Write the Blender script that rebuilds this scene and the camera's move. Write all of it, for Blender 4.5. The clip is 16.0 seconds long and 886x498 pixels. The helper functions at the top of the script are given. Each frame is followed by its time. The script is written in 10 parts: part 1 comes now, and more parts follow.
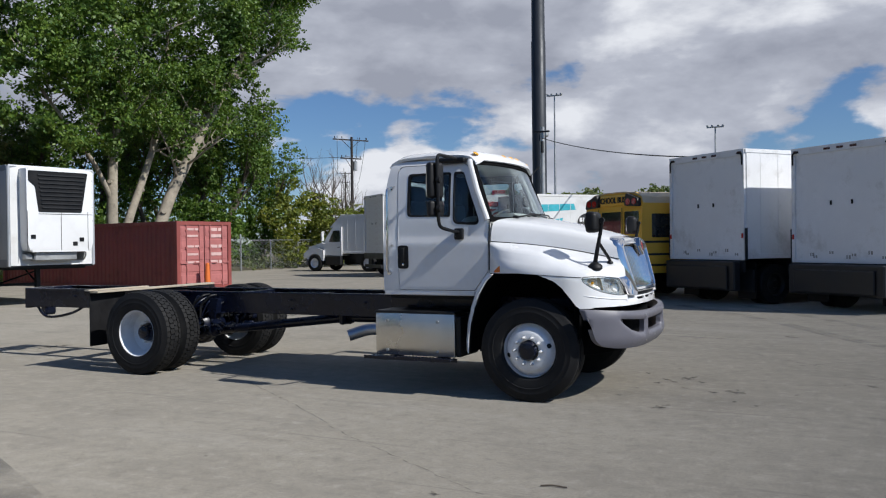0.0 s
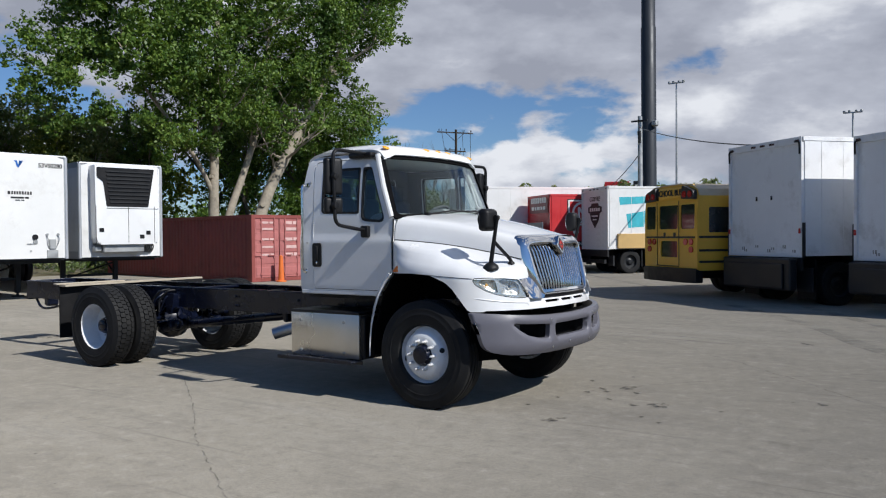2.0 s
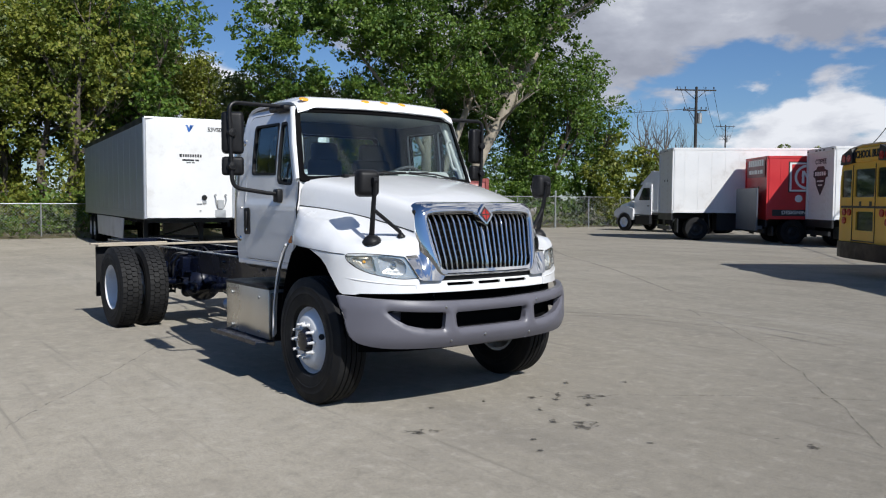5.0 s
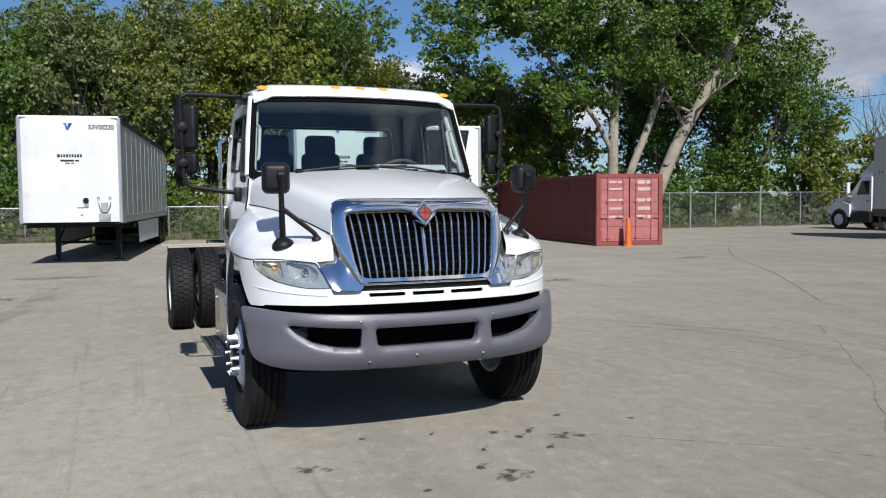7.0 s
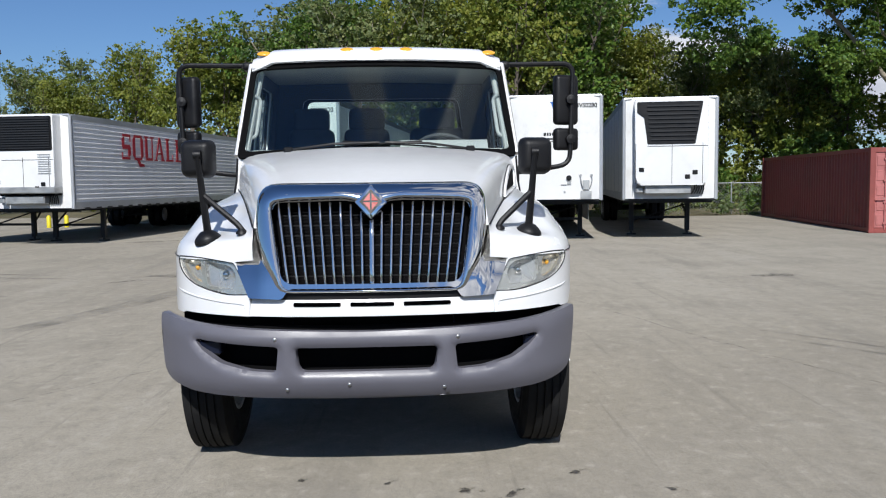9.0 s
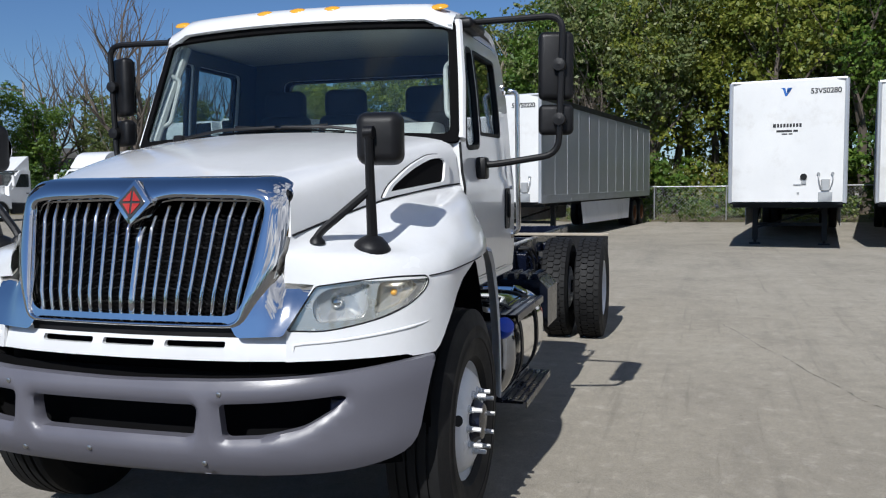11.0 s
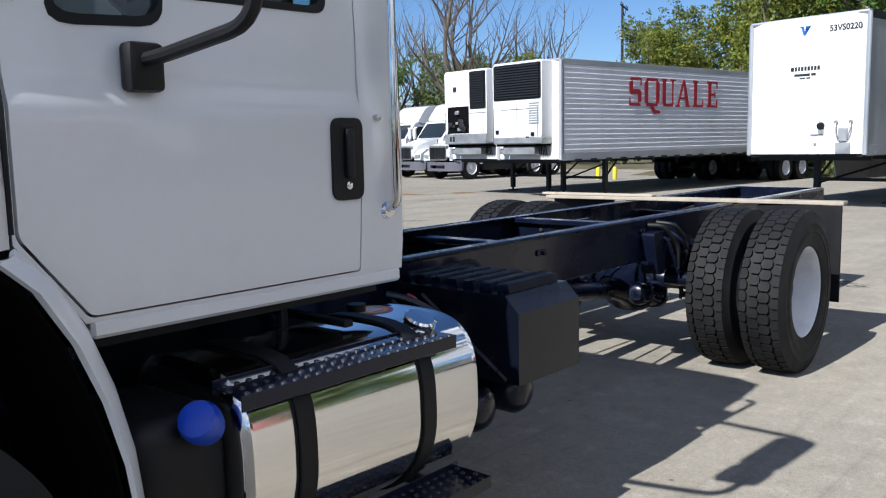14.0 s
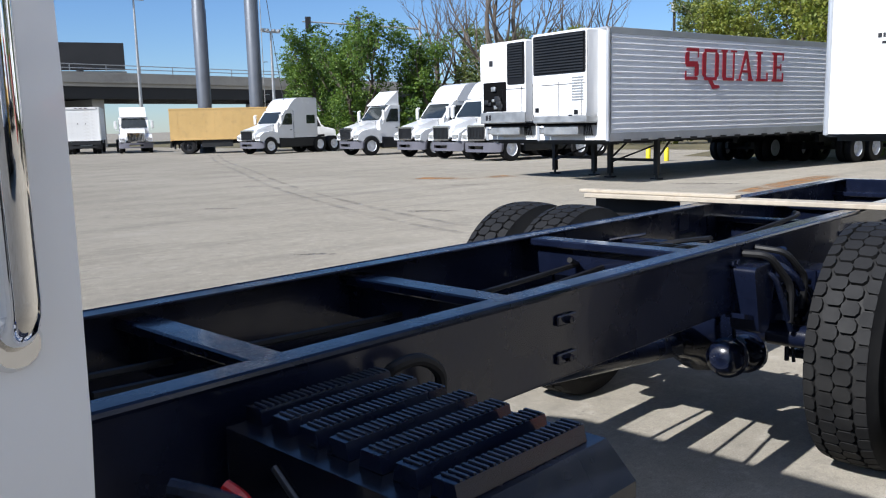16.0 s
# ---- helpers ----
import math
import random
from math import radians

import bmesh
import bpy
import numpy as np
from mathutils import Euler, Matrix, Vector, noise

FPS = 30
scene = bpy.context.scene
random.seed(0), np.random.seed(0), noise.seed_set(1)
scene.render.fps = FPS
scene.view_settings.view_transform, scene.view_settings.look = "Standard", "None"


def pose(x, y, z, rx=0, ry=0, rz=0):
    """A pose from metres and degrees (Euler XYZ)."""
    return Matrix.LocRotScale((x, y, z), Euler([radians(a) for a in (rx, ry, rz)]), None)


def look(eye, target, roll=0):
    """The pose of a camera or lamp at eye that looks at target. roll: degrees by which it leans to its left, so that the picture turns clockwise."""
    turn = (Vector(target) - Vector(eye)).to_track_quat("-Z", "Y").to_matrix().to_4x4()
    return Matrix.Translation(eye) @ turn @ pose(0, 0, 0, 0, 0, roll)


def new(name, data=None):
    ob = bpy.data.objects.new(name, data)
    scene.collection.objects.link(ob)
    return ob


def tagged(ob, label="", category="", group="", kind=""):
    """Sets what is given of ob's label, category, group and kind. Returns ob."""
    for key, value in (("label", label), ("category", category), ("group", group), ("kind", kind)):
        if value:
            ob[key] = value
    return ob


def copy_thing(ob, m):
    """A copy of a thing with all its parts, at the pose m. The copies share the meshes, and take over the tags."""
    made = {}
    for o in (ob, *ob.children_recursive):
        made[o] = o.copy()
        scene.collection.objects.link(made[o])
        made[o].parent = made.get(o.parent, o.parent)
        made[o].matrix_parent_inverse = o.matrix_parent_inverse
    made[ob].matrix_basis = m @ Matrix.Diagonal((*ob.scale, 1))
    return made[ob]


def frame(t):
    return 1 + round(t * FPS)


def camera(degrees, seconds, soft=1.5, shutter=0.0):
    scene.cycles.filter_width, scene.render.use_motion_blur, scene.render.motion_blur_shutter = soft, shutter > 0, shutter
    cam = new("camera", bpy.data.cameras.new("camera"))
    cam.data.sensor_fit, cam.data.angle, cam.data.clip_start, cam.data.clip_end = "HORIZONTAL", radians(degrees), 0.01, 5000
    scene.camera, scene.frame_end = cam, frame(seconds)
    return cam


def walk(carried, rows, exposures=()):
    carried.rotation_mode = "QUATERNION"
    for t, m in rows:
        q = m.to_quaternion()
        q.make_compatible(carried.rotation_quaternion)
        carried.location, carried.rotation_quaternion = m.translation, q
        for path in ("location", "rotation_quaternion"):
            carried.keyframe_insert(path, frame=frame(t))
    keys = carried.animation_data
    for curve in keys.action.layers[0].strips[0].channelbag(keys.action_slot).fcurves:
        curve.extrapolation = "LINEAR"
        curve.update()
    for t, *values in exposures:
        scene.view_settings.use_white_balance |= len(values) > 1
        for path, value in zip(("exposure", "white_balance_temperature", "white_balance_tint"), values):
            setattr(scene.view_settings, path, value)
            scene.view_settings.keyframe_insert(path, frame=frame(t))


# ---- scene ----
cam = camera(56.0, 16.0, soft=1.15)
PATH = [
    (0, (3.139, -9.325, 1.673), (2.245, -7.536, 1.658), -0.7),
    (0.5, (3.656, -8.986, 1.698), (2.707, -7.226, 1.688), -0.8),
    (1, (4.171, -8.63, 1.722), (3.143, -6.915, 1.696), -0.9),
    (1.5, (4.585, -8.199, 1.724), (3.47, -6.539, 1.697), -0.7),
    (2, (5.007, -7.753, 1.713), (3.843, -6.127, 1.682), -0.5),
    (2.5, (5.366, -7.214, 1.704), (4.123, -5.649, 1.644), -0.7),
    (3, (5.697, -6.69, 1.711), (4.36, -5.204, 1.633), -1.3),
    (3.2, (5.811, -6.477, 1.741), (4.46, -5.005, 1.655), -1.2),
    (5.3, (6.498, -4.054, 1.732), (4.854, -2.921, 1.617), -0.3),
    (5.5, (6.549, -3.821, 1.746), (4.886, -2.715, 1.633), -0.8),
    (6, (6.514, -3.21, 1.717), (4.763, -2.25, 1.605), -0.5),
    (6.5, (6.544, -2.606, 1.713), (4.724, -1.786, 1.6), -0.5),
    (7, (6.496, -1.98, 1.703), (4.632, -1.265, 1.586), -0.5),
    (7.5, (6.331, -1.374, 1.714), (4.414, -0.823, 1.577), -1.2),
    (8, (6.165, -0.757, 1.708), (4.208, -0.367, 1.57), -1.5),
    (8.5, (5.831, -0.191, 1.723), (3.849, 0.033, 1.574), -1.7),
    (8.7, (5.707, -0.004, 1.719), (3.719, 0.156, 1.564), -1.3),
    (10.8, (4.047, 2.069, 1.72), (2.138, 1.495, 1.565), -0.2),
    (11, (3.803, 2.232, 1.673), (1.902, 1.628, 1.52), -0.6),
    (11.5, (3.254, 2.566, 1.645), (1.422, 1.773, 1.51), -1.7),
    (12, (2.676, 2.794, 1.66), (0.925, 1.836, 1.523), -1.2),
    (12.5, (2.06, 2.992, 1.647), (0.423, 1.851, 1.509), -1.1),
    (13, (1.425, 3.055, 1.625), (-0.179, 1.874, 1.452), -0.4),
    (13.5, (0.828, 3.115, 1.595), (-0.691, 1.832, 1.377), -0.9),
    (14, (0.265, 3.016, 1.557), (-1.207, 1.686, 1.308), -1.2),
    (14.5, (-0.267, 2.903, 1.542), (-1.705, 1.545, 1.247), -1.1),
    (15, (-0.721, 2.683, 1.547), (-2.121, 1.29, 1.232), -0.8),
    (15.5, (-1.102, 2.299, 1.563), (-2.482, 0.892, 1.223), -0.4),
    (16, (-1.445, 1.891, 1.554), (-2.837, 0.485, 1.259), -1.4),
]
walk(cam, [(t, look(eye, target, roll)) for t, eye, target, roll in PATH], exposures=[(0, -0.1, 6180, 10), (3, -0.09, 6180, 10), (6, -0.03, 6180, 10), (8.5, -0.03, 6130, 10), (10.8, -0.17, 6030, 10), (12.5, -0.23, 6000, 11), (13.4, 0.15, 6000, 11), (14.2, 0.42, 6000, 11), (16, 0.5, 6000, 11)])

# ---- world, sun and sky ----
SUN = Vector((1.22, -0.07, 1.0)).normalized()
world = bpy.data.worlds.new("sky")
scene.world = world
world.use_nodes = True
wn, wl = world.node_tree.nodes, world.node_tree.links
wn.clear()
w_out = wn.new("ShaderNodeOutputWorld")
w_bg = wn.new("ShaderNodeBackground")
w_bg.inputs["Strength"].default_value = 0.072
w_sky = wn.new("ShaderNodeTexSky")
w_sky.sky_type = "NISHITA"
w_sky.sun_disc = False
w_sky.sun_elevation = math.asin(SUN.z)
w_sky.sun_rotation = math.atan2(SUN.x, SUN.y)
w_sky.air_density, w_sky.dust_density, w_sky.ozone_density = 1.0, 0.1, 4.0
w_tc = wn.new("ShaderNodeTexCoord")
w_sep = wn.new("ShaderNodeSeparateXYZ")
wl.new(w_tc.outputs["Generated"], w_sep.inputs[0])


def w_math(op, a, b=None, c=None, clamp=False):
    n = wn.new("ShaderNodeMath")
    n.operation, n.use_clamp = op, clamp
    for i, v in enumerate((a, b, c)):
        if v is None:
            continue
        if isinstance(v, (int, float)):
            n.inputs[i].default_value = v
        else:
            wl.new(v, n.inputs[i])
    return n.outputs[0]


# Heaped clouds, flattened towards the horizon: bright tops over grey bases.
def w_clouds(lift):
    comb, mapping = wn.new("ShaderNodeCombineXYZ"), wn.new("ShaderNodeMapping")
    wl.new(w_sep.outputs[0], comb.inputs[0])
    wl.new(w_sep.outputs[1], comb.inputs[1])
    wl.new(w_math("MULTIPLY_ADD", w_sep.outputs[2], 2.2, lift), comb.inputs[2])
    mapping.inputs["Location"].default_value = CLOUD_AT
    wl.new(comb.outputs[0], mapping.inputs[0])
    out = []
    for scale, detail, rough, dist in ((3.3, 7.0, 0.5, 0.1), (8.5, 8.0, 0.55, 0.15)):
        n = wn.new("ShaderNodeTexNoise")
        n.inputs["Scale"].default_value, n.inputs["Detail"].default_value = scale, detail
        n.inputs["Roughness"].default_value, n.inputs["Distortion"].default_value = rough, dist
        wl.new(mapping.outputs[0], n.inputs["Vector"])
        out.append(n.outputs[0])
    return w_math("ADD", w_math("MULTIPLY", out[0], 0.72), w_math("MULTIPLY", out[1], 0.36))


CLOUD_AT = (3.4, 1.7, 0.3)
heap, heap_above = w_clouds(0.0), w_clouds(0.11)
# The deck is thick to the north (+y) and opens to clear sky to the south.
# The deck thins out low over the horizon.
deck = w_math("MULTIPLY", w_math("SUBTRACT", w_math("MULTIPLY", w_sep.outputs[2], 5.0, clamp=True), 1.0), 0.10)
north = w_math("ADD", w_math("MULTIPLY", w_sep.outputs[1], 0.19), deck)
w_cov = wn.new("ShaderNodeMapRange")
w_cov.interpolation_type = "SMOOTHSTEP"
w_cov.inputs["From Min"].default_value, w_cov.inputs["From Max"].default_value = 0.60, 0.655
wl.new(w_math("ADD", heap, north), w_cov.inputs["Value"])
w_ramp = wn.new("ShaderNodeValToRGB")
els = w_ramp.color_ramp.elements
els[0].position, els[0].color = 0.36, (12.0, 12.0, 12.2, 1)
els[1].position, els[1].color = 0.65, (4.9, 5.1, 5.9, 1)
w_mid = els.new(0.50)
w_mid.color = (7.0, 7.2, 8.0, 1)
wl.new(w_math("ADD", w_math("MULTIPLY", w_math("SUBTRACT", heap_above, heap), 1.5), w_math("MULTIPLY_ADD", heap, 0.9, 0.02)), w_ramp.inputs[0])
w_mix = wn.new("ShaderNodeMix")
w_mix.data_type = "RGBA"
wl.new(w_cov.outputs[0], w_mix.inputs["Factor"])
w_tint = wn.new("ShaderNodeMix")
w_tint.data_type, w_tint.blend_type = "RGBA", "MULTIPLY"
w_tint.inputs["Factor"].default_value = 1.0
w_tint.inputs[7].default_value = (0.84, 0.977, 1.175, 1)
wl.new(w_sky.outputs[0], w_tint.inputs[6])
wl.new(w_tint.outputs[2], w_mix.inputs[6])
wl.new(w_ramp.outputs[0], w_mix.inputs[7])
wl.new(w_mix.outputs[2], w_bg.inputs["Color"])
wl.new(w_bg.outputs[0], w_out.inputs[0])

sun = new("sun", bpy.data.lights.new("sun", "SUN"))
sun.data.energy, sun.data.angle, sun.data.color = 5.0, radians(0.53), (1.0, 0.955, 0.88)
sun.matrix_world = look(SUN * 60, (0, 0, 0))


# ---- materials ----
def mat_nodes(name):
    m = bpy.data.materials.new(name)
    m.use_nodes = True
    n, l = m.node_tree.nodes, m.node_tree.links
    return m, n, l, n["Principled BSDF"]


def noise_node(n, l, vec, scale, detail=4.0, rough=0.6):
    t = n.new("ShaderNodeTexNoise")
    t.inputs["Scale"].default_value, t.inputs["Detail"].default_value, t.inputs["Roughness"].default_value = scale, detail, rough
    l.new(vec, t.inputs["Vector"])
    return t.outputs[0]


def ramp_node(n, l, fac, a, b, lo=0.0, hi=1.0):
    t = n.new("ShaderNodeMapRange")
    t.interpolation_type = "SMOOTHSTEP"
    t.inputs["From Min"].default_value, t.inputs["From Max"].default_value = a, b
    t.inputs["To Min"].default_value, t.inputs["To Max"].default_value = lo, hi
    l.new(fac, t.inputs["Value"])
    return t.outputs[0]


def mix_node(n, l, fac, a, b, mode="MIX"):
    t = n.new("ShaderNodeMix")
    t.data_type, t.blend_type = "RGBA", mode
    for v, i in ((fac, 0), (a, 6), (b, 7)):
        if isinstance(v, (int, float)):
            t.inputs[i].default_value = v
        elif isinstance(v, tuple):
            t.inputs[i].default_value = (*v, 1)[:4]
        else:
            l.new(v, t.inputs[i])
    return t.outputs[2]


def surf(name, col, rough=0.5, metal=0.0, var=0.12, scale=2.5, fine=70.0, bump=0.0, bscale=90.0, coat=0.0, dirt=None, amount=0.5, dscale=1.6, rvar=0.12, spec=0.5, rand=0.0):
    """A procedural surface: broad and fine variation, stains of another colour, uneven gloss, fine relief."""
    m, n, l, p = mat_nodes(name)
    vec = n.new("ShaderNodeTexCoord").outputs["Object"]
    big, small = noise_node(n, l, vec, scale, 5.0), noise_node(n, l, vec, fine, 3.0)
    dark = tuple(c * (1 - var) for c in col)
    lite = tuple(min(c * (1 + var), 1.0) for c in col)
    c = mix_node(n, l, ramp_node(n, l, big, 0.3, 0.7), dark, lite)
    c = mix_node(n, l, ramp_node(n, l, small, 0.35, 0.65, 0.0, 0.35), c, dark)
    if dirt:
        d = n.new("ShaderNodeMath")
        d.operation = "MULTIPLY"
        l.new(ramp_node(n, l, noise_node(n, l, vec, dscale, 8.0, 0.68), 0.50, 0.72), d.inputs[0])
        d.inputs[1].default_value = amount
        c = mix_node(n, l, d.outputs[0], c, dirt)
    if rand:
        o = n.new("ShaderNodeObjectInfo")
        c = mix_node(n, l, ramp_node(n, l, o.outputs["Random"], 0, 1, 0, rand), c, dark if not dirt else dirt)
    l.new(c, p.inputs["Base Color"])
    l.new(ramp_node(n, l, big, 0.25, 0.75, max(rough - rvar, 0.02), min(rough + rvar, 1.0)), p.inputs["Roughness"])
    p.inputs["Metallic"].default_value = metal
    p.inputs["Coat Weight"].default_value, p.inputs["Coat Roughness"].default_value = coat, 0.04
    p.inputs["Specular IOR Level"].default_value = spec
    if bump:
        b = n.new("ShaderNodeBump")
        b.inputs["Strength"].default_value, b.inputs["Distance"].default_value = bump, 0.01
        l.new(noise_node(n, l, vec, bscale, 4.0), b.inputs["Height"])
        l.new(b.outputs[0], p.inputs["Normal"])
    return m


def pane(name, tint, gloss=1.0, ior=1.5, mirror=(0.9, 0.95, 1.0)):
    """Thin glazing: see-through, with reflections that grow at a glancing angle."""
    m, n, l, p = mat_nodes(name)
    n.remove(p)
    out = n["Material Output"]
    tr, gl, fr, mx = n.new("ShaderNodeBsdfTransparent"), n.new("ShaderNodeBsdfGlossy"), n.new("ShaderNodeLayerWeight"), n.new("ShaderNodeMixShader")
    tr.inputs[0].default_value, gl.inputs[0].default_value, gl.inputs["Roughness"].default_value = (*tint, 1), (*mirror, 1), 0.015
    fr.inputs["Blend"].default_value = 0.5
    pw, k = n.new("ShaderNodeMath"), n.new("ShaderNodeMath")
    pw.operation, pw.inputs[1].default_value = "POWER", 5.0
    k.operation, k.inputs[1].default_value, k.inputs[2].default_value, k.use_clamp = "MULTIPLY_ADD", 0.9 * gloss, ((ior - 1) / (ior + 1)) ** 2 * gloss, True
    l.new(fr.outputs["Facing"], pw.inputs[0])
    l.new(pw.outputs[0], k.inputs[0])
    l.new(k.outputs[0], mx.inputs[0])
    l.new(tr.outputs[0], mx.inputs[1])
    l.new(gl.outputs[0], mx.inputs[2])
    l.new(mx.outputs[0], out.inputs[0])
    return m


def leafy(name, a, b, c):
    m, n, l, p = mat_nodes(name)
    g = n.new("ShaderNodeNewGeometry")
    vec = n.new("ShaderNodeTexCoord").outputs["Object"]
    col = mix_node(n, l, g.outputs["Random Per Island"], a, b)
    col = mix_node(n, l, ramp_node(n, l, noise_node(n, l, vec, 0.45, 3.0), 0.45, 0.7), col, c)
    l.new(col, p.inputs["Base Color"])
    p.inputs["Roughness"].default_value = 0.5
    tl, ad = n.new("ShaderNodeBsdfTranslucent"), n.new("ShaderNodeMixShader")
    l.new(mix_node(n, l, 1.0, col, (1.0, 1.0, 0.45), "MULTIPLY"), tl.inputs[0])
    ad.inputs[0].default_value = 0.34
    l.new(p.outputs[0], ad.inputs[1])
    l.new(tl.outputs[0], ad.inputs[2])
    l.new(ad.outputs[0], n["Material Output"].inputs[0])
    return m


def decal(name, col, rough, scale, lo, hi, amount=0.8):
    """A thin stain with ragged, see-through edges."""
    m, n, l, p = mat_nodes(name)
    vec = n.new("ShaderNodeTexCoord").outputs["Object"]
    p.inputs["Base Color"].default_value, p.inputs["Roughness"].default_value = (*col, 1), rough
    l.new(ramp_node(n, l, noise_node(n, l, vec, scale, 8.0, 0.65), lo, hi, 0.0, amount), p.inputs["Alpha"])
    return m


def concrete():
    m, n, l, p = mat_nodes("weathered_concrete")
    vec = n.new("ShaderNodeTexCoord").outputs["Object"]
    mp = n.new("ShaderNodeMapping")
    mp.inputs["Rotation"].default_value, mp.inputs["Scale"].default_value = (0, 0, radians(-12)), (0.16, 1.15, 1)
    l.new(vec, mp.inputs[0])
    big = noise_node(n, l, vec, 0.09, 6.0, 0.6)
    mid = noise_node(n, l, vec, 0.75, 8.0, 0.66)
    fine = noise_node(n, l, vec, 38.0, 5.0, 0.7)
    streak = noise_node(n, l, mp.outputs[0], 1.0, 8.0, 0.6)
    c = mix_node(n, l, ramp_node(n, l, big, 0.32, 0.68), (0.292, 0.270, 0.228), (0.368, 0.344, 0.296))
    c = mix_node(n, l, ramp_node(n, l, mid, 0.40, 0.74, 0, 0.55), c, (0.225, 0.21, 0.186))
    c = mix_node(n, l, ramp_node(n, l, streak, 0.50, 0.74, 0, 0.62), c, (0.195, 0.183, 0.163))
    c = mix_node(n, l, ramp_node(n, l, streak, 0.46, 0.28, 0, 0.5), c, (0.40, 0.38, 0.342))
    c = mix_node(n, l, ramp_node(n, l, fine, 0.36, 0.66, 0, 0.36), c, (0.175, 0.164, 0.146))
    blotch = noise_node(n, l, vec, 6.5, 7.0, 0.7)
    c = mix_node(n, l, ramp_node(n, l, blotch, 0.50, 0.72, 0, 0.5), c, (0.17, 0.16, 0.142))
    c = mix_node(n, l, ramp_node(n, l, blotch, 0.48, 0.30, 0, 0.45), c, (0.46, 0.437, 0.395))
    for turn, sx, sy, k in ((-34, 0.22, 7.0, 0.5), (24, 0.18, 6.0, 0.4), (8, 0.3, 16.0, 0.35)):
        m2 = n.new("ShaderNodeMapping")
        m2.inputs["Rotation"].default_value, m2.inputs["Scale"].default_value = (0, 0, radians(turn)), (sx, sy, 1)
        l.new(vec, m2.inputs[0])
        scuff = noise_node(n, l, m2.outputs[0], 1.0, 6.0, 0.62)
        c = mix_node(n, l, ramp_node(n, l, scuff, 0.60, 0.72, 0, k), c, (0.16, 0.15, 0.134))
    grain = noise_node(n, l, vec, 150.0, 3.0, 0.75)
    c = mix_node(n, l, ramp_node(n, l, grain, 0.50, 0.68, 0, 0.55), c, (0.13, 0.122, 0.11))
    c = mix_node(n, l, ramp_node(n, l, grain, 0.46, 0.30, 0, 0.5), c, (0.50, 0.475, 0.43))
    chips = n.new("ShaderNodeTexVoronoi")
    chips.inputs["Scale"].default_value, chips.inputs["Randomness"].default_value = 17.0, 1.0
    l.new(vec, chips.inputs["Vector"])
    c = mix_node(n, l, ramp_node(n, l, chips.outputs["Distance"], 0.11, 0.05, 0, 0.45), c, (0.11, 0.10, 0.09))
    stain = noise_node(n, l, vec, 0.42, 9.0, 0.72)
    c = mix_node(n, l, ramp_node(n, l, stain, 0.655, 0.76, 0, 0.7), c, (0.13, 0.122, 0.112))
    spots = noise_node(n, l, vec, 5.5, 3.0, 0.6)
    c = mix_node(n, l, ramp_node(n, l, spots, 0.715, 0.76, 0, 0.75), c, (0.09, 0.086, 0.08))
    c = mix_node(n, l, 1.0, c, (0.78, 0.765, 0.735), "MULTIPLY")
    l.new(c, p.inputs["Base Color"])
    l.new(ramp_node(n, l, mid, 0.3, 0.7, 0.72, 0.93), p.inputs["Roughness"])
    p.inputs["Specular IOR Level"].default_value = 0.12
    p.inputs["Diffuse Roughness"].default_value = 1.0
    b = n.new("ShaderNodeBump")
    b.inputs["Strength"].default_value, b.inputs["Distance"].default_value = 0.35, 0.012
    l.new(mix_node(n, l, 0.4, fine, mid), b.inputs["Height"])
    l.new(b.outputs[0], p.inputs["Normal"])
    return m


CONCRETE = concrete()
WHITE = surf("white_truck_paint", (0.785, 0.79, 0.79), 0.22, 0, 0.025, 1.2, 30, coat=0.6, dirt=(0.62, 0.61, 0.58), amount=0.22, dscale=2.2, rvar=0.06)
WHITE_OLD = surf("aged_white_panel", (0.76, 0.76, 0.745), 0.42, 0, 0.04, 0.8, 25, dirt=(0.45, 0.42, 0.37), amount=0.4, dscale=1.1)
WHITE_BOX = surf("grey_white_box_panel", (0.82, 0.825, 0.83), 0.5, 0, 0.05, 0.7, 22, dirt=(0.40, 0.38, 0.34), amount=0.45, dscale=1.3)
ALU_SIDE = surf("weathered_aluminium_sheet", (0.52, 0.54, 0.565), 0.42, 0.55, 0.08, 0.6, 40, dirt=(0.36, 0.36, 0.35), amount=0.4)
CHROME = surf("polished_chrome", (0.82, 0.81, 0.79), 0.05, 1.0, 0.02, 3, 60, rvar=0.03)
STAINLESS = surf("brushed_steel_plate", (0.66, 0.64, 0.60), 0.30, 1.0, 0.08, 1.5, 90, rvar=0.08)
POLISHED = surf("polished_aluminium", (0.88, 0.87, 0.85), 0.085, 1.0, 0.03, 2, 60, rvar=0.04)
BLACK_PAINT = surf("glossy_black_chassis_paint", (0.005, 0.0075, 0.020), 0.26, 0, 0.25, 3, 50, coat=0.15, spec=0.38, bump=0.05, bscale=30)
BLACK_PLASTIC = surf("black_textured_plastic", (0.008, 0.008, 0.009), 0.48, 0, 0.2, 4, 120, bump=0.12, bscale=260, spec=0.32)
RUBBER = surf("black_tyre_rubber", (0.009, 0.009, 0.0095), 0.72, 0, 0.25, 5, 70, bump=0.1, bscale=120, dirt=(0.03, 0.029, 0.027), amount=0.35, dscale=3, spec=0.35)
# Near-black: shade put into the colour of recesses; the windshield seal shares it.
VOID = surf("recess_shade_and_seal_black", (0.004, 0.004, 0.0045), 0.9, 0, 0.2, 5, 60, spec=0.1)
SEAL = surf("black_rubber_seal", (0.009, 0.009, 0.01), 0.55, 0, 0.2, 5, 60, spec=0.3)
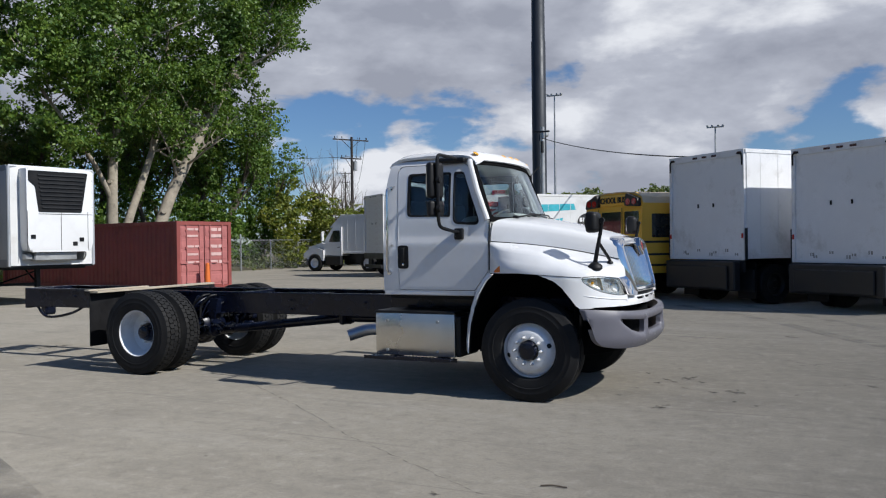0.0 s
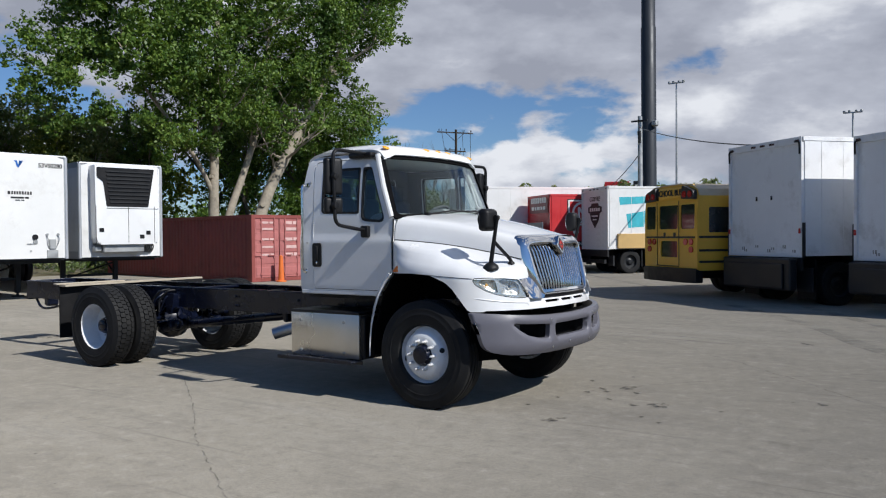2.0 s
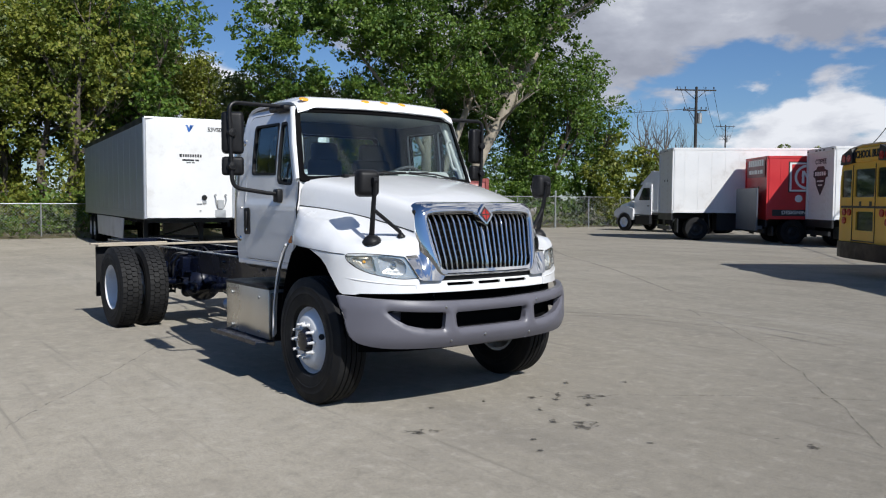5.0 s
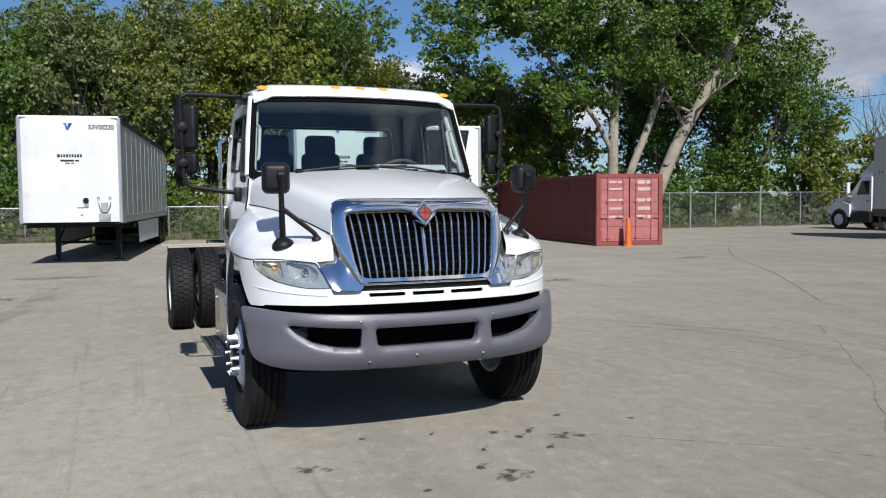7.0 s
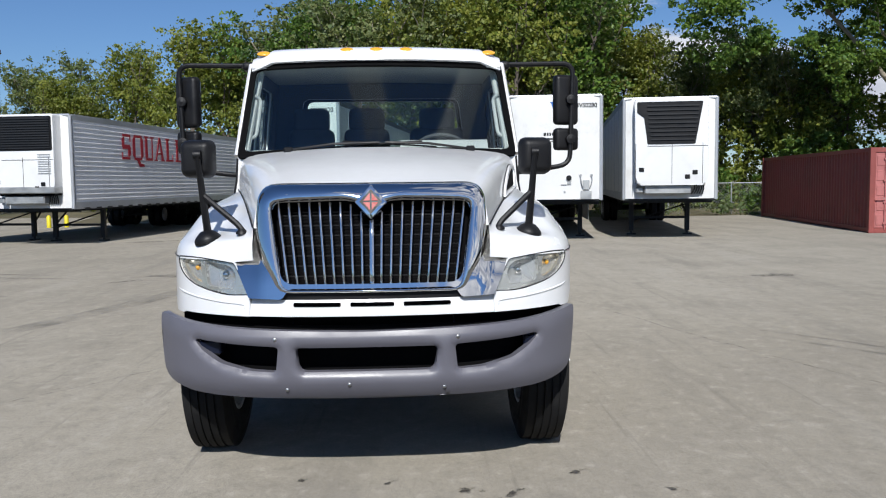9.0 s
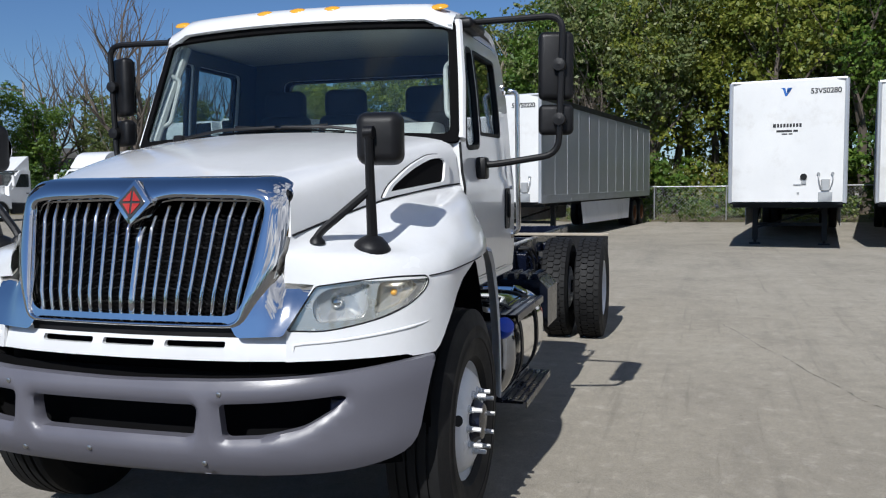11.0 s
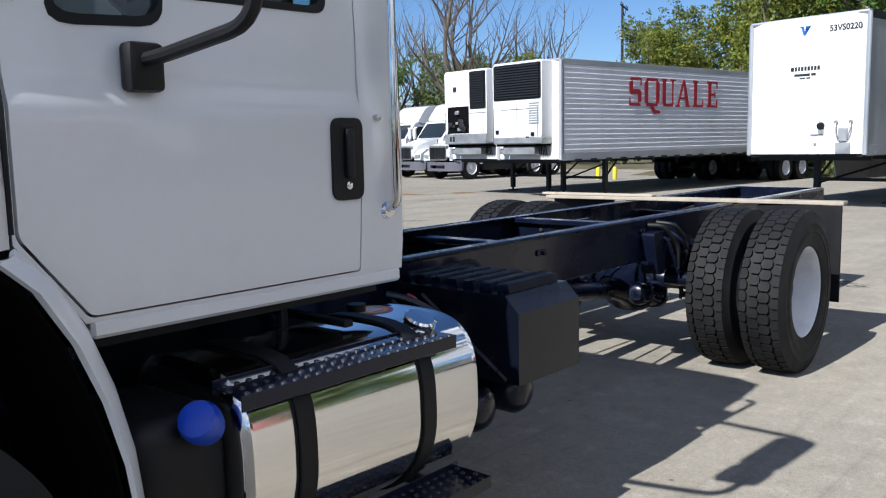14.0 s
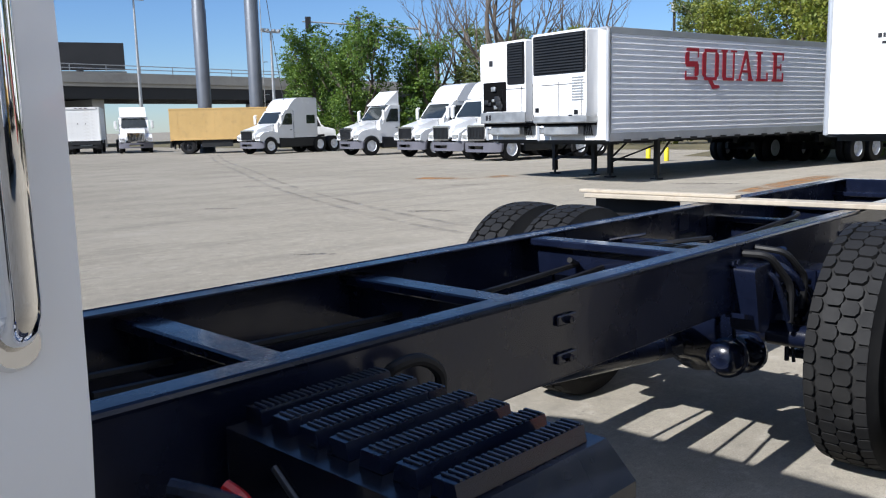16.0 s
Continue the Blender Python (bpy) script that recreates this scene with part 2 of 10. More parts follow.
GREY_BUMPER = surf("grey_moulded_bumper", (0.125, 0.123, 0.145), 0.40, 0, 0.05, 2, 140, bump=0.06, bscale=320)
RIM_WHITE = surf("white_steel_rim", (0.82, 0.825, 0.83), 0.32, 0, 0.04, 4, 40, dirt=(0.50, 0.48, 0.45), amount=0.25, dscale=6)
DARK_IN = surf("dark_grey_cab_trim", (0.062, 0.066, 0.07), 0.7, 0, 0.15, 3, 60)
GREY_IN = surf("light_grey_dashboard", (0.46, 0.47, 0.46), 0.6, 0, 0.1, 3, 60)
SEAT = surf("dark_cloth_seat", (0.042, 0.046, 0.052), 0.9, 0, 0.2, 5, 150, bump=0.2, bscale=200)
GLASS = pane("cab_glass", (0.89, 0.945, 0.935), 1.0, 1.5)
GLASS_DARK = pane("dark_cab_glass", (0.70, 0.75, 0.76), 1.0, 1.5)
NUT_WHITE = surf("bright_plated_nut", (0.80, 0.80, 0.79), 0.28, 0.35, 0.05, 9, 60)
LENS = pane("headlight_lens", (0.97, 0.97, 0.95), 1.0, 1.5)
AMBER = surf("amber_marker_lens", (0.80, 0.40, 0.03), 0.2, 0, 0.1, 12, 90, coat=0.6)
AMBER_DEEP = surf("deep_orange_marker_lens", (0.66, 0.15, 0.015), 0.2, 0, 0.15, 14, 90, coat=0.6)
RED_LENS = surf("red_lamp_lens", (0.45, 0.02, 0.02), 0.2, 0, 0.1, 12, 90, coat=0.5)
DARK_LENS = surf("dark_lamp_lens", (0.06, 0.02, 0.02), 0.3, 0, 0.1, 12, 90)
RED_PAINT = surf("red_emblem_enamel", (0.40, 0.03, 0.022), 0.3, 0, 0.08, 6, 60)
BLUE_CAP = surf("blue_plastic_cap", (0.015, 0.07, 0.55), 0.35, 0, 0.12, 8, 60)
WOOD = surf("weathered_pine_board", (0.47, 0.41, 0.32), 0.75, 0, 0.2, 2, 26, bump=0.3, bscale=40, dirt=(0.2, 0.15, 0.1), amount=0.6, dscale=4)
GALV = surf("galvanised_steel", (0.42, 0.43, 0.43), 0.5, 0.7, 0.15, 4, 60)
RUST = surf("rusty_steel", (0.20, 0.085, 0.035), 0.85, 0.1, 0.35, 5, 40, bump=0.2)
RED_BOX = surf("faded_red_container_steel", (0.27, 0.065, 0.055), 0.62, 0, 0.16, 0.7, 25, dirt=(0.13, 0.035, 0.028), amount=0.55, dscale=1.2, bump=0.05)
RED_DOOR = surf("sun_bleached_container_door", (0.42, 0.145, 0.135), 0.65, 0, 0.14, 1.2, 30, dirt=(0.24, 0.07, 0.06), amount=0.5, dscale=2.2)
YELLOW = surf("school_bus_yellow", (0.84, 0.47, 0.05), 0.4, 0, 0.06, 1.2, 30, dirt=(0.62, 0.34, 0.05), amount=0.3)
BUS_ROOF = surf("cream_bus_roof", (0.62, 0.50, 0.34), 0.5, 0, 0.06, 1.2, 30, dirt=(0.4, 0.32, 0.22), amount=0.4)
TAN = surf("faded_yellow_van_panel", (0.56, 0.37, 0.14), 0.55, 0, 0.08, 0.6, 30, dirt=(0.36, 0.25, 0.12), amount=0.4)
MAROON = surf("dark_red_door_panel", (0.16, 0.012, 0.02), 0.45, 0, 0.1, 1.5, 30)
RED_TRUCK = surf("red_box_panel", (0.52, 0.025, 0.03), 0.4, 0, 0.06, 1.0, 30, dirt=(0.3, 0.02, 0.02), amount=0.3)
INK = surf("black_lettering", (0.02, 0.02, 0.022), 0.5, 0, 0.1, 8, 60)
INK_RED = surf("red_lettering", (0.36, 0.02, 0.035), 0.45, 0, 0.1, 4, 60)
FADED_PRINT = surf("faded_door_print", (0.62, 0.42, 0.39), 0.6, 0, 0.12, 4, 60)
SCUFF = surf("grey_scuff", (0.30, 0.30, 0.28), 0.7, 0, 0.2, 9, 60)
INK_BLUE = surf("blue_lettering", (0.02, 0.12, 0.42), 0.45, 0, 0.1, 4, 60)
INK_WHITE = surf("white_lettering", (0.75, 0.75, 0.73), 0.5, 0, 0.05, 4, 60)
TEAL = surf("teal_print", (0.05, 0.42, 0.50), 0.5, 0, 0.15, 3, 60)
POLE_DARK = surf("dark_grey_pole_paint", (0.022, 0.027, 0.036), 0.55, 0.2, 0.12, 0.5, 20)
POLE_GREY = surf("blue_grey_pole_paint", (0.11, 0.125, 0.15), 0.5, 0.2, 0.12, 0.5, 20)
TIMBER = surf("dark_utility_timber", (0.035, 0.030, 0.028), 0.85, 0, 0.25, 2, 30)
BARK = surf("pale_cottonwood_bark", (0.33, 0.29, 0.225), 0.9, 0, 0.25, 1.3, 9, bump=0.6, bscale=7, dirt=(0.15, 0.125, 0.095), amount=0.8, dscale=1.8)
BARK_DARK = surf("dark_bark", (0.12, 0.098, 0.078), 0.9, 0, 0.3, 1.5, 10, bump=0.5, bscale=8)
LEAF_A = leafy("cottonwood_leaves", (0.055, 0.13, 0.018), (0.20, 0.295, 0.048), (0.045, 0.10, 0.018))
LEAF_B = leafy("yellowing_leaves", (0.135, 0.185, 0.026), (0.31, 0.315, 0.055), (0.105, 0.155, 0.026))
LEAF_C = leafy("grey_green_leaves", (0.12, 0.175, 0.06), (0.25, 0.27, 0.10), (0.08, 0.125, 0.04))
SOIL = surf("dry_grass_and_soil", (0.13, 0.11, 0.06), 0.95, 0, 0.3, 0.5, 8, bump=0.5, bscale=12, dirt=(0.06, 0.08, 0.02), amount=0.9, dscale=0.7)
BRIDGE = surf("overpass_concrete", (0.42, 0.40, 0.36), 0.85, 0, 0.12, 0.2, 3, dirt=(0.25, 0.23, 0.21), amount=0.5, dscale=0.3)
DARK_STEEL = surf("dark_painted_steel", (0.014, 0.015, 0.017), 0.5, 0.1, 0.2, 1, 20)
YELLOW_POST = surf("yellow_bollard_paint", (0.75, 0.62, 0.02), 0.5, 0, 0.1, 3, 30)
ORANGE = surf("orange_plastic", (0.72, 0.17, 0.03), 0.45, 0, 0.1, 4, 40)
CRACK = decal("crack_dirt", (0.12, 0.11, 0.095), 0.95, 9.0, 0.38, 0.62, 0.5)
OIL = decal("oil_stain", (0.06, 0.054, 0.048), 0.7, 11.0, 0.44, 0.62, 0.72)
TRACK = decal("tyre_marks", (0.14, 0.135, 0.125), 0.85, 1.1, 0.36, 0.75, 0.42)
RUST_STAIN = decal("rust_wash", (0.36, 0.17, 0.05), 0.95, 0.9, 0.35, 0.62, 0.7)
LENS_BODY = surf("silvered_lamp_bezel", (0.62, 0.62, 0.605), 0.22, 0.65, 0.08, 9, 60, coat=0.8)
LAMP_GREY = surf("grey_lamp_reflector", (0.55, 0.56, 0.565), 0.26, 0.6, 0.1, 9, 50)
LAMP_WARM = surf("warm_lamp_reflector", (0.68, 0.65, 0.58), 0.2, 0.7, 0.1, 9, 50)
GLOSS_PIPE = surf("bright_steel_line", (0.09, 0.095, 0.105), 0.32, 0.8, 0.2, 8, 60)
SEAL_GLASS = surf("dark_window_glass", (0.02, 0.026, 0.028), 0.05, 0, 0.2, 1, 10, spec=0.8, rvar=0.02)
BLACK_BOX = surf("satin_black_powder_coat", (0.005, 0.007, 0.014), 0.24, 0, 0.2, 2, 60, bump=0.03, bscale=220, coat=0.1, spec=0.3)
STICKER_RED = surf("faded_red_sticker", (0.45, 0.06, 0.05), 0.4, 0, 0.2, 20, 90, dirt=(0.5, 0.42, 0.4), amount=0.5, dscale=22)
STICKER_YELLOW = surf("faded_yellow_sticker", (0.65, 0.45, 0.12), 0.4, 0, 0.2, 20, 90)
ALU_PALE = surf("pale_ribbed_trailer_sheet", (0.72, 0.75, 0.80), 0.5, 0.05, 0.06, 0.6, 40, dirt=(0.42, 0.43, 0.43), amount=0.35)
STEPBTN = surf("worn_tread_metal", (0.055, 0.058, 0.07), 0.4, 0.6, 0.3, 8, 60)
EXHAUST = surf("heat_stained_steel", (0.42, 0.44, 0.48), 0.4, 0.9, 0.15, 3, 50)

# ---- mesh helpers ----
def part(name, bm, material, parent=None, label="", smooth=35, m=None):
    """Links a bmesh as one mesh object, under a thing or a part where one is given."""
    bmesh.ops.recalc_face_normals(bm, faces=bm.faces)
    me = bpy.data.meshes.new(name)
    bm.to_mesh(me)
    bm.free()
    me.materials.append(material)
    if smooth:
        me.polygons.foreach_set("use_smooth", [True] * len(me.polygons))
        me.set_sharp_from_angle(angle=radians(smooth))
    ob = new(name, me)
    if parent:
        ob.parent = parent
    if m:
        ob.matrix_basis = m
    if label:
        tagged(ob, label)
    return ob


def thing(name, m, label, category, group="", kind=""):
    ob = new(name)
    ob.matrix_basis = m
    ob.empty_display_size = 0.2
    return tagged(ob, label, category, group, kind)


def box(bm, x0, x1, y0, y1, z0, z1, bevel=0.0, seg=1, m=None):
    vs = bmesh.ops.create_cube(bm, size=1.0, matrix=Matrix.Translation(((x0 + x1) / 2, (y0 + y1) / 2, (z0 + z1) / 2)) @ Matrix.Diagonal((abs(x1 - x0), abs(y1 - y0), abs(z1 - z0), 1)))["verts"]
    if bevel:
        es = list({e for v in vs for e in v.link_edges})
        vs = list({v for f in bmesh.ops.bevel(bm, geom=es, offset=bevel, segments=seg, profile=0.5, affect="EDGES")["faces"] for v in f.verts} | {v for v in vs if v.is_valid})
        vs = [v for v in vs if v.is_valid]
    if m:
        bmesh.ops.transform(bm, matrix=m, verts=vs)
    return bm


def nb():
    return bmesh.new()


def ring(bm, c, u, v, r, seg, r2=None):
    r2 = r2 or r
    return [bm.verts.new(Vector(c) + Vector(u) * r * math.cos(2 * math.pi * i / seg) + Vector(v) * r2 * math.sin(2 * math.pi * i / seg)) for i in range(seg)]


def bridge(bm, a, b):
    n = len(a)
    for i in range(n):
        bm.faces.new((a[i], a[(i + 1) % n], b[(i + 1) % n], b[i]))


def cyl(bm, p0, p1, r0, r1=None, seg=16, caps=True):
    r1 = r0 if r1 is None else r1
    d = (Vector(p1) - Vector(p0)).normalized()
    u = d.orthogonal().normalized()
    v = d.cross(u)
    a, b = ring(bm, p0, u, v, r0, seg), ring(bm, p1, u, v, r1, seg)
    bridge(bm, a, b)
    if caps:
        bm.faces.new(a)
        bm.faces.new(b)
    return bm


def curve_pts(pts, n=6):
    """A smooth line through the given points."""
    P = [Vector(p) for p in pts]
    out = []
    for i in range(len(P) - 1):
        a, b, c, d = P[max(i - 1, 0)], P[i], P[i + 1], P[min(i + 2, len(P) - 1)]
        for k in range(n):
            t = k / n
            out.append(0.5 * (2 * b + (c - a) * t + (2 * a - 5 * b + 4 * c - d) * t * t + (3 * b - a - 3 * c + d) * t ** 3))
    return out + [P[-1]]


def tube(bm, pts, r, seg=10, radii=None):
    P = [Vector(p) for p in pts]
    u, last = None, None
    for i, p in enumerate(P):
        d = (P[min(i + 1, len(P) - 1)] - P[max(i - 1, 0)]).normalized()
        u = d.orthogonal().normalized() if u is None else (u - d * u.dot(d)).normalized()
        rr = radii[i] if radii else r
        now = ring(bm, p, u, d.cross(u), rr, seg)
        if last:
            bridge(bm, last, now)
        else:
            bm.faces.new(now)
        last = now
    bm.faces.new(last)
    return bm


def rounded(pts, r, n=4):
    """A polyline whose inner corners are rounded."""
    P = [Vector(p) for p in pts]
    out = [P[0]]
    for i in range(1, len(P) - 1):
        a, b, c = P[i - 1], P[i], P[i + 1]
        k = min(r, (a - b).length / 2, (c - b).length / 2)
        s, e = b + (a - b).normalized() * k, b + (c - b).normalized() * k
        out += [s.lerp(b, t / n).lerp(b.lerp(e, t / n), t / n) for t in range(n + 1)]
    return out + [P[-1]]


def round_poly(pts, r, n=4):
    """A closed 2D polygon with rounded corners; r: one radius or one a corner."""
    out, N = [], len(pts)
    for i in range(N):
        a, b, c = (Vector(pts[(i + k) % N]) for k in (-1, 0, 1))
        k = min(r[i] if isinstance(r, (list, tuple)) else r, (a - b).length * 0.49, (c - b).length * 0.49)
        if k < 1e-4:
            out.append(b)
            continue
        s, e = b + (a - b).normalized() * k, b + (c - b).normalized() * k
        out += [s.lerp(b, t / n).lerp(b.lerp(e, t / n), t / n) for t in range(n + 1)]
    return out


def prism(bm, poly, a, b, axis="y"):
    """A 2D polygon pushed from a to b along an axis: (x, z) along y, (y, z) along x, (x, y) along z."""
    put = {"y": lambda p, k: (p[0], k, p[1]), "x": lambda p, k: (k, p[0], p[1]), "z": lambda p, k: (p[0], p[1], k)}[axis]
    A, B = [bm.verts.new(put(p, a)) for p in poly], [bm.verts.new(put(p, b)) for p in poly]
    bridge(bm, A, B)
    bm.faces.new(A)
    bm.faces.new(B)
    return bm


def lathe(bm, prof, seg=48, axis="y", closed=False):
    """A profile of (along, radius) turned about an axis."""
    rows = []
    for a, r in prof:
        row = []
        for i in range(seg):
            c, s = math.cos(2 * math.pi * i / seg) * r, math.sin(2 * math.pi * i / seg) * r
            row.append(bm.verts.new((c, a, s) if axis == "y" else ((c, s, a) if axis == "z" else (a, c, s))))
        rows.append(row)
    for i in range(len(rows) - 1 + closed):
        bridge(bm, rows[i], rows[(i + 1) % len(rows)])
    return bm


def inside(p, poly):
    x, y, hit = p[0], p[1], False
    for i in range(len(poly)):
        (ax, ay), (bx, by) = poly[i - 1][:2], poly[i][:2]
        if (ay > y) != (by > y) and x < (bx - ax) * (y - ay) / (by - ay) + ax:
            hit = not hit
    return hit


def sheet(bm, outer, holes, put, thick, step=0.12):
    """A plate cut from a 2D outline with holes, laid into space by put(u, v, depth)."""
    from mathutils.geometry import delaunay_2d_cdt
    loops = [[Vector(p[:2]) for p in outer]] + [[Vector(p[:2]) for p in h] for h in holes]
    fine = []
    for lp in loops:
        r = []
        for i, a in enumerate(lp):
            b = lp[(i + 1) % len(lp)]
            k = max(1, int((b - a).length / step))
            r += [a.lerp(b, j / k) for j in range(k)]
        fine.append(r)
    vs, es = [], []
    for r in fine:
        s = len(vs)
        vs += r
        es += [(s + i, s + (i + 1) % len(r)) for i in range(len(r))]
    us, ws = [p.x for p in fine[0]], [p.y for p in fine[0]]
    edge = [p for r in fine for p in r]
    x = min(us) + step / 2
    while x < max(us):
        y = min(ws) + step / 2
        while y < max(ws):
            p = Vector((x, y))
            if inside(p, fine[0]) and not any(inside(p, h) for h in fine[1:]) and min((p - q).length_squared for q in edge) > (0.4 * step) ** 2:
                vs.append(p)
            y += step
        x += step
    V, E, F, *_ = delaunay_2d_cdt(vs, es, [], 0, 1e-6)
    keep = []
    for f in F:
        c = sum((V[i] for i in f), Vector((0, 0))) / 3
        if inside(c, fine[0]) and not any(inside(c, h) for h in fine[1:]):
            keep.append(tuple(f))
    top = [bm.verts.new(put(p.x, p.y, 0.0)) for p in V]
    bot = [bm.verts.new(put(p.x, p.y, thick)) for p in V]
    count = {}
    for f in keep:
        bm.faces.new([top[i] for i in f])
        bm.faces.new([bot[i] for i in reversed(f)])
        for k in range(3):
            a, b = f[k], f[(k + 1) % 3]
            key = (min(a, b), max(a, b))
            count.setdefault(key, []).append((a, b))
    for v in count.values():
        if len(v) == 1:
            a, b = v[0]
            bm.faces.new((top[b], top[a], bot[a], bot[b]))
    bmesh.ops.delete(bm, geom=[v for v in bm.verts if not v.link_faces], context="VERTS")
    return bm


def grid(bm, rows):
    """Faces between rows of points."""
    V = [[bm.verts.new(p) for p in r] for r in rows]
    for i in range(len(V) - 1):
        for j in range(len(V[0]) - 1):
            bm.faces.new((V[i][j], V[i][j + 1], V[i + 1][j + 1], V[i + 1][j]))
    return bm


def solid(bm, t):
    """Gives open sheets a thickness."""
    bmesh.ops.recalc_face_normals(bm, faces=bm.faces)
    bmesh.ops.solidify(bm, geom=list(bm.faces), thickness=t)
    return bm


def interp(x, xs, ys):
    return float(np.interp(x, xs, ys))


def smooth01(t):
    t = min(max(t, 0.0), 1.0)
    return t * t * (3 - 2 * t)


def letters(name, text, size, material, parent, m, depth=0.004, bold=0.0, squeeze=1.0, label=""):
    """Raised lettering in the built-in font, as one mesh."""
    cu = bpy.data.curves.new(name, "FONT")
    cu.body, cu.size, cu.extrude, cu.offset, cu.align_x, cu.align_y = text, size, depth, bold, "CENTER", "CENTER"
    tmp = bpy.data.objects.new("letters_source", cu)
    scene.collection.objects.link(tmp)
    bpy.context.view_layer.update()
    me = bpy.data.meshes.new_from_object(tmp.evaluated_get(bpy.context.evaluated_depsgraph_get()))
    bpy.data.objects.remove(tmp)
    me.materials.clear()
    me.materials.append(material)
    ob = new(name, me)
    if parent:
        ob.parent = parent
    ob.matrix_basis = m @ Matrix.Diagonal((squeeze, 1, 1, 1))
    if label:
        tagged(ob, label)
    return ob


def bars(bm, put, widths, h, gap, thick=0.003):
    """A row of plain bars standing in for writing; put(u, v, d) lays it."""
    u = -(sum(widths) + gap * (len(widths) - 1)) / 2
    for w in widths:
        a = [bm.verts.new(put(x, y, 0)) for x, y in ((u, -h / 2), (u + w, -h / 2), (u + w, h / 2), (u, h / 2))]
        b = [bm.verts.new(put(x, y, thick)) for x, y in ((u, -h / 2), (u + w, -h / 2), (u + w, h / 2), (u, h / 2))]
        bridge(bm, a, b)
        bm.faces.new(a)
        bm.faces.new(b)
        u += w + gap
    return bm

# ---- the white cab and chassis truck ----
TRUCK = thing("chassis_truck", pose(0, -0.012, 0, 0, 0, 1.2), "white conventional cab-and-chassis truck with chrome grille and bare black frame", "truck")


def mirrored(bm):
    """Adds the other half of a mesh, across the truck's middle plane."""
    g = bmesh.ops.duplicate(bm, geom=list(bm.verts) + list(bm.edges) + list(bm.faces))["geom"]
    vs = [v for v in g if isinstance(v, bmesh.types.BMVert)]
    for v in vs:
        v.co.y = -v.co.y
    bmesh.ops.reverse_faces(bm, faces=[f for f in g if isinstance(f, bmesh.types.BMFace)])
    bmesh.ops.remove_doubles(bm, verts=bm.verts, dist=0.0004)
    return bm


NOSE_Y = [0, 0.3, 0.5, 0.67, 0.85, 1.0, 1.095, 1.152, 1.20, 1.232]
NOSE_X = [1.03, 1.018, 0.995, 0.955, 0.875, 0.775, 0.685, 0.60, 0.48, 0.1]
ARCH_X = [-0.62, -0.55, -0.46, -0.37, -0.25, -0.07, 0.15, 0.325, 0.40, 0.48, 0.53, 0.56, 2.0]
ARCH_Z = [1.33, 1.335, 1.338, 1.34, 1.342, 1.345, 1.33, 1.262, 1.20, 1.10, 1.02, 0.985, 0.985]


def nose_x(y):
    return interp(abs(y), NOSE_Y, NOSE_X)


def nose_y(x):
    return interp(-x, [-v for v in NOSE_X], NOSE_Y)


def bulge(x):
    return interp(x, [-0.46, -0.43, -0.38, -0.30, -0.18, 0.0, 0.3, 0.5, 0.62, 0.75], [1.018, 1.04, 1.10, 1.16, 1.205, 1.228, 1.226, 1.20, 1.17, 1.145])


def seam_at(x):
    """The line on which hood and fender meet."""
    u = (0.88 - x) / 1.345
    return 0.655 + 0.335 * u, 1.475 + 0.205 * u + 0.033 * math.sin(math.pi * min(max(u, 0), 1))


# Grille surround: its face and the rolled outer edge
def grille_x(y, z):
    return 1.035 - 0.26 * (z - 1.1) - 0.06 * (y / 0.67) ** 2


def grille_put(u, v, d):
    side = smooth01((abs(u) - 0.575) / 0.075) ** 1.5
    roll = 0.035 * side * min(1.0, max(0.0, (v - 1.1) / 0.18)) + 0.07 * smooth01((v - 1.63) / 0.075)
    return (grille_x(u, v) + 0.012 - roll - d, u, min(v, 1.69 + 0.15 * (v - 1.69)))


RIBS = [(0, 1.706, 0, 1.962), (0.12, 1.706, 0.18, 1.961), (0.24, 1.706, 0.34, 1.957), (0.38, 1.705, 0.55, 1.947), (0.48, 1.703, 0.72, 1.936), (0.555, 1.697, 0.83, 1.925), (0.602, 1.684, 0.905, 1.91), (0.625, 1.662, 0.95, 1.885), (0.640, 1.61, 0.972, 1.835), (0.648, 1.54, 0.983, 1.76), (0.656, 1.475, 0.99, 1.68)]


def rib_point(k, t):
    yf, zf, yb, zb = RIBS[k]
    xf, xb = grille_put(yf, zf, 0.0)[0] + 0.003, -0.24 - 0.215 * (yb / 0.985) ** 2
    bow = 0.022 + 0.011 * smooth01((k - 5) / 5)
    return (xf + (xb - xf) * t, yf + (yb - yf) * t, zf + (zb - zf) * t + bow * math.sin(math.pi * t))


def hood_y(x, z):
    """Half width of the hood's flank at a place along it and a height."""
    pts = []
    for k in range(5, len(RIBS)):
        a, b = rib_point(k, 0)[0], rib_point(k, 1)[0]
        pts.append(rib_point(k, min(max((a - x) / (a - b), 0), 1)))
    pts.sort(key=lambda p: p[2])
    return interp(z, [p[2] for p in pts], [p[1] for p in pts])


def hood_top():
    rows = [[rib_point(k, i / 16) for i in range(17)] for k in range(len(RIBS))]
    bm = mirrored(grid(nb(), rows))
    solid(bm, 0.012)
    return part("hood", bm, WHITE, TRUCK, "white sloping hood", 50)


HOOD = hood_top()


# The fender's outline from above: back along the side, then round the nose.
def plan_line():
    P = [(x, min(bulge(x), nose_y(x))) for x in np.linspace(-0.46, 0.46, 40)] + [(nose_x(y), y) for y in np.linspace(1.20, 0.656, 40)]
    P = np.array(P)
    for _ in range(6):
        P[1:-1] = 0.25 * P[:-2] + 0.5 * P[1:-1] + 0.25 * P[2:]
    u = np.concatenate([[0.0], np.cumsum(np.hypot(*np.diff(P, axis=0).T))])
    return u, P


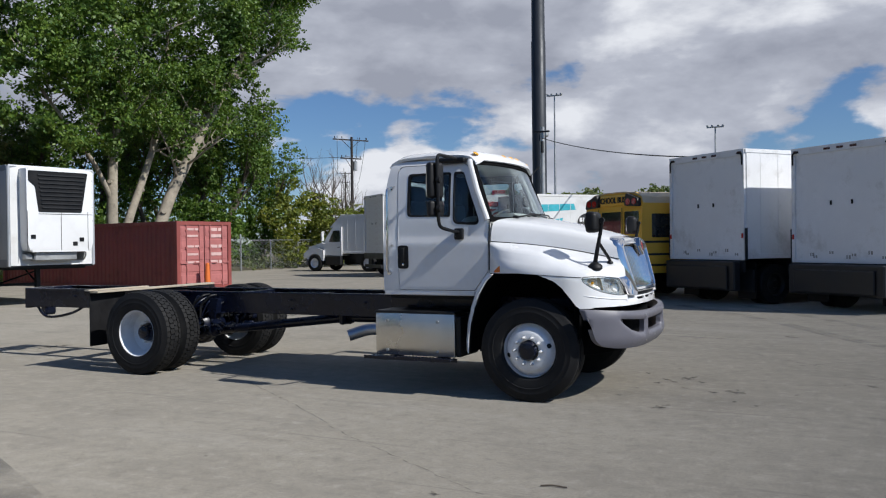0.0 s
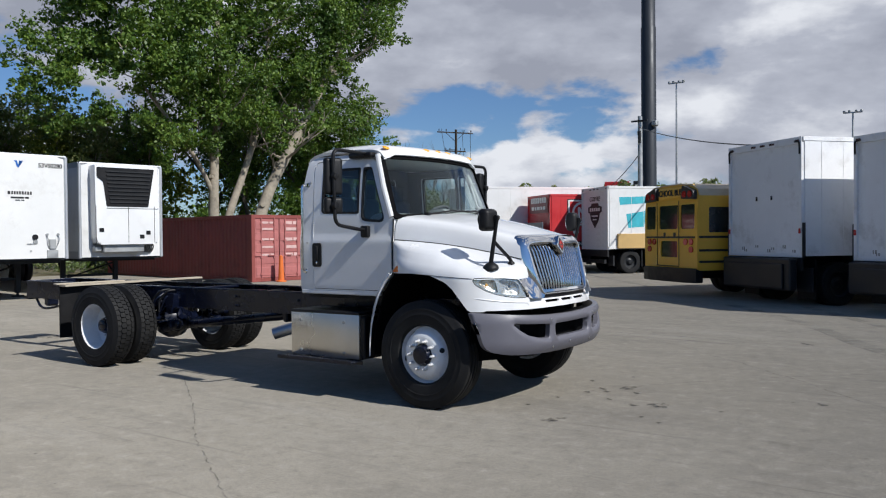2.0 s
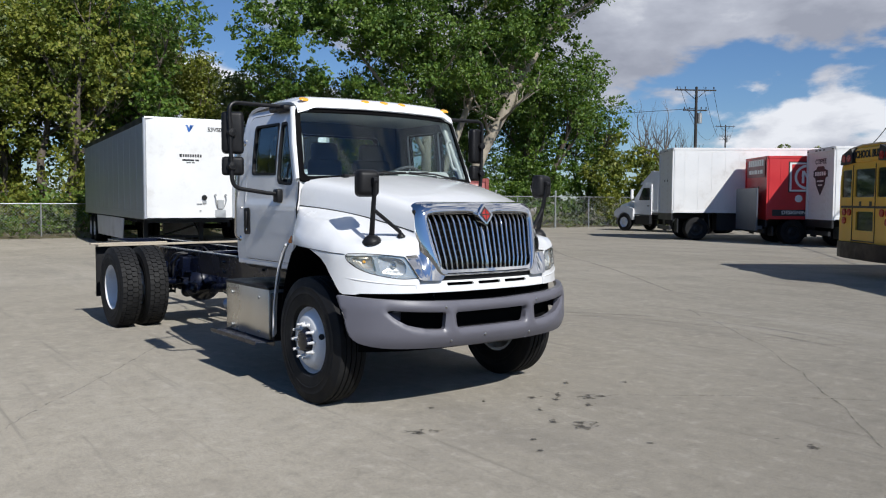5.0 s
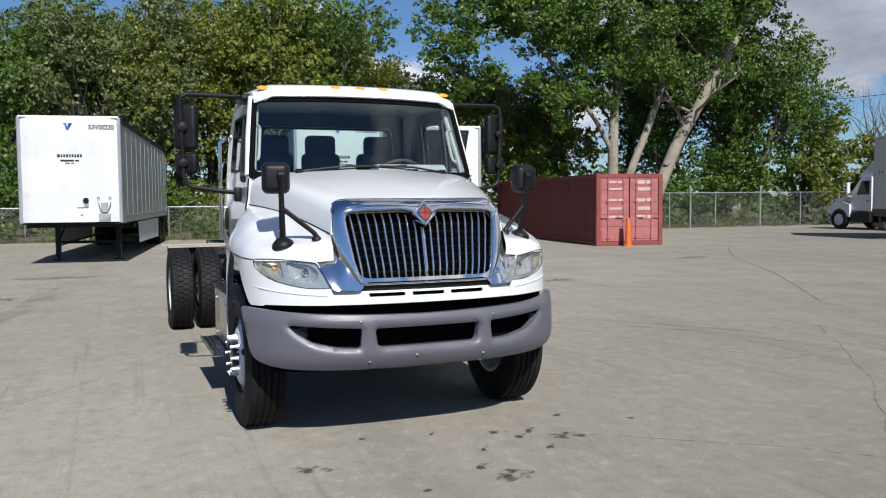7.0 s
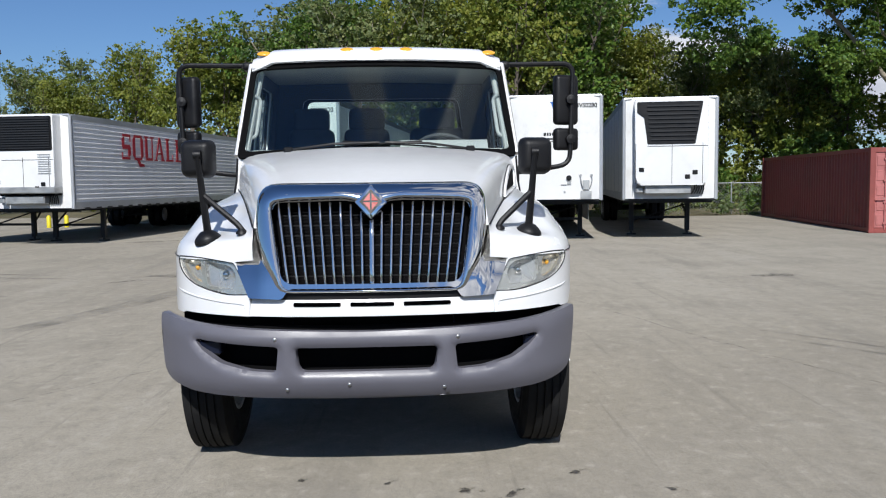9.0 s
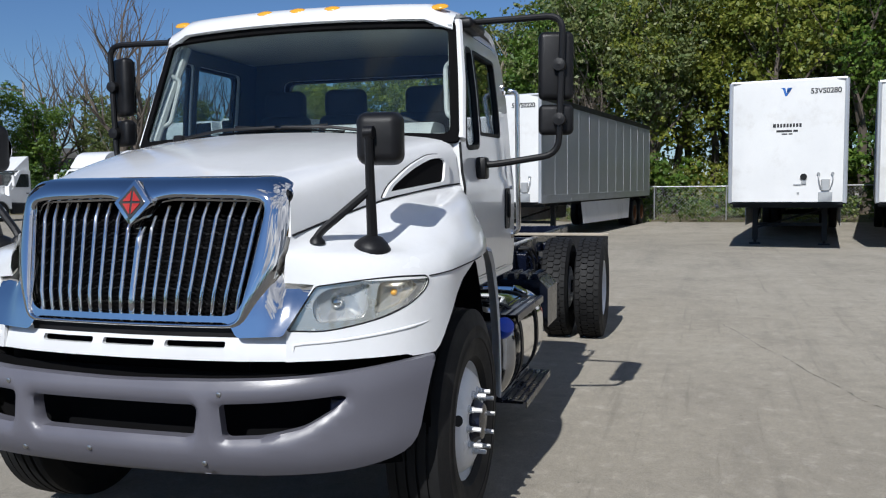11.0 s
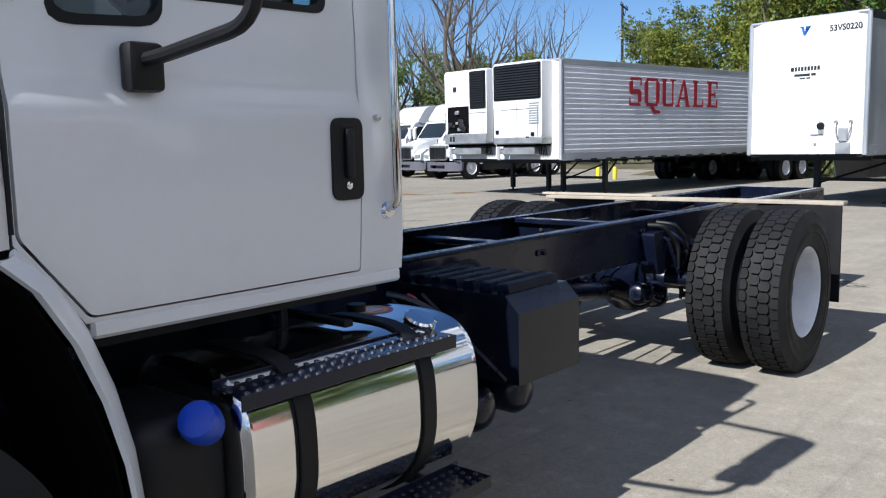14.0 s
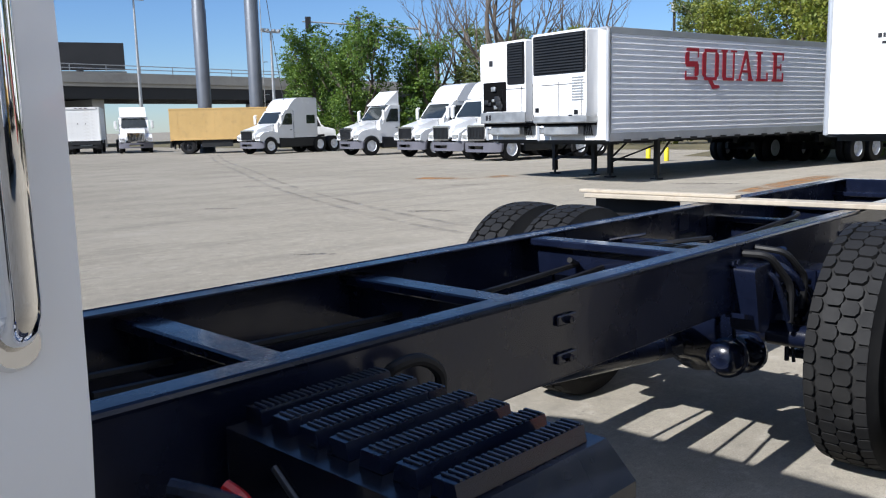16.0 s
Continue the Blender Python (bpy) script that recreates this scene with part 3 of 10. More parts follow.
PLAN_U, PLAN_P = plan_line()
PLAN_END = float(PLAN_U[-1])
PLAN_MID = interp(0.30, PLAN_P[:40, 0], PLAN_U[:40])


def plan_at(u):
    x, y = interp(u, PLAN_U, PLAN_P[:, 0]), interp(u, PLAN_U, PLAN_P[:, 1])
    e = 0.02
    dx = interp(u + e, PLAN_U, PLAN_P[:, 0]) - interp(u - e, PLAN_U, PLAN_P[:, 0])
    dy = interp(u + e, PLAN_U, PLAN_P[:, 1]) - interp(u - e, PLAN_U, PLAN_P[:, 1])
    n = math.hypot(dx, dy)
    return x, y, -dy / n, dx / n


def plan_u(y):
    """Distance along the outline at which the nose has this half width."""
    return interp(-y, -PLAN_P[44:, 1], PLAN_U[44:])


def skin(u, z, off=0.0):
    """A point of the fender's upright skin; off: metres out of it."""
    x, y, nx, ny = plan_at(u)
    return (x + nx * off - 0.16 * (z - 1.1) * max(nx, 0.0), y + ny * off, z)


def shoulder_z(u):
    x, y, _, _ = plan_at(u)
    side = interp(x, [-0.46, -0.38, -0.3, -0.1, 0.2, 0.5, 0.63], [1.60, 1.555, 1.525, 1.49, 1.45, 1.405, 1.39])
    return side if u < PLAN_MID else side + (1.40 - side) * smooth01((u - PLAN_MID) / (PLAN_END - PLAN_MID))


def fender_put(s):
    def put(u, v, d):
        zsh = shoulder_z(u)
        if v <= 0:
            x, y, z = skin(u, zsh - 0.10 + v, -d)
            return (x, s * y, z)
        xs = plan_at(u)[0] if u < PLAN_MID else 0.30 + (0.868 - 0.30) * (u - PLAN_MID) / (PLAN_END - PLAN_MID)
        ys, zs = seam_at(xs)
        zs = max(zs, zsh + 0.012)
        a = Vector(skin(u, zsh - 0.10))
        c = Vector((xs, ys, zs))
        L = math.hypot(c.x - a.x, c.y - a.y)
        w = smooth01((xs - 0.1) / 0.45)
        ks = [0, 0.05, 0.10, 0.16, 0.22, 0.29, 0.35]
        f = interp(v, ks, [0, min(0.018 / L, 0.08), min(0.05 / L, 0.2), 0.30, 0.5, 0.75, 1.0])
        z = interp(v, ks, [zsh - 0.10, zsh - 0.045, zsh - 0.01] + [zs + (zsh - zs) * q for q in (0.52 + 0.40 * w, 0.33 + 0.47 * w, 0.18 + 0.37 * w, 0.0)])
        p = a.lerp(c, f)
        return (p.x, s * p.y, z - d)
    return put


def fender_z(x, y):
    """Height of the fender's top surface at a place."""
    put, best = fender_put(1), (9.0, 1.4)
    for i in range(60):
        for k in range(24):
            p = put(PLAN_MID * 0.6 + (PLAN_END - PLAN_MID * 0.6) * i / 59, 0.35 * k / 23, 0.0)
            best = min(best, ((p[0] - x) ** 2 + (p[1] - y) ** 2, p[2]))
    return best[1]


HEADLIGHT = [(0.676, 1.112), (0.80, 1.106), (0.92, 1.126), (1.02, 1.155), (1.09, 1.195), (1.135, 1.25), (1.148, 1.285), (1.135, 1.305), (1.05, 1.309), (0.95, 1.303), (0.85, 1.293), (0.768, 1.282), (0.725, 1.205)]
HL_UZ = round_poly([(plan_u(y), z) for y, z in HEADLIGHT], [0.01, 0.05, 0.06, 0.06, 0.05, 0.04, 0.02, 0.02, 0.05, 0.06, 0.06, 0.015, 0.05])


def below(u, z):
    """Sheet coordinates of a point of the upright skin."""
    return (u, min(z - shoulder_z(u) + 0.10, 0.0))


def fender(s):
    low = [below(u, interp(plan_at(u)[0], ARCH_X, ARCH_Z) if u < plan_u(1.09) else 0.995) for u in np.linspace(0, PLAN_END, 60)]
    notch = [(plan_u(0.672), 1.10), (plan_u(0.762), 1.289), (PLAN_END, 1.300)]
    low = [p for p in low if p[0] < plan_u(0.675)] + [below(plan_u(0.675), 0.995)] + [below(*p) for p in notch]
    bm = nb()
    sheet(bm, low + [(PLAN_END, 0.0), (PLAN_END, 0.35)] + [(u, 0.35) for u in np.linspace(PLAN_END, 0, 40)[1:]], [[below(*p) for p in HL_UZ]], fender_put(s), 0.012, 0.04)
    return part("fender", bm, WHITE, TRUCK, "white bulging front fender", 50)


FENDERS = {s: fender(s) for s in (-1, 1)}
for s in (-1, 1):
    # Narrow rear lip of the wheel arch, below the door's front edge.
    bm = nb()
    P = [(-0.36, 1.33), (-0.44, 1.255), (-0.52, 1.12), (-0.58, 0.97), (-0.625, 0.80), (-0.65, 0.62), (-0.655, 0.48)]
    grid(bm, [[(x, s * 1.165, z), (x - 0.012, s * (1.185 - 0.02 * i / 6), z - 0.004), (x - 0.03 - 0.003 * (6 - i), s * (1.168 - 0.03 * i / 6), z + 0.01), (x - 0.045 - 0.004 * (6 - i), s * 1.12, z + 0.02)] for i, (x, z) in enumerate(P)])
    solid(bm, 0.012)
    part("arch_trim", bm, WHITE, FENDERS[s])
    # Wheel well, its inner shade put into the liner's near-black colour
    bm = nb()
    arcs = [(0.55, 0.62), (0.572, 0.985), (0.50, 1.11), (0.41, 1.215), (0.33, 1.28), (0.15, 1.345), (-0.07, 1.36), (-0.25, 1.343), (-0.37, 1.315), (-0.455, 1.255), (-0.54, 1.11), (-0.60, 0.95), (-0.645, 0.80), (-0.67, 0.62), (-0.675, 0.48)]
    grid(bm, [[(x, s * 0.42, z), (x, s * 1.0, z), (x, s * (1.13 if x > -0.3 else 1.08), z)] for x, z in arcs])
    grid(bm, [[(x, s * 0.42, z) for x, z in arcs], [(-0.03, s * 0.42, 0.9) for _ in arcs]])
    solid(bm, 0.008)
    part("wheel_well", bm, VOID, FENDERS[s], "black wheel well liner with shade in its colour")
    # Near-black sheet added behind the fender's front edge as the gap's shade
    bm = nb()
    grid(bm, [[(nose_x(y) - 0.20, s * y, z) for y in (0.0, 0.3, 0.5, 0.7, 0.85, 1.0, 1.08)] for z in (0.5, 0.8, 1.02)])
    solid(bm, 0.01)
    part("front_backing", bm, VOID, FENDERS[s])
    # Amber side marker
    bm = nb()
    prism(bm, round_poly([(-0.355, 1.350), (-0.268, 1.352), (-0.268, 1.38), (-0.285, 1.418), (-0.302, 1.418), (-0.355, 1.366)], 0.008), s * 1.05, s * 1.160)
    part("side_marker", bm, AMBER_DEEP, FENDERS[s], "amber side marker lamp")
    # Dark joints: hood to fender, and along the crease from the lamp to the arch
    bm = nb()
    tube(bm, [(x, s * (seam_at(x)[0] + 0.004), seam_at(x)[1] + 0.001) for x in np.linspace(0.862, -0.455, 26)], 0.0045, 6)
    part("hood_joint", bm, SEAL, FENDERS[s])
    bm = nb()
    ua, ub = plan_u(1.145), interp(0.04, PLAN_P[:40, 0], PLAN_U[:40])
    line = [skin(ua + (ub - ua) * k / 14, 1.302 + 0.034 * k / 14, 0.0005) for k in range(15)]
    tube(bm, [(x, s * y, z) for x, y, z in line], 0.0028, 6)
    part("crease_joint", bm, SEAL, FENDERS[s])
    bm = nb()
    ua, ub = plan_u(0.70), plan_u(1.165)
    line = [(ua, 1.035), (ua, 1.058)] + [(ua + (ub - ua) * k / 14, 1.062 + 0.055 * (k / 14) ** 1.6) for k in range(1, 15)]
    pts = [skin(u, z, 0.0) for u, z in line]
    tube(bm, [(x, s * y, z) for x, y, z in pts], 0.011, 8, [0.003] + [0.0065] * (len(pts) - 3) + [0.004, 0.0015])
    part("moulded_ledge", bm, WHITE, FENDERS[s], smooth=60)
    bm = nb()
    tube(bm, [(-0.466, s * z_y, z) for z_y, z in ((1.016, 1.37), (1.018, 1.5), (1.018, 1.66), (1.003, 1.74), (0.992, 1.9))], 0.007, 6)
    part("door_joint", bm, SEAL, FENDERS[s])


def valance():
    hs = [round_poly([(a, 1.045), (b, 1.045), (b, 1.07), (a, 1.07)], 0.01) for a, b in ((-0.43, -0.17), (-0.12, 0.12), (0.17, 0.43))]
    bm = nb()
    ext = [(-0.676, 0.995), (0.676, 0.995), (0.674, 1.094), (-0.674, 1.094)]
    sheet(bm, ext, hs, lambda u, v, d: (nose_x(u) - 0.03 * smooth01((v - 1.03) / 0.08) + 0.004 - d, u, v), 0.02, 0.06)
    return part("valance", bm, WHITE, HOOD, "white valance with three slots")


valance()
# Shade inside the valance slots, put in as a near-black sheet
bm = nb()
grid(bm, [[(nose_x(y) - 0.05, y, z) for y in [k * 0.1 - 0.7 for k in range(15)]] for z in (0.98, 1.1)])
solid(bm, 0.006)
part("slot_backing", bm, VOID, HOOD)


# Grille
GR_HALF = [(0.452, 1.148), (0.49, 1.090), (0.672, 1.098), (0.768, 1.290), (0.668, 1.303), (0.655, 1.48), (0.634, 1.722)]
GR_OUT = round_poly(GR_HALF + [(-y, z) for y, z in reversed(GR_HALF)], [0.03, 0.02, 0.01, 0.01, 0.02, 0.1, 0.095, 0.095, 0.1, 0.02, 0.01, 0.01, 0.02, 0.03], 6)
GR_IN = round_poly([(-0.492, 1.172), (0.492, 1.172), (0.558, 1.612), (0.135, 1.622), (0.03, 1.602), (-0.03, 1.602), (-0.135, 1.622), (-0.558, 1.612)], [0.07, 0.07, 0.06, 0.04, 0.02, 0.02, 0.04, 0.06], 6)


bm = nb()
sheet(bm, GR_OUT, [[p * 1.0 for p in GR_IN]], lambda u, v, d: grille_put(u, v, d + 0.032 * smooth01((v - 1.18) / 0.26)), 0.03, 0.03)
GRILLE = part("grille", bm, CHROME, TRUCK, "polished chrome grille surround", 60)


def frame_loop(half):
    """A closed loop of one count of points round the opening's middle, from a half outline with corner radii."""
    pts = [p for p, _ in half] + [(-p[0], p[1]) for p, _ in reversed(half)]
    P = round_poly(pts, [r for _, r in half] + [r for _, r in reversed(half)], 8)
    mid, out = Vector((0.0, 1.36)), []
    for k in range(180):
        d = Vector((math.cos(2 * math.pi * k / 180 + 0.003), math.sin(2 * math.pi * k / 180 + 0.003)))
        for i in range(len(P)):
            a, e = P[i - 1] - mid, P[i] - P[i - 1]
            det = d.x * -e.y + d.y * e.x
            if abs(det) < 1e-12:
                continue
            t, u = (a.x * -e.y + a.y * e.x) / det, (d.x * a.y - d.y * a.x) / det
            if t > 0 and -1e-6 <= u <= 1 + 1e-6:
                out.append(mid + d * t)
                break
    return out


# The rolled rim of the surround: a bowed section carried round the opening
LOOP_IN = frame_loop([((0.485, 1.142), 0.05), ((0.556, 1.615), 0.055), ((0.13, 1.628), 0.05), ((0.03, 1.592), 0.03)])
LOOP_OUT = frame_loop([((0.512, 1.120), 0.05), ((0.640, 1.32), 0.2), ((0.657, 1.49), 0.1), ((0.642, 1.720), 0.13)])
rows = []
for q, h in ((0.0, -0.05), (0.03, -0.010), (0.07, 0.010), (0.13, 0.020), (0.24, 0.024), (0.38, 0.023), (0.53, 0.018), (0.67, 0.009), (0.80, -0.004), (0.91, -0.022), (1.0, -0.055)):
    row = []
    for a, b in zip(LOOP_IN, LOOP_OUT):
        p = a.lerp(b, q)
        low = 1 - 0.55 * smooth01((1.25 - p.y) / 0.14)
        tuck = 0.03 * smooth01((p.y - 1.52) / 0.14) if q == 1.0 else 0.0
        row.append((grille_x(p.x, p.y) + 0.008 - tuck + h * (low if h > 0 else 1), p.x, p.y))
    rows.append(row + row[:1])
bm = grid(nb(), rows)
bmesh.ops.remove_doubles(bm, verts=bm.verts, dist=0.0002)
part("grille_rim", bm, CHROME, GRILLE, "rolled chrome rim round the grille", 80)
# Near-black sheet added behind the bars; it stands for the shade there
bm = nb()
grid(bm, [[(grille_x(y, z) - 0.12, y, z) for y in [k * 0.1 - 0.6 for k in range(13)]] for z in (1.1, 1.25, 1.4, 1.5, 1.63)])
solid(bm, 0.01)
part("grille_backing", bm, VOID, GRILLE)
bm = nb()
grid(bm, [[(nose_x(y) - 0.018, y, z) for y in [k * 0.1 - 0.5 for k in range(11)]] for z in (1.085, 1.135)])
solid(bm, 0.006)
part("lower_strip", bm, SEAL, GRILLE, "black strip under the grille")
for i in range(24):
    # radiator fins seen between the bars, the shade put into their near-black colours
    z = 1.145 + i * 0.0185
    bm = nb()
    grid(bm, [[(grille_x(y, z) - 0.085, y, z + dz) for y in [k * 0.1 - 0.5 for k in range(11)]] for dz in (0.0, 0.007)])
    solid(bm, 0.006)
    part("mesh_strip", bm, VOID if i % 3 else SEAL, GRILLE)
for i in range(-9, 10):
    k = i / 9.6
    w = 0.015 if i == 0 else 0.0088
    zt = (1.515, 1.56, 1.60)[abs(i)] if abs(i) < 3 else 1.612
    rows = []
    for j in range(9):
        z = 1.128 + (zt - 1.128) * j / 8
        y = k * (0.485 + (z - 1.135) / 0.47 * 0.068)
        x = grille_x(y, z) - 0.004 - 0.03 * max(0.0, 1 - j / 1.6) - 0.02 * max(0.0, (j - 7) / 1.0)
        rows.append([(x - 0.034, y - w, z)] + [(x - 0.016 + 0.016 * math.cos(a), y + w * math.sin(a), z) for a in [radians(g) for g in (-85, -60, -35, -12, 12, 35, 60, 85)]] + [(x - 0.034, y + w, z)])
    part("grille_bar", grid(nb(), rows), CHROME, GRILLE, smooth=60)
# Diamond emblem of plain shapes
bm = nb()
dia = lambda h, w: [(0, -h), (w, 0), (0, h), (-w, 0)]
prism(bm, dia(0.098, 0.088), -0.05, 0.014, "x")
bmesh.ops.bevel(bm, geom=[e for e in bm.edges if all(v.co.x > 0.0 for v in e.verts)], offset=0.007, segments=2, profile=0.5, affect="EDGES")
EMB = part("emblem", bm, CHROME, GRILLE, "chrome diamond emblem with a red centre", m=Matrix.Translation((grille_x(0, 1.61) + 0.045, 0, 1.612)) @ Matrix.Rotation(radians(-14), 4, "Y"))
bm = nb()
prism(bm, dia(0.070, 0.062), 0.014, 0.017, "x")
part("emblem_field", bm, INK, EMB, smooth=0)
bm = nb()
prism(bm, [(-0.041, 0.005), (-0.005, 0.005), (-0.005, 0.048)], 0.017, 0.02, "x")
prism(bm, [(0.041, 0.005), (0.005, 0.005), (0.005, 0.048)], 0.017, 0.02, "x")
prism(bm, [(-0.041, -0.005), (-0.005, -0.005), (-0.005, -0.048)], 0.017, 0.02, "x")
prism(bm, [(0.041, -0.005), (0.005, -0.005), (0.005, -0.048)], 0.017, 0.02, "x")
part("emblem_red", bm, RED_PAINT, EMB, smooth=0)


# Headlights: a clear cover over a pale bezel with two reflector bowls
def lamp_put(s, off):
    def put(u, z, d):
        x, y, zz = skin(u, z, off - d)
        return (x, s * y, zz)
    return put


MAIN = round_poly([(plan_u(y), z) for y, z in ((0.775, 1.135), (0.945, 1.150), (0.962, 1.288), (0.80, 1.268), (0.755, 1.215))], [0.03, 0.03, 0.03, 0.04, 0.04])
TURN = round_poly([(plan_u(y), z) for y, z in ((0.972, 1.160), (1.065, 1.198), (1.118, 1.262), (1.10, 1.290), (0.990, 1.290))], [0.03, 0.04, 0.03, 0.03, 0.03])
for s in (-1, 1):
    bm = nb()
    c = sum((Vector(p) for p in HL_UZ), Vector((0, 0))) / len(HL_UZ)
    edge = [c + (Vector(p) - c) * 0.985 for p in HL_UZ]
    sheet(bm, edge, [MAIN, TURN], lamp_put(s, -0.014), 0.006, 0.04)
    hl = part("headlight", bm, LENS_BODY, FENDERS[s], "clear wraparound headlight with an amber bulb")
    for nm, poly, mt, deep in (("main_reflector", MAIN, LAMP_GREY, 0.055), ("turn_reflector", TURN, LAMP_WARM, 0.05)):
        c = sum((Vector(p) for p in poly), Vector((0, 0))) / len(poly)
        rows = []
        for k, dd in ((1.03, 0.012), (0.98, 0.03), (0.86, 0.6 * deep), (0.62, 0.85 * deep), (0.35, deep), (0.05, deep)):
            rows.append([lamp_put(s, -0.006 - dd)(*(c + (Vector(p) - c) * k), 0.0) for p in poly + poly[:1]])
        part(nm, grid(nb(), rows), mt, hl, smooth=50)
        bm = nb()
        lathe(bm, [(0.0, 0.026), (0.012, 0.025), (0.024, 0.017), (0.03, 0.006), (0.031, 0.001)], 16, "x")
        x, y, nx, ny = plan_at(c.x)
        p = lamp_put(s, -0.006 - deep)(c.x, c.y, 0.0)
        part("bulb", bm, CHROME if nm[0] == "m" else AMBER, hl, m=Matrix.Translation(p) @ Matrix.Rotation(s * math.atan2(ny, nx), 4, "Z") @ Matrix.Scale(1.0 if nm[0] == "m" else 0.55, 4))
    bm = nb()
    sheet(bm, edge, [], lamp_put(s, 0.0), 0.004, 0.04)
    part("lens", bm, LENS, hl).visible_shadow = False
    bm = nb()
    tube(bm, [lamp_put(s, -0.002)(*p, 0.0) for p in HL_UZ + HL_UZ[:1]], 0.0035, 6)
    part("lamp_joint", bm, SEAL, hl)
    # Closed box behind the lamp
    bm = nb()
    sheet(bm, edge, [], lamp_put(s, -0.075), 0.004, 0.06)
    part("lamp_housing", bm, SEAL, hl)


# Bumper
def bump_x(y, z):
    a = abs(y) / 1.215
    k = (z - 0.56) / 0.4
    return 1.125 - 0.07 * a ** 2 - 0.37 * a ** 5 - 0.03 * a ** 6 * k - 0.05 * max(0.0, (k - 0.72) / 0.3) ** 2 - 0.055 * max(0.0, (0.3 - k) / 0.3) ** 2


def bump_z(u, v):
    return v + 0.045 * (abs(u) / 1.2) ** 3 * (0.5 + (v - 0.55))


B_OUT = round_poly([(-1.165, 0.605), (-1.0, 0.566), (0, 0.548), (1.0, 0.566), (1.165, 0.605), (1.215, 0.945), (0, 0.922), (-1.215, 0.945)], [0.09, 0.1, 0.3, 0.1, 0.09, 0.025, 0.1, 0.025])
B_MID = round_poly([(-0.368, 0.708), (0.368, 0.708), (0.388, 0.838), (-0.388, 0.838)], 0.038)
B_SIDE = [(0.49, 0.705), (0.64, 0.712), (0.80, 0.745), (0.90, 0.80), (0.95, 0.848), (0.93, 0.860), (0.475, 0.842)]
B_SR, B_SL = round_poly(B_SIDE, 0.025), round_poly([(-p[0], p[1]) for p in reversed(B_SIDE)], 0.025)


def lip(u, v):
    """How far the skin sinks towards an opening's edge."""
    d = 1.0
    for h in (B_MID, B_SR, B_SL):
        for i in range(len(h)):
            a, b = Vector(h[i - 1]), Vector(h[i])
            p = Vector((u, v))
            t = min(max((p - a).dot(b - a) / max((b - a).length_squared, 1e-9), 0), 1)
            d = min(d, (p - a.lerp(b, t)).length)
    return 0.024 * smooth01(1 - d / 0.032)


bm = nb()
sheet(bm, B_OUT, [B_MID, B_SR, B_SL], lambda u, v, d: (bump_x(u, v) - lip(u, v) - d, u * (1 - d * 0.3) - 0.03, bump_z(u, v)), 0.05, 0.026)
BUMPER = part("bumper", bm, GREY_BUMPER, TRUCK, "satin grey moulded bumper with three openings", 50)
# Depth of the bumper openings: their shade added as one near-black sheet
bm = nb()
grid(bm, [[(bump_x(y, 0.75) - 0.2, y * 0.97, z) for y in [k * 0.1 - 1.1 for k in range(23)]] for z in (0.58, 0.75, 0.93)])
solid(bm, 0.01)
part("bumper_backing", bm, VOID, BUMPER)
for s in (-1, 1):
    bm = nb()
    box(bm, 0.78, 0.94, s * 0.9 - 0.06, s * 0.9 + 0.06, 0.78, 0.86, 0.01)
    part("tow_bracket", bm, BLACK_PAINT, BUMPER)
for yy, zz in ((-0.43, 0.612), (0.415, 0.612), (-0.49, 0.885), (0.49, 0.885), (-0.095, 0.64)):
    bm = nb()
    lathe(bm, [(0.0, 0.011), (0.004, 0.010), (0.006, 0.005), (0.006, 0.001)], 10, "x")
    part("bolt", bm, STAINLESS, BUMPER, m=Matrix.Translation((bump_x(yy, zz), yy - 0.03, bump_z(yy, zz))))


# ---- cab ----
def side_y(z):
    return interp(z, [1.1, 1.16, 1.40, 1.655, 1.68, 1.705, 1.74, 1.90, 2.2, 2.45, 2.56, 2.62], [0.997, 1.012, 1.018, 1.019, 1.020, 1.006, 0.998, 0.991, 0.968, 0.938, 0.915, 0.88])


CAB_SIDE = round_poly([(-1.775, 1.13), (-0.475, 1.13), (-0.475, 1.925), (-0.735, 2.565), (-0.80, 2.60), (-1.62, 2.60), (-1.70, 2.54), (-1.775, 2.25)], [0.05, 0.0, 0.02, 0.05, 0.04, 0.08, 0.1, 0.3], 5)
DOOR = round_poly([(-1.566, 1.148), (-0.645, 1.148), (-0.482, 1.36), (-0.482, 1.90), (-0.755, 2.545), (-1.615, 2.545)], [0.012, 0.02, 0.02, 0.05, 0.06, 0.10], 5)
DOOR_GAP = round_poly([(-1.573, 1.142), (-0.641, 1.142), (-0.4745, 1.357), (-0.4745, 1.905), (-0.752, 2.554), (-1.622, 2.554)], [0.012, 0.02, 0.02, 0.05, 0.06, 0.10], 5)
WIN = round_poly([(-1.475, 1.975), (-0.945, 1.965), (-0.945, 2.455), (-1.475, 2.455)], [0.05, 0.02, 0.03, 0.05], 4)
VENT = round_poly([(-0.905, 1.885), (-0.575, 1.865), (-0.79, 2.455), (-0.905, 2.455)], [0.07, 0.09, 0.03, 0.03], 4)

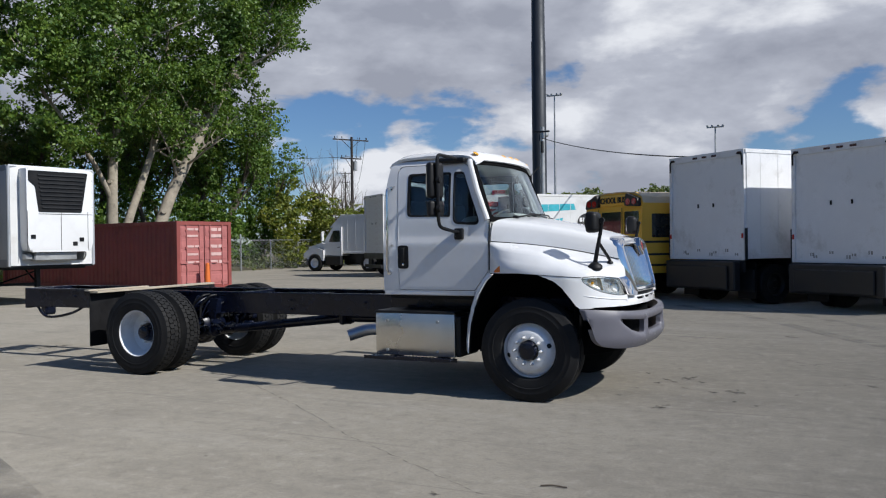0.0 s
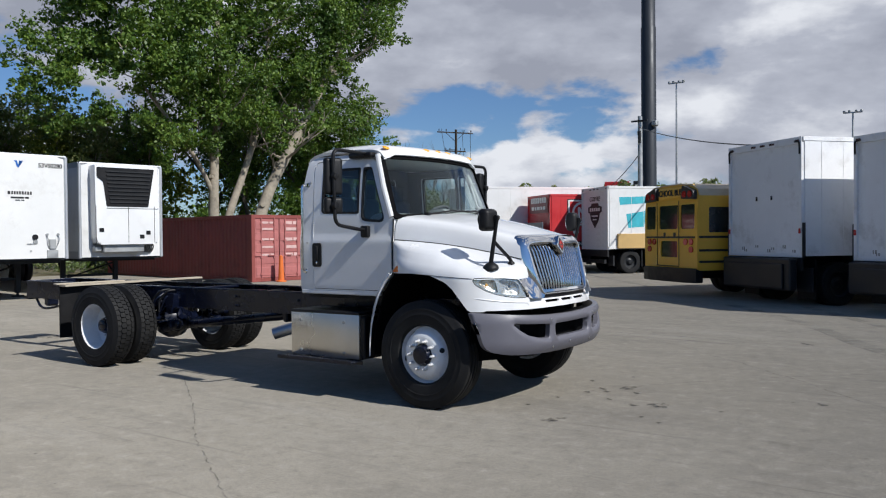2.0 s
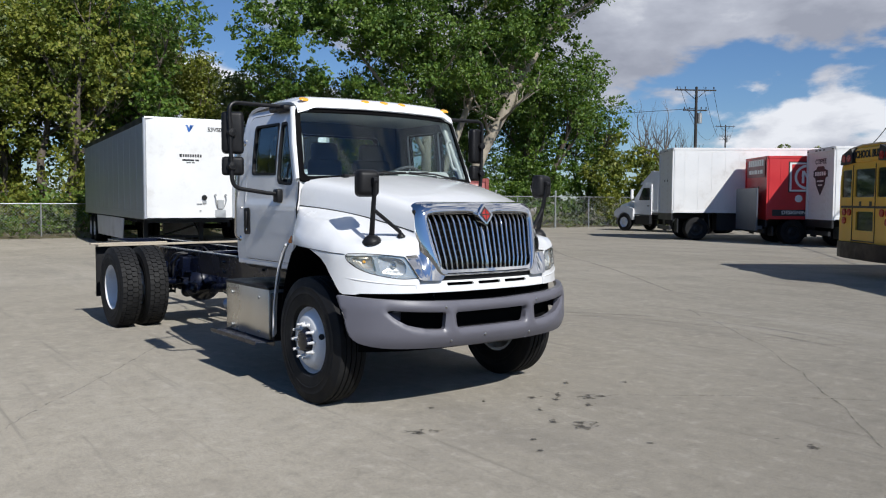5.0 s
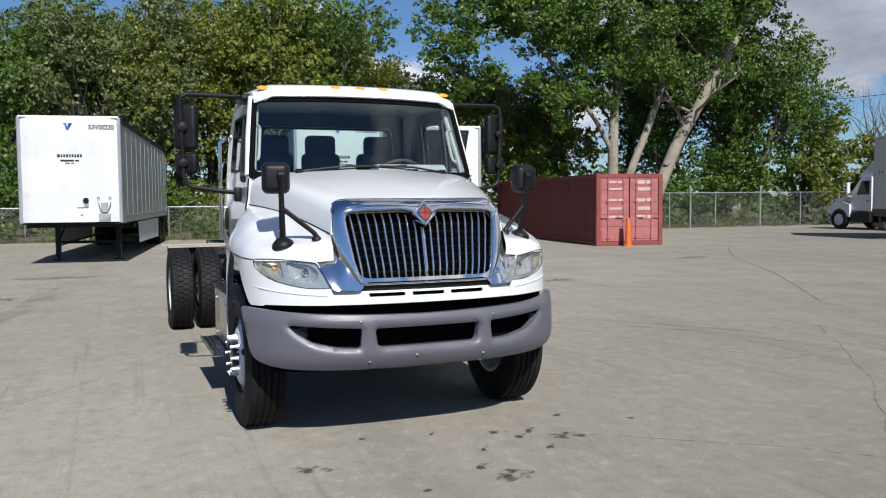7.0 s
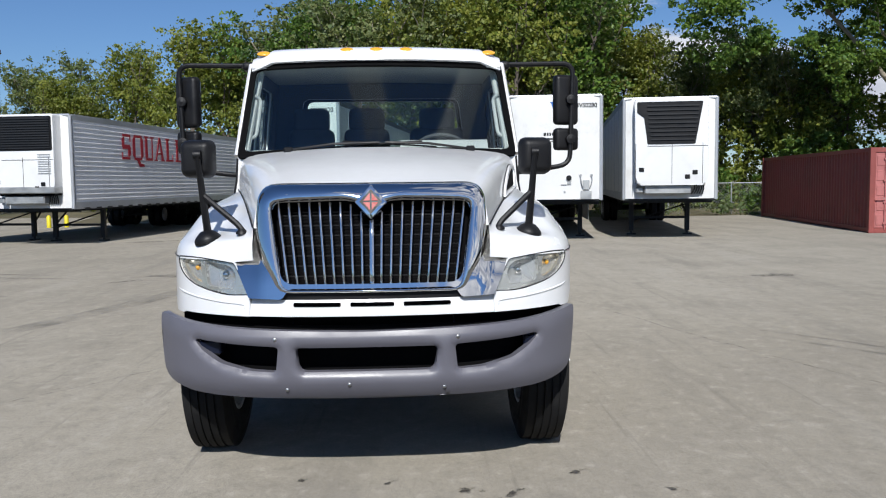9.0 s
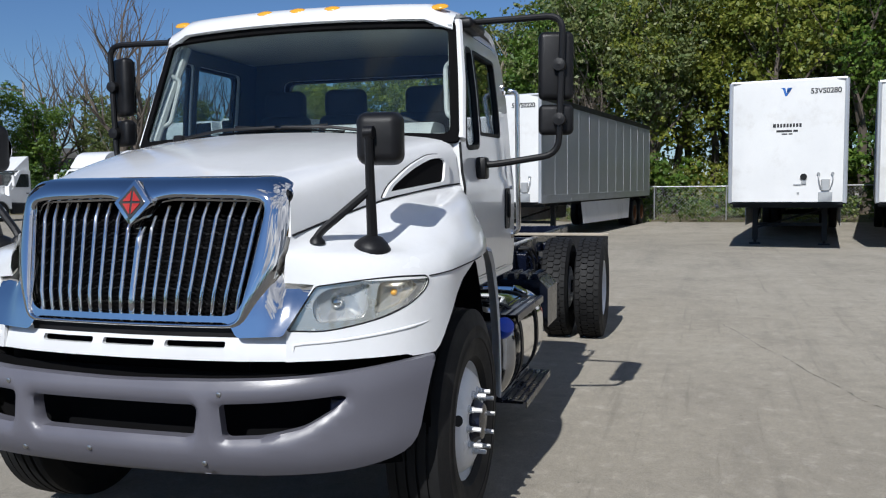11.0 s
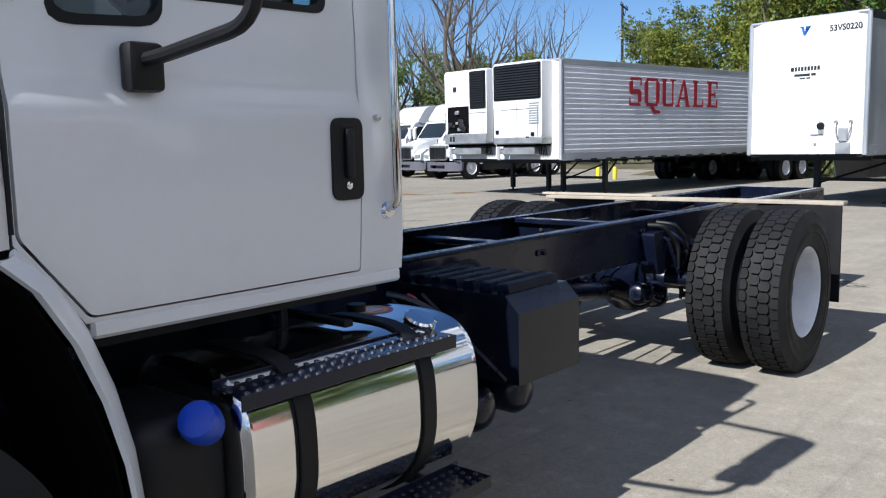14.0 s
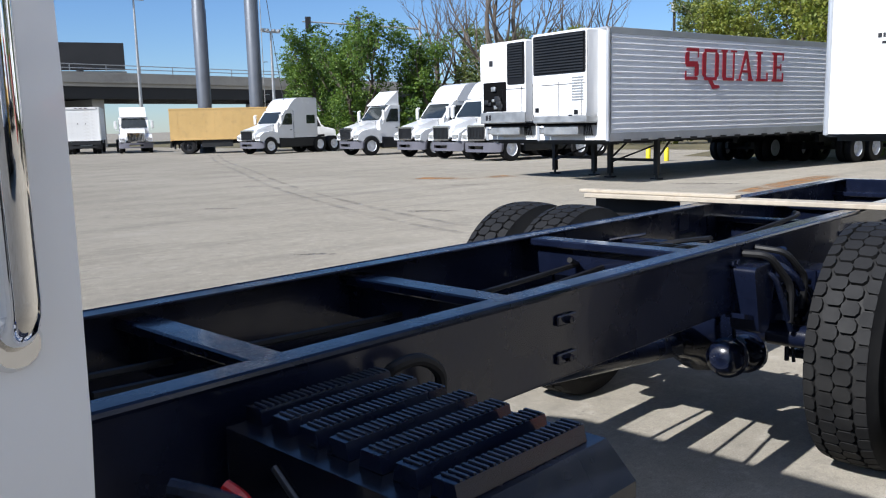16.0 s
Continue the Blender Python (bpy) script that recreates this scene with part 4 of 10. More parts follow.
CAB = None
for s in (-1, 1):
    bm = nb()
    sheet(bm, [(-1.775, 1.13), (-0.632, 1.13), (-0.468, 1.345), (-0.47, 1.93), (-0.745, 2.575), (-0.80, 2.605), (-1.62, 2.605), (-1.715, 2.55), (-1.775, 2.25)], [DOOR_GAP], lambda u, v, d: (u, s * (side_y(v) - d), v), 0.05, 0.09)
    side = part("cab_side", bm, WHITE, TRUCK, "white cab side")
    bm = nb()
    sheet(bm, DOOR, [WIN, VENT], lambda u, v, d: (u, s * (side_y(v) + 0.002 - d), v), 0.045, 0.035)
    door = part("door", bm, WHITE, TRUCK, "white cab door with black window seals")
    for nm, w, g in (("door_window", WIN, GLASS_DARK), ("quarter_window", VENT, GLASS_DARK)):
        c = sum(w, Vector((0, 0))) / len(w)
        bm = nb()
        sheet(bm, [c + (p - c) * 1.02 for p in w], [[c + (p - c) * 0.93 for p in w]], lambda u, v, d: (u, s * (side_y(v) + 0.005 - d), v), 0.035, 0.1)
        part("window_seal", bm, SEAL, door)
        bm = nb()
        sheet(bm, [c + (p - c) * 0.95 for p in w], [], lambda u, v, d: (u, s * (side_y(v) - 0.016 - d), v), 0.005, 0.12)
        pn = part(nm, bm, g, door)
        pn.visible_shadow = False
    bm = nb()
    sheet(bm, round_poly([(-1.582, 1.385), (-1.45, 1.385), (-1.45, 1.648), (-1.582, 1.648)], 0.035), [], lambda u, v, d: (u, s * (side_y(v) + 0.012 - d), v), 0.02, 0.06)
    hp = part("handle_plate", bm, BLACK_PLASTIC, door, "black recessed door handle")
    bm = nb()
    box(bm, -1.535, -1.498, s * 1.035 - 0.012, s * 1.035 + 0.012, 1.455, 1.615, 0.008, 2)
    box(bm, -1.545, -1.488, s * 1.022 - 0.012, s * 1.022 + 0.012, 1.59, 1.63, 0.006)
    part("grip", bm, BLACK_PLASTIC, hp)
    bm = nb()
    lathe(bm, [(1.016 * s, 0.014), (1.034 * s, 0.013), (1.036 * s, 0.004), (1.03 * s, 0.001)], 14)
    part("lock", bm, CHROME, hp, m=Matrix.Translation((-1.515, 0, 1.432)))
    for zz in (1.65, 2.32):
        bm = nb()
        lathe(bm, [(-0.008 * s, 0.012), (0.012 * s, 0.011), (0.016 * s, 0.004), (0.016 * s, 0.001)], 10)
        part("bolt", bm, STAINLESS, side, m=Matrix.Translation((-1.66, s * side_y(zz), zz)))
    # Chrome grab handle behind the door
    bm = nb()
    tube(bm, rounded([(-1.70, s * 0.995, 2.30), (-1.70, s * 1.055, 2.285), (-1.70, s * 1.062, 1.36), (-1.695, s * 1.0, 1.338)], 0.03), 0.016, 12)
    gh = part("grab_handle", bm, CHROME, side, "chrome vertical grab handle")
    for zz in (1.338, 2.297):
        bm = nb()
        cyl(bm, (-1.70, s * (side_y(zz) - 0.002), zz), (-1.70, s * (side_y(zz) + 0.014), zz), 0.032, 0.024, 14)
        part("handle_foot", bm, CHROME, gh)
    # Dark panel closing the seam round the door, and inner trim
    bm = nb()
    sheet(bm, [(-1.74, 1.14), (-0.67, 1.14), (-0.5, 1.37), (-0.5, 1.86), (-0.775, 2.54), (-1.66, 2.54), (-1.74, 2.3)], [WIN, VENT], lambda u, v, d: (u, s * (side_y(v) - 0.053 - d), v), 0.01, 0.2)
    part("inner_trim", bm, DARK_IN, door)
    # A pillar
    bm = nb()
    tube(bm, [(-0.492, s * 0.985, 1.915), (-0.625, s * 0.952, 2.24), (-0.735, s * 0.905, 2.585)], 0.034, 10)
    part("pillar", bm, WHITE, side)
    # Cab floor sill
    bm = nb()
    box(bm, -1.77, -0.645, s * 0.98 - 0.03, s * 0.98 + 0.028, 1.085, 1.135, 0.01)
    part("sill", bm, WHITE, side)

# Back wall with its window
RW = round_poly([(-0.72, 1.99), (0.72, 1.99), (0.66, 2.43), (-0.66, 2.43)], 0.06)
bm = nb()
sheet(bm, round_poly([(-1.005, 1.13), (1.005, 1.13), (0.985, 2.0), (0.90, 2.58), (-0.90, 2.58), (-0.985, 2.0)], [0.02, 0.02, 0.1, 0.12, 0.12, 0.1]), [RW], lambda u, v, d: (-1.785 + 0.02 * smooth01((abs(u) - 0.9) / 0.1) + 0.07 * smooth01((v - 2.2) / 0.4) + d, u, v), 0.03, 0.12)
BACK = part("cab_back", bm, WHITE, TRUCK, "white rear cab wall with a wide window")
bm = nb()
sheet(bm, [p * 1.0 for p in RW], [[Vector((p.x * 0.95, 2.21 + (p.y - 2.21) * 0.92)) for p in RW]], lambda u, v, d: (-1.795 + 0.07 * smooth01((v - 2.2) / 0.4) + d, u, v), 0.04, 0.2)
part("window_seal", bm, SEAL, BACK)
bm = nb()
sheet(bm, [Vector((p.x * 0.97, 2.21 + (p.y - 2.21) * 0.95)) for p in RW], [], lambda u, v, d: (-1.775 + 0.07 * smooth01((v - 2.2) / 0.4) + d, u, v), 0.005, 0.3)
part("rear_window", bm, GLASS, BACK).visible_shadow = False
bm = nb()
sheet(bm, [(-0.98, 1.14), (0.98, 1.14), (0.955, 2.0), (0.88, 2.57), (-0.88, 2.57), (-0.955, 2.0)], [RW], lambda u, v, d: (-1.735 + 0.07 * smooth01((v - 2.2) / 0.4) + d, u, v), 0.01, 0.3)
part("inner_back", bm, DARK_IN, BACK)


# Windshield: a bowed pane between the pillars
def shield(sx, t, off=0.0):
    yb, yt = 0.985 * sx, 0.905 * sx
    xb, xt = -0.245 - 0.215 * sx * sx, -0.565 - 0.125 * sx * sx
    return (xb + (xt - xb) * t + off, yb + (yt - yb) * t, 1.935 - 0.02 * sx * sx + (2.585 - 0.012 * sx * sx - 1.935 + 0.02 * sx * sx) * t + off * 0.4)


bm = nb()
sheet(bm, round_poly([(-1, 0), (1, 0), (1, 1), (-1, 1)], [0.06, 0.06, 0.08, 0.08]), [], lambda u, v, d: shield(u, v, -0.008 - d), 0.006, 0.1)
WS = part("windshield", bm, GLASS, TRUCK, "large bowed one-piece windshield")
WS.visible_shadow = False
bm = nb()
sheet(bm, round_poly([(-1.008, -0.025), (1.008, -0.025), (1.008, 1.015), (-1.008, 1.015)], [0.05] * 4), [round_poly([(-0.962, 0.04), (0.962, 0.04), (0.962, 0.955), (-0.962, 0.955)], 0.06)], lambda u, v, d: shield(u, v, 0.004 - d), 0.022, 0.07)
part("windshield_seal", bm, VOID, WS, "black rubber windshield seal")
for y0, y1 in ((-0.62, 0.02), (0.66, 0.06)):
    bm = nb()
    a, b = shield(y0, 0.015, 0.03), shield(y1, 0.075, 0.025)
    tube(bm, [a, shield((y0 + y1) / 2, 0.05, 0.05), b], 0.009, 6)
    box(bm, a[0] - 0.03, a[0] + 0.03, a[1] - 0.03, a[1] + 0.03, a[2] - 0.03, a[2] + 0.02, 0.008)
    tube(bm, [shield(y1 - 0.36 * (1 if y1 > y0 else -1), 0.035, 0.02), shield(y1 + 0.30 * (1 if y1 > y0 else -1), 0.095, 0.02)], 0.006, 5)
    part("wiper", bm, BLACK_PLASTIC, WS)
# Roof
rows = []
for t, dz in ((-0.02, -0.112), (-0.012, -0.075), (0.015, -0.042), (0.05, -0.018), (0.12, 0.0), (0.3, 0.012), (0.55, 0.012), (0.8, 0.0), (0.9, -0.02), (0.96, -0.05), (1.0, -0.095)):
    row = []
    for k in range(-12, 13):
        sx = k / 12
        xf = -0.55 - 0.125 * sx * sx
        edge = -0.055 * smooth01((abs(sx) - 0.82) / 0.18) - 0.012 * sx * sx
        row.append((xf + (-1.745 - xf) * t, 0.905 * sx + 0.012 * sx * math.sin(math.pi * t), 2.71 + dz + edge))
    rows.append(row)
bm = grid(nb(), rows)
solid(bm, 0.03)
ROOF = part("roof", bm, WHITE, TRUCK, "white crowned cab roof", 50)
bm = nb()
grid(bm, [[(-0.68 + (-1.7 + 0.68) * t, y, 2.575 - 0.02 * abs(y)) for y in (-0.90, -0.4, 0, 0.4, 0.90)] for t in (-0.03, 0.5, 1.02)])
solid(bm, 0.01)
part("headliner", bm, GREY_IN, ROOF)
for y in (-0.82, -0.21, 0.0, 0.21, 0.82):
    bm = nb()
    lathe(bm, [(0.0, 1.0), (0.35, 0.96), (0.75, 0.7), (1.0, 0.25), (1.02, 0.001)], 18, "z")
    sx = y / 0.905
    part("marker_lamp", bm, AMBER, ROOF, "amber roof marker lamp", m=Matrix.Translation((-0.59 - 0.125 * sx * sx, y, 2.672 - 0.012 * sx * sx)) @ Matrix.Rotation(radians(32), 4, "Y") @ Matrix.Diagonal((0.033, 0.052, 0.017, 1)))

# Cab interior
INTERIOR = TRUCK
bm = nb()
box(bm, -1.75, -0.6, -0.94, 0.94, 1.14, 1.18)
part("cab_floor", bm, DARK_IN, TRUCK)
bm = nb()
prism(bm, round_poly([(-0.50, 1.5), (-0.50, 1.92), (-0.60, 1.965), (-0.80, 1.955), (-0.90, 1.80), (-0.80, 1.45)], [0.02, 0.05, 0.05, 0.08, 0.06, 0.05]), -0.93, 0.93)
DASH = part("dashboard", bm, GREY_IN, TRUCK, "light grey dashboard")
bm = nb()
prism(bm, round_poly([(-0.52, 1.92), (-0.62, 2.03), (-0.84, 2.02), (-0.88, 1.9)], 0.05), 0.16, 0.80)
part("instrument_hood", bm, GREY_IN, DASH)
bm = nb()
tor = [(0.215 * math.cos(a * math.pi / 12), 0.215 * math.sin(a * math.pi / 12), 0) for a in range(25)]
tube(bm, tor, 0.016, 8)
for a in (90, 210, 330):
    cyl(bm, (0, 0, -0.02), (0.21 * math.cos(radians(a)), 0.21 * math.sin(radians(a)), 0), 0.014, seg=6)
cyl(bm, (0, 0, -0.3), (0, 0, 0.0), 0.045, 0.06, 12)
part("steering_wheel", bm, DARK_IN, TRUCK, m=Matrix.Translation((-0.98, 0.47, 1.93)) @ Matrix.Rotation(radians(-42), 4, "Y"))
for y, w in ((0.47, 0.5), (-0.12, 0.42), (-0.58, 0.42)):
    bm = nb()
    box(bm, -1.5, -1.05, y - w / 2, y + w / 2, 1.42, 1.58, 0.05, 3)
    st = part("seat", bm, SEAT, TRUCK, "dark cloth cab seat with headrest")
    bm = nb()
    box(bm, -1.62, -1.48, y - w / 2 + 0.02, y + w / 2 - 0.02, 1.5, 2.17, 0.06, 3)
    part("backrest", bm, SEAT, st)
    bm = nb()
    box(bm, -1.62, -1.50, y - 0.15, y + 0.15, 2.14, 2.34, 0.05, 3)
    part("headrest", bm, SEAT, st)
    bm = nb()
    box(bm, -1.5, -1.1, y - w / 2 + 0.05, y + w / 2 - 0.05, 1.18, 1.42)
    part("seat_base", bm, DARK_IN, st)

# Air intake scoop on the driver's side
def scoop_put(x, z, d):
    return (x, hood_y(x, z) + 0.02 - d, z)


SC = round_poly([(0.255, 1.616), (-0.325, 1.682), (-0.335, 1.80), (-0.285, 1.833), (-0.18, 1.828), (0.0, 1.775), (0.20, 1.672)], [0.012, 0.015, 0.04, 0.05, 0.15, 0.2, 0.04], 5)
SH = round_poly([(0.20, 1.645), (-0.268, 1.692), (-0.305, 1.795), (-0.272, 1.812), (-0.17, 1.806), (0.0, 1.752), (0.165, 1.675)], [0.012, 0.02, 0.03, 0.03, 0.15, 0.2, 0.03], 5)
bm = nb()
sheet(bm, SC, [SH], scoop_put, 0.07, 0.05)
sc = part("intake_scoop", bm, WHITE, HOOD, "white rounded air intake scoop", 50)
# Intake mesh as a plain near-black sheet, shade put into its colour
bm = nb()
sheet(bm, SH, [], lambda u, v, d: scoop_put(u, v, 0.012 + d), 0.006, 0.08)
part("intake_mesh", bm, VOID, sc)
bm = nb()
tube(bm, [scoop_put(*p, 0.017) for p in SC + SC[:1]], 0.0035, 5)
part("scoop_joint", bm, SEAL, sc)


# ---- mirrors ----
for s in (-1, 1):
    bm = nb()
    tube(bm, rounded([(-0.81, s * 1.03, 1.785), (-0.82, s * 1.12, 1.79), (-0.855, s * 1.46, 1.84), (-0.855, s * 1.485, 2.605), (-0.86, s * 0.98, 2.60)], 0.09, 5), 0.019, 10)
    arm = part("mirror_arm", bm, BLACK_PLASTIC, TRUCK, "black tubular mirror bracket")
    bm = nb()
    box(bm, -0.865, -0.765, s * 1.03 - 0.03, s * 1.03 + 0.03, 1.705, 1.83, 0.015, 2)
    part("lower_bracket", bm, BLACK_PLASTIC, arm)
    bm = nb()
    box(bm, -1.08, -0.76, s * 0.945 - 0.05, s * 0.945 + 0.045, 2.555, 2.615, 0.022, 3)
    part("upper_bracket", bm, BLACK_PLASTIC, arm)
    bm = nb()
    box(bm, -0.075, 0.012, -0.098, 0.098, -0.19, 0.19, 0.034, 4)
    hd = part("mirror_head", bm, BLACK_PLASTIC, arm, "black rectangular mirror head", m=Matrix.Translation((-0.88, s * 1.445, 2.335)) @ Matrix.Rotation(radians(15 if s > 0 else -28), 4, "Z"))
    bm = nb()
    box(bm, -0.08, -0.074, -0.08, 0.08, -0.165, 0.165)
    part("mirror_glass", bm, CHROME, hd)
    bm = nb()
    box(bm, -0.07, 0.012, -0.098, 0.098, -0.085, 0.085, 0.03, 4)
    h2 = part("convex_mirror", bm, BLACK_PLASTIC, arm, "small black convex mirror head", m=Matrix.Translation((-0.88, s * 1.445, 2.035)) @ Matrix.Rotation(radians(15 if s > 0 else -28), 4, "Z"))
    bm = nb()
    box(bm, -0.076, -0.069, -0.08, 0.08, -0.062, 0.062, 0.003)
    part("convex_glass", bm, CHROME, h2)
    for zz in (2.335, 2.035):
        bm = nb()
        lathe(bm, [(-0.01, 0.04), (0.03, 0.035), (0.035, 0.001)], 12, "x")
        part("mirror_clamp", bm, BLACK_PLASTIC, arm, m=Matrix.Translation((-0.855, s * 1.465, zz)))
    # Hood mirrors on two legs; the driver's side pair stands slightly further back
    sx_, sy_ = (-0.05, -0.035) if s > 0 else (-0.01, 0.0)
    fx_, fy_ = (0.77, 0.724) if s > 0 else (0.785, 0.735)
    z1_, z2_ = fender_z(0.690 + sx_, 0.95 + sy_), fender_z(fx_, fy_)
    jx_, jy_, jz_ = 0.735 + sx_, 0.957 + sy_, 1.655
    bm = nb()
    tube(bm, [(0.690 + sx_, s * (0.95 + sy_), z1_ + 0.03), (0.733 + sx_, s * (0.962 + sy_), 1.65), (0.782 + sx_, s * (0.975 + sy_), 1.885)], 0.02, 10, [0.023, 0.02, 0.017])
    tube(bm, curve_pts([(jx_, s * jy_, jz_), (jx_ + 0.5 * (fx_ - jx_), s * (jy_ + 0.5 * (fy_ - jy_)), jz_ + 0.5 * (z2_ + 0.03 - jz_)), (jx_ + 0.88 * (fx_ - jx_), s * (jy_ + 0.88 * (fy_ - jy_)), jz_ + 0.88 * (z2_ + 0.03 - jz_)), (fx_, s * fy_, z2_ + 0.018)], 4), 0.017, 8)
    leg = part("hood_mirror_leg", bm, BLACK_PLASTIC, TRUCK, "black two-legged hood mirror")
    bm = nb()
    lathe(bm, [(-0.02, 0.078), (0.0, 0.078), (0.012, 0.074), (0.032, 0.056), (0.05, 0.032), (0.056, 0.001)], 20, "z")
    part("leg_foot", bm, BLACK_PLASTIC, leg, m=Matrix.Translation((0.690 + sx_, s * (0.95 + sy_), z1_)) @ Matrix.Rotation(radians(-s * 12), 4, "X"))
    bm = nb()
    lathe(bm, [(0.0, 0.035), (0.012, 0.033), (0.03, 0.016), (0.032, 0.001)], 14, "z")
    part("leg_foot", bm, BLACK_PLASTIC, leg, m=Matrix.Translation((fx_, s * fy_, z2_ - 0.004)))
    bm = nb()
    box(bm, -0.085, 0.035, -0.1, 0.1, -0.112, 0.112, 0.045, 5)
    for v in bm.verts:
        k = 1 - 0.45 * smooth01((v.co.x + 0.09) / 0.13)
        v.co.y *= 0.62 + 0.38 * k ** 0.5
        v.co.z *= 0.62 + 0.38 * k ** 0.5
    hm = part("hood_mirror_head", bm, BLACK_PLASTIC, leg, "round-backed black mirror head", 60, m=Matrix.Translation((0.715 + sx_, s * (0.995 + sy_), 1.865)) @ Matrix.Rotation(radians(s * 10), 4, "Z"))
    bm = nb()
    lathe(bm, [(-0.094, 0.001), (-0.093, 0.08), (-0.088, 0.082)], 24, "x")
    part("convex_glass", bm, CHROME, hm)
    bm = nb()
    lathe(bm, [(-0.02, 0.001), (-0.02, 0.026), (0.02, 0.026), (0.02, 0.001)], 12)
    part("swivel", bm, BLACK_PLASTIC, leg, m=Matrix.Translation((0.775 + sx_, s * (0.975 + sy_), 1.885)))


# ---- wheels ----
R = 0.545
AXLE_X, AXLE_Z = -5.335, 0.54


def tyre_profile(w, r, ribs):
    """Outline of a tyre in section, with tread grooves where ribs are given."""
    h = w / 2
    pts = [(-h * 0.72, 0.285), (-h * 0.92, 0.31), (-h, 0.37), (-h * 1.0, 0.392), (-h * 1.03, 0.398), (-h * 1.03, 0.404), (-h * 1.01, 0.41), (-h * 1.01, 0.446), (-h * 1.02, 0.452), (-h * 1.01, 0.46), (-h * 0.97, 0.468), (-h * 0.90, r - 0.035), (-h * 0.84, r - 0.012)]
    if ribs:
        n = 5
        span = h * 0.82 * 2
        for i in range(n):
            a = -h * 0.82 + span * i / n
            b = a + span / n
            g = 0.006
            pts += [(a + (g if i else 0), r - 0.002 - 0.006 * abs((i - 2) / 2) ** 2), (b - (g if i < n - 1 else 0), r - 0.002 - 0.006 * abs((i - 2) / 2) ** 2)]
            if i < n - 1:
                pts += [(b - g * 0.8, r - 0.016), (b + g * 0.8, r - 0.016)]
    else:
        pts += [(-h * 0.8, r - 0.02), (h * 0.8, r - 0.02)]
    pts += [(h * 0.84, r - 0.012), (h * 0.90, r - 0.035), (h * 0.97, 0.468), (h * 1.01, 0.46), (h * 1.02, 0.452), (h * 1.01, 0.446), (h * 1.01, 0.41), (h * 1.03, 0.404), (h * 1.03, 0.398), (h * 1.0, 0.392), (h, 0.37), (h * 0.92, 0.31), (h * 0.72, 0.285)]
    return pts


def shared_part(name, me, parent, m, label=""):
    ob = new(name, me)
    ob.parent, ob.matrix_basis = parent, m
    if label:
        tagged(ob, label)
    return ob


def tread_block_mesh(w):
    """Interlocking six-sided drive-tyre blocks in four rows, with lugged shoulders."""
    bm = nb()
    n = 48
    h = w / 2 * 0.86
    da = 2 * math.pi / n
    cols = [(-h * 0.80, h * 0.21), (-h * 0.27, h * 0.31), (h * 0.27, h * 0.31), (h * 0.80, h * 0.21)]
    for j, (yc, hw) in enumerate(cols):
        for i in range(n):
            a0 = 2 * math.pi * (i + 0.5 * (j % 2)) / n
            if j in (1, 2):
                pts = [(0.04, -0.62), (0.04, 0.62), (0.28, 0.97), (0.66, 0.97), (0.92, 0.62), (0.92, -0.62), (0.66, -0.97), (0.28, -0.97)]
            else:
                o = 1 if j == 0 else -1
                pts = [(0.04, -o * 1.0), (0.04, o * 0.55), (0.28, o * 0.95), (0.66, o * 0.95), (0.92, o * 0.55), (0.92, -o * 1.0)]
            lo, hi = [], []
            for t, q in pts:
                a = a0 + da * t
                y = yc + hw * q
                drop = 0.012 * (abs(y) / h) ** 3
                lo.append(bm.verts.new((math.cos(a) * (R - 0.021), y, math.sin(a) * (R - 0.021))))
                hi.append(bm.verts.new((math.cos(a0 + da * (0.48 + (t - 0.48) * 0.95)) * (R - drop), yc + hw * q * 0.93, math.sin(a0 + da * (0.48 + (t - 0.48) * 0.95)) * (R - drop))))
            bridge(bm, lo, hi)
            bm.faces.new(hi)
    return bm


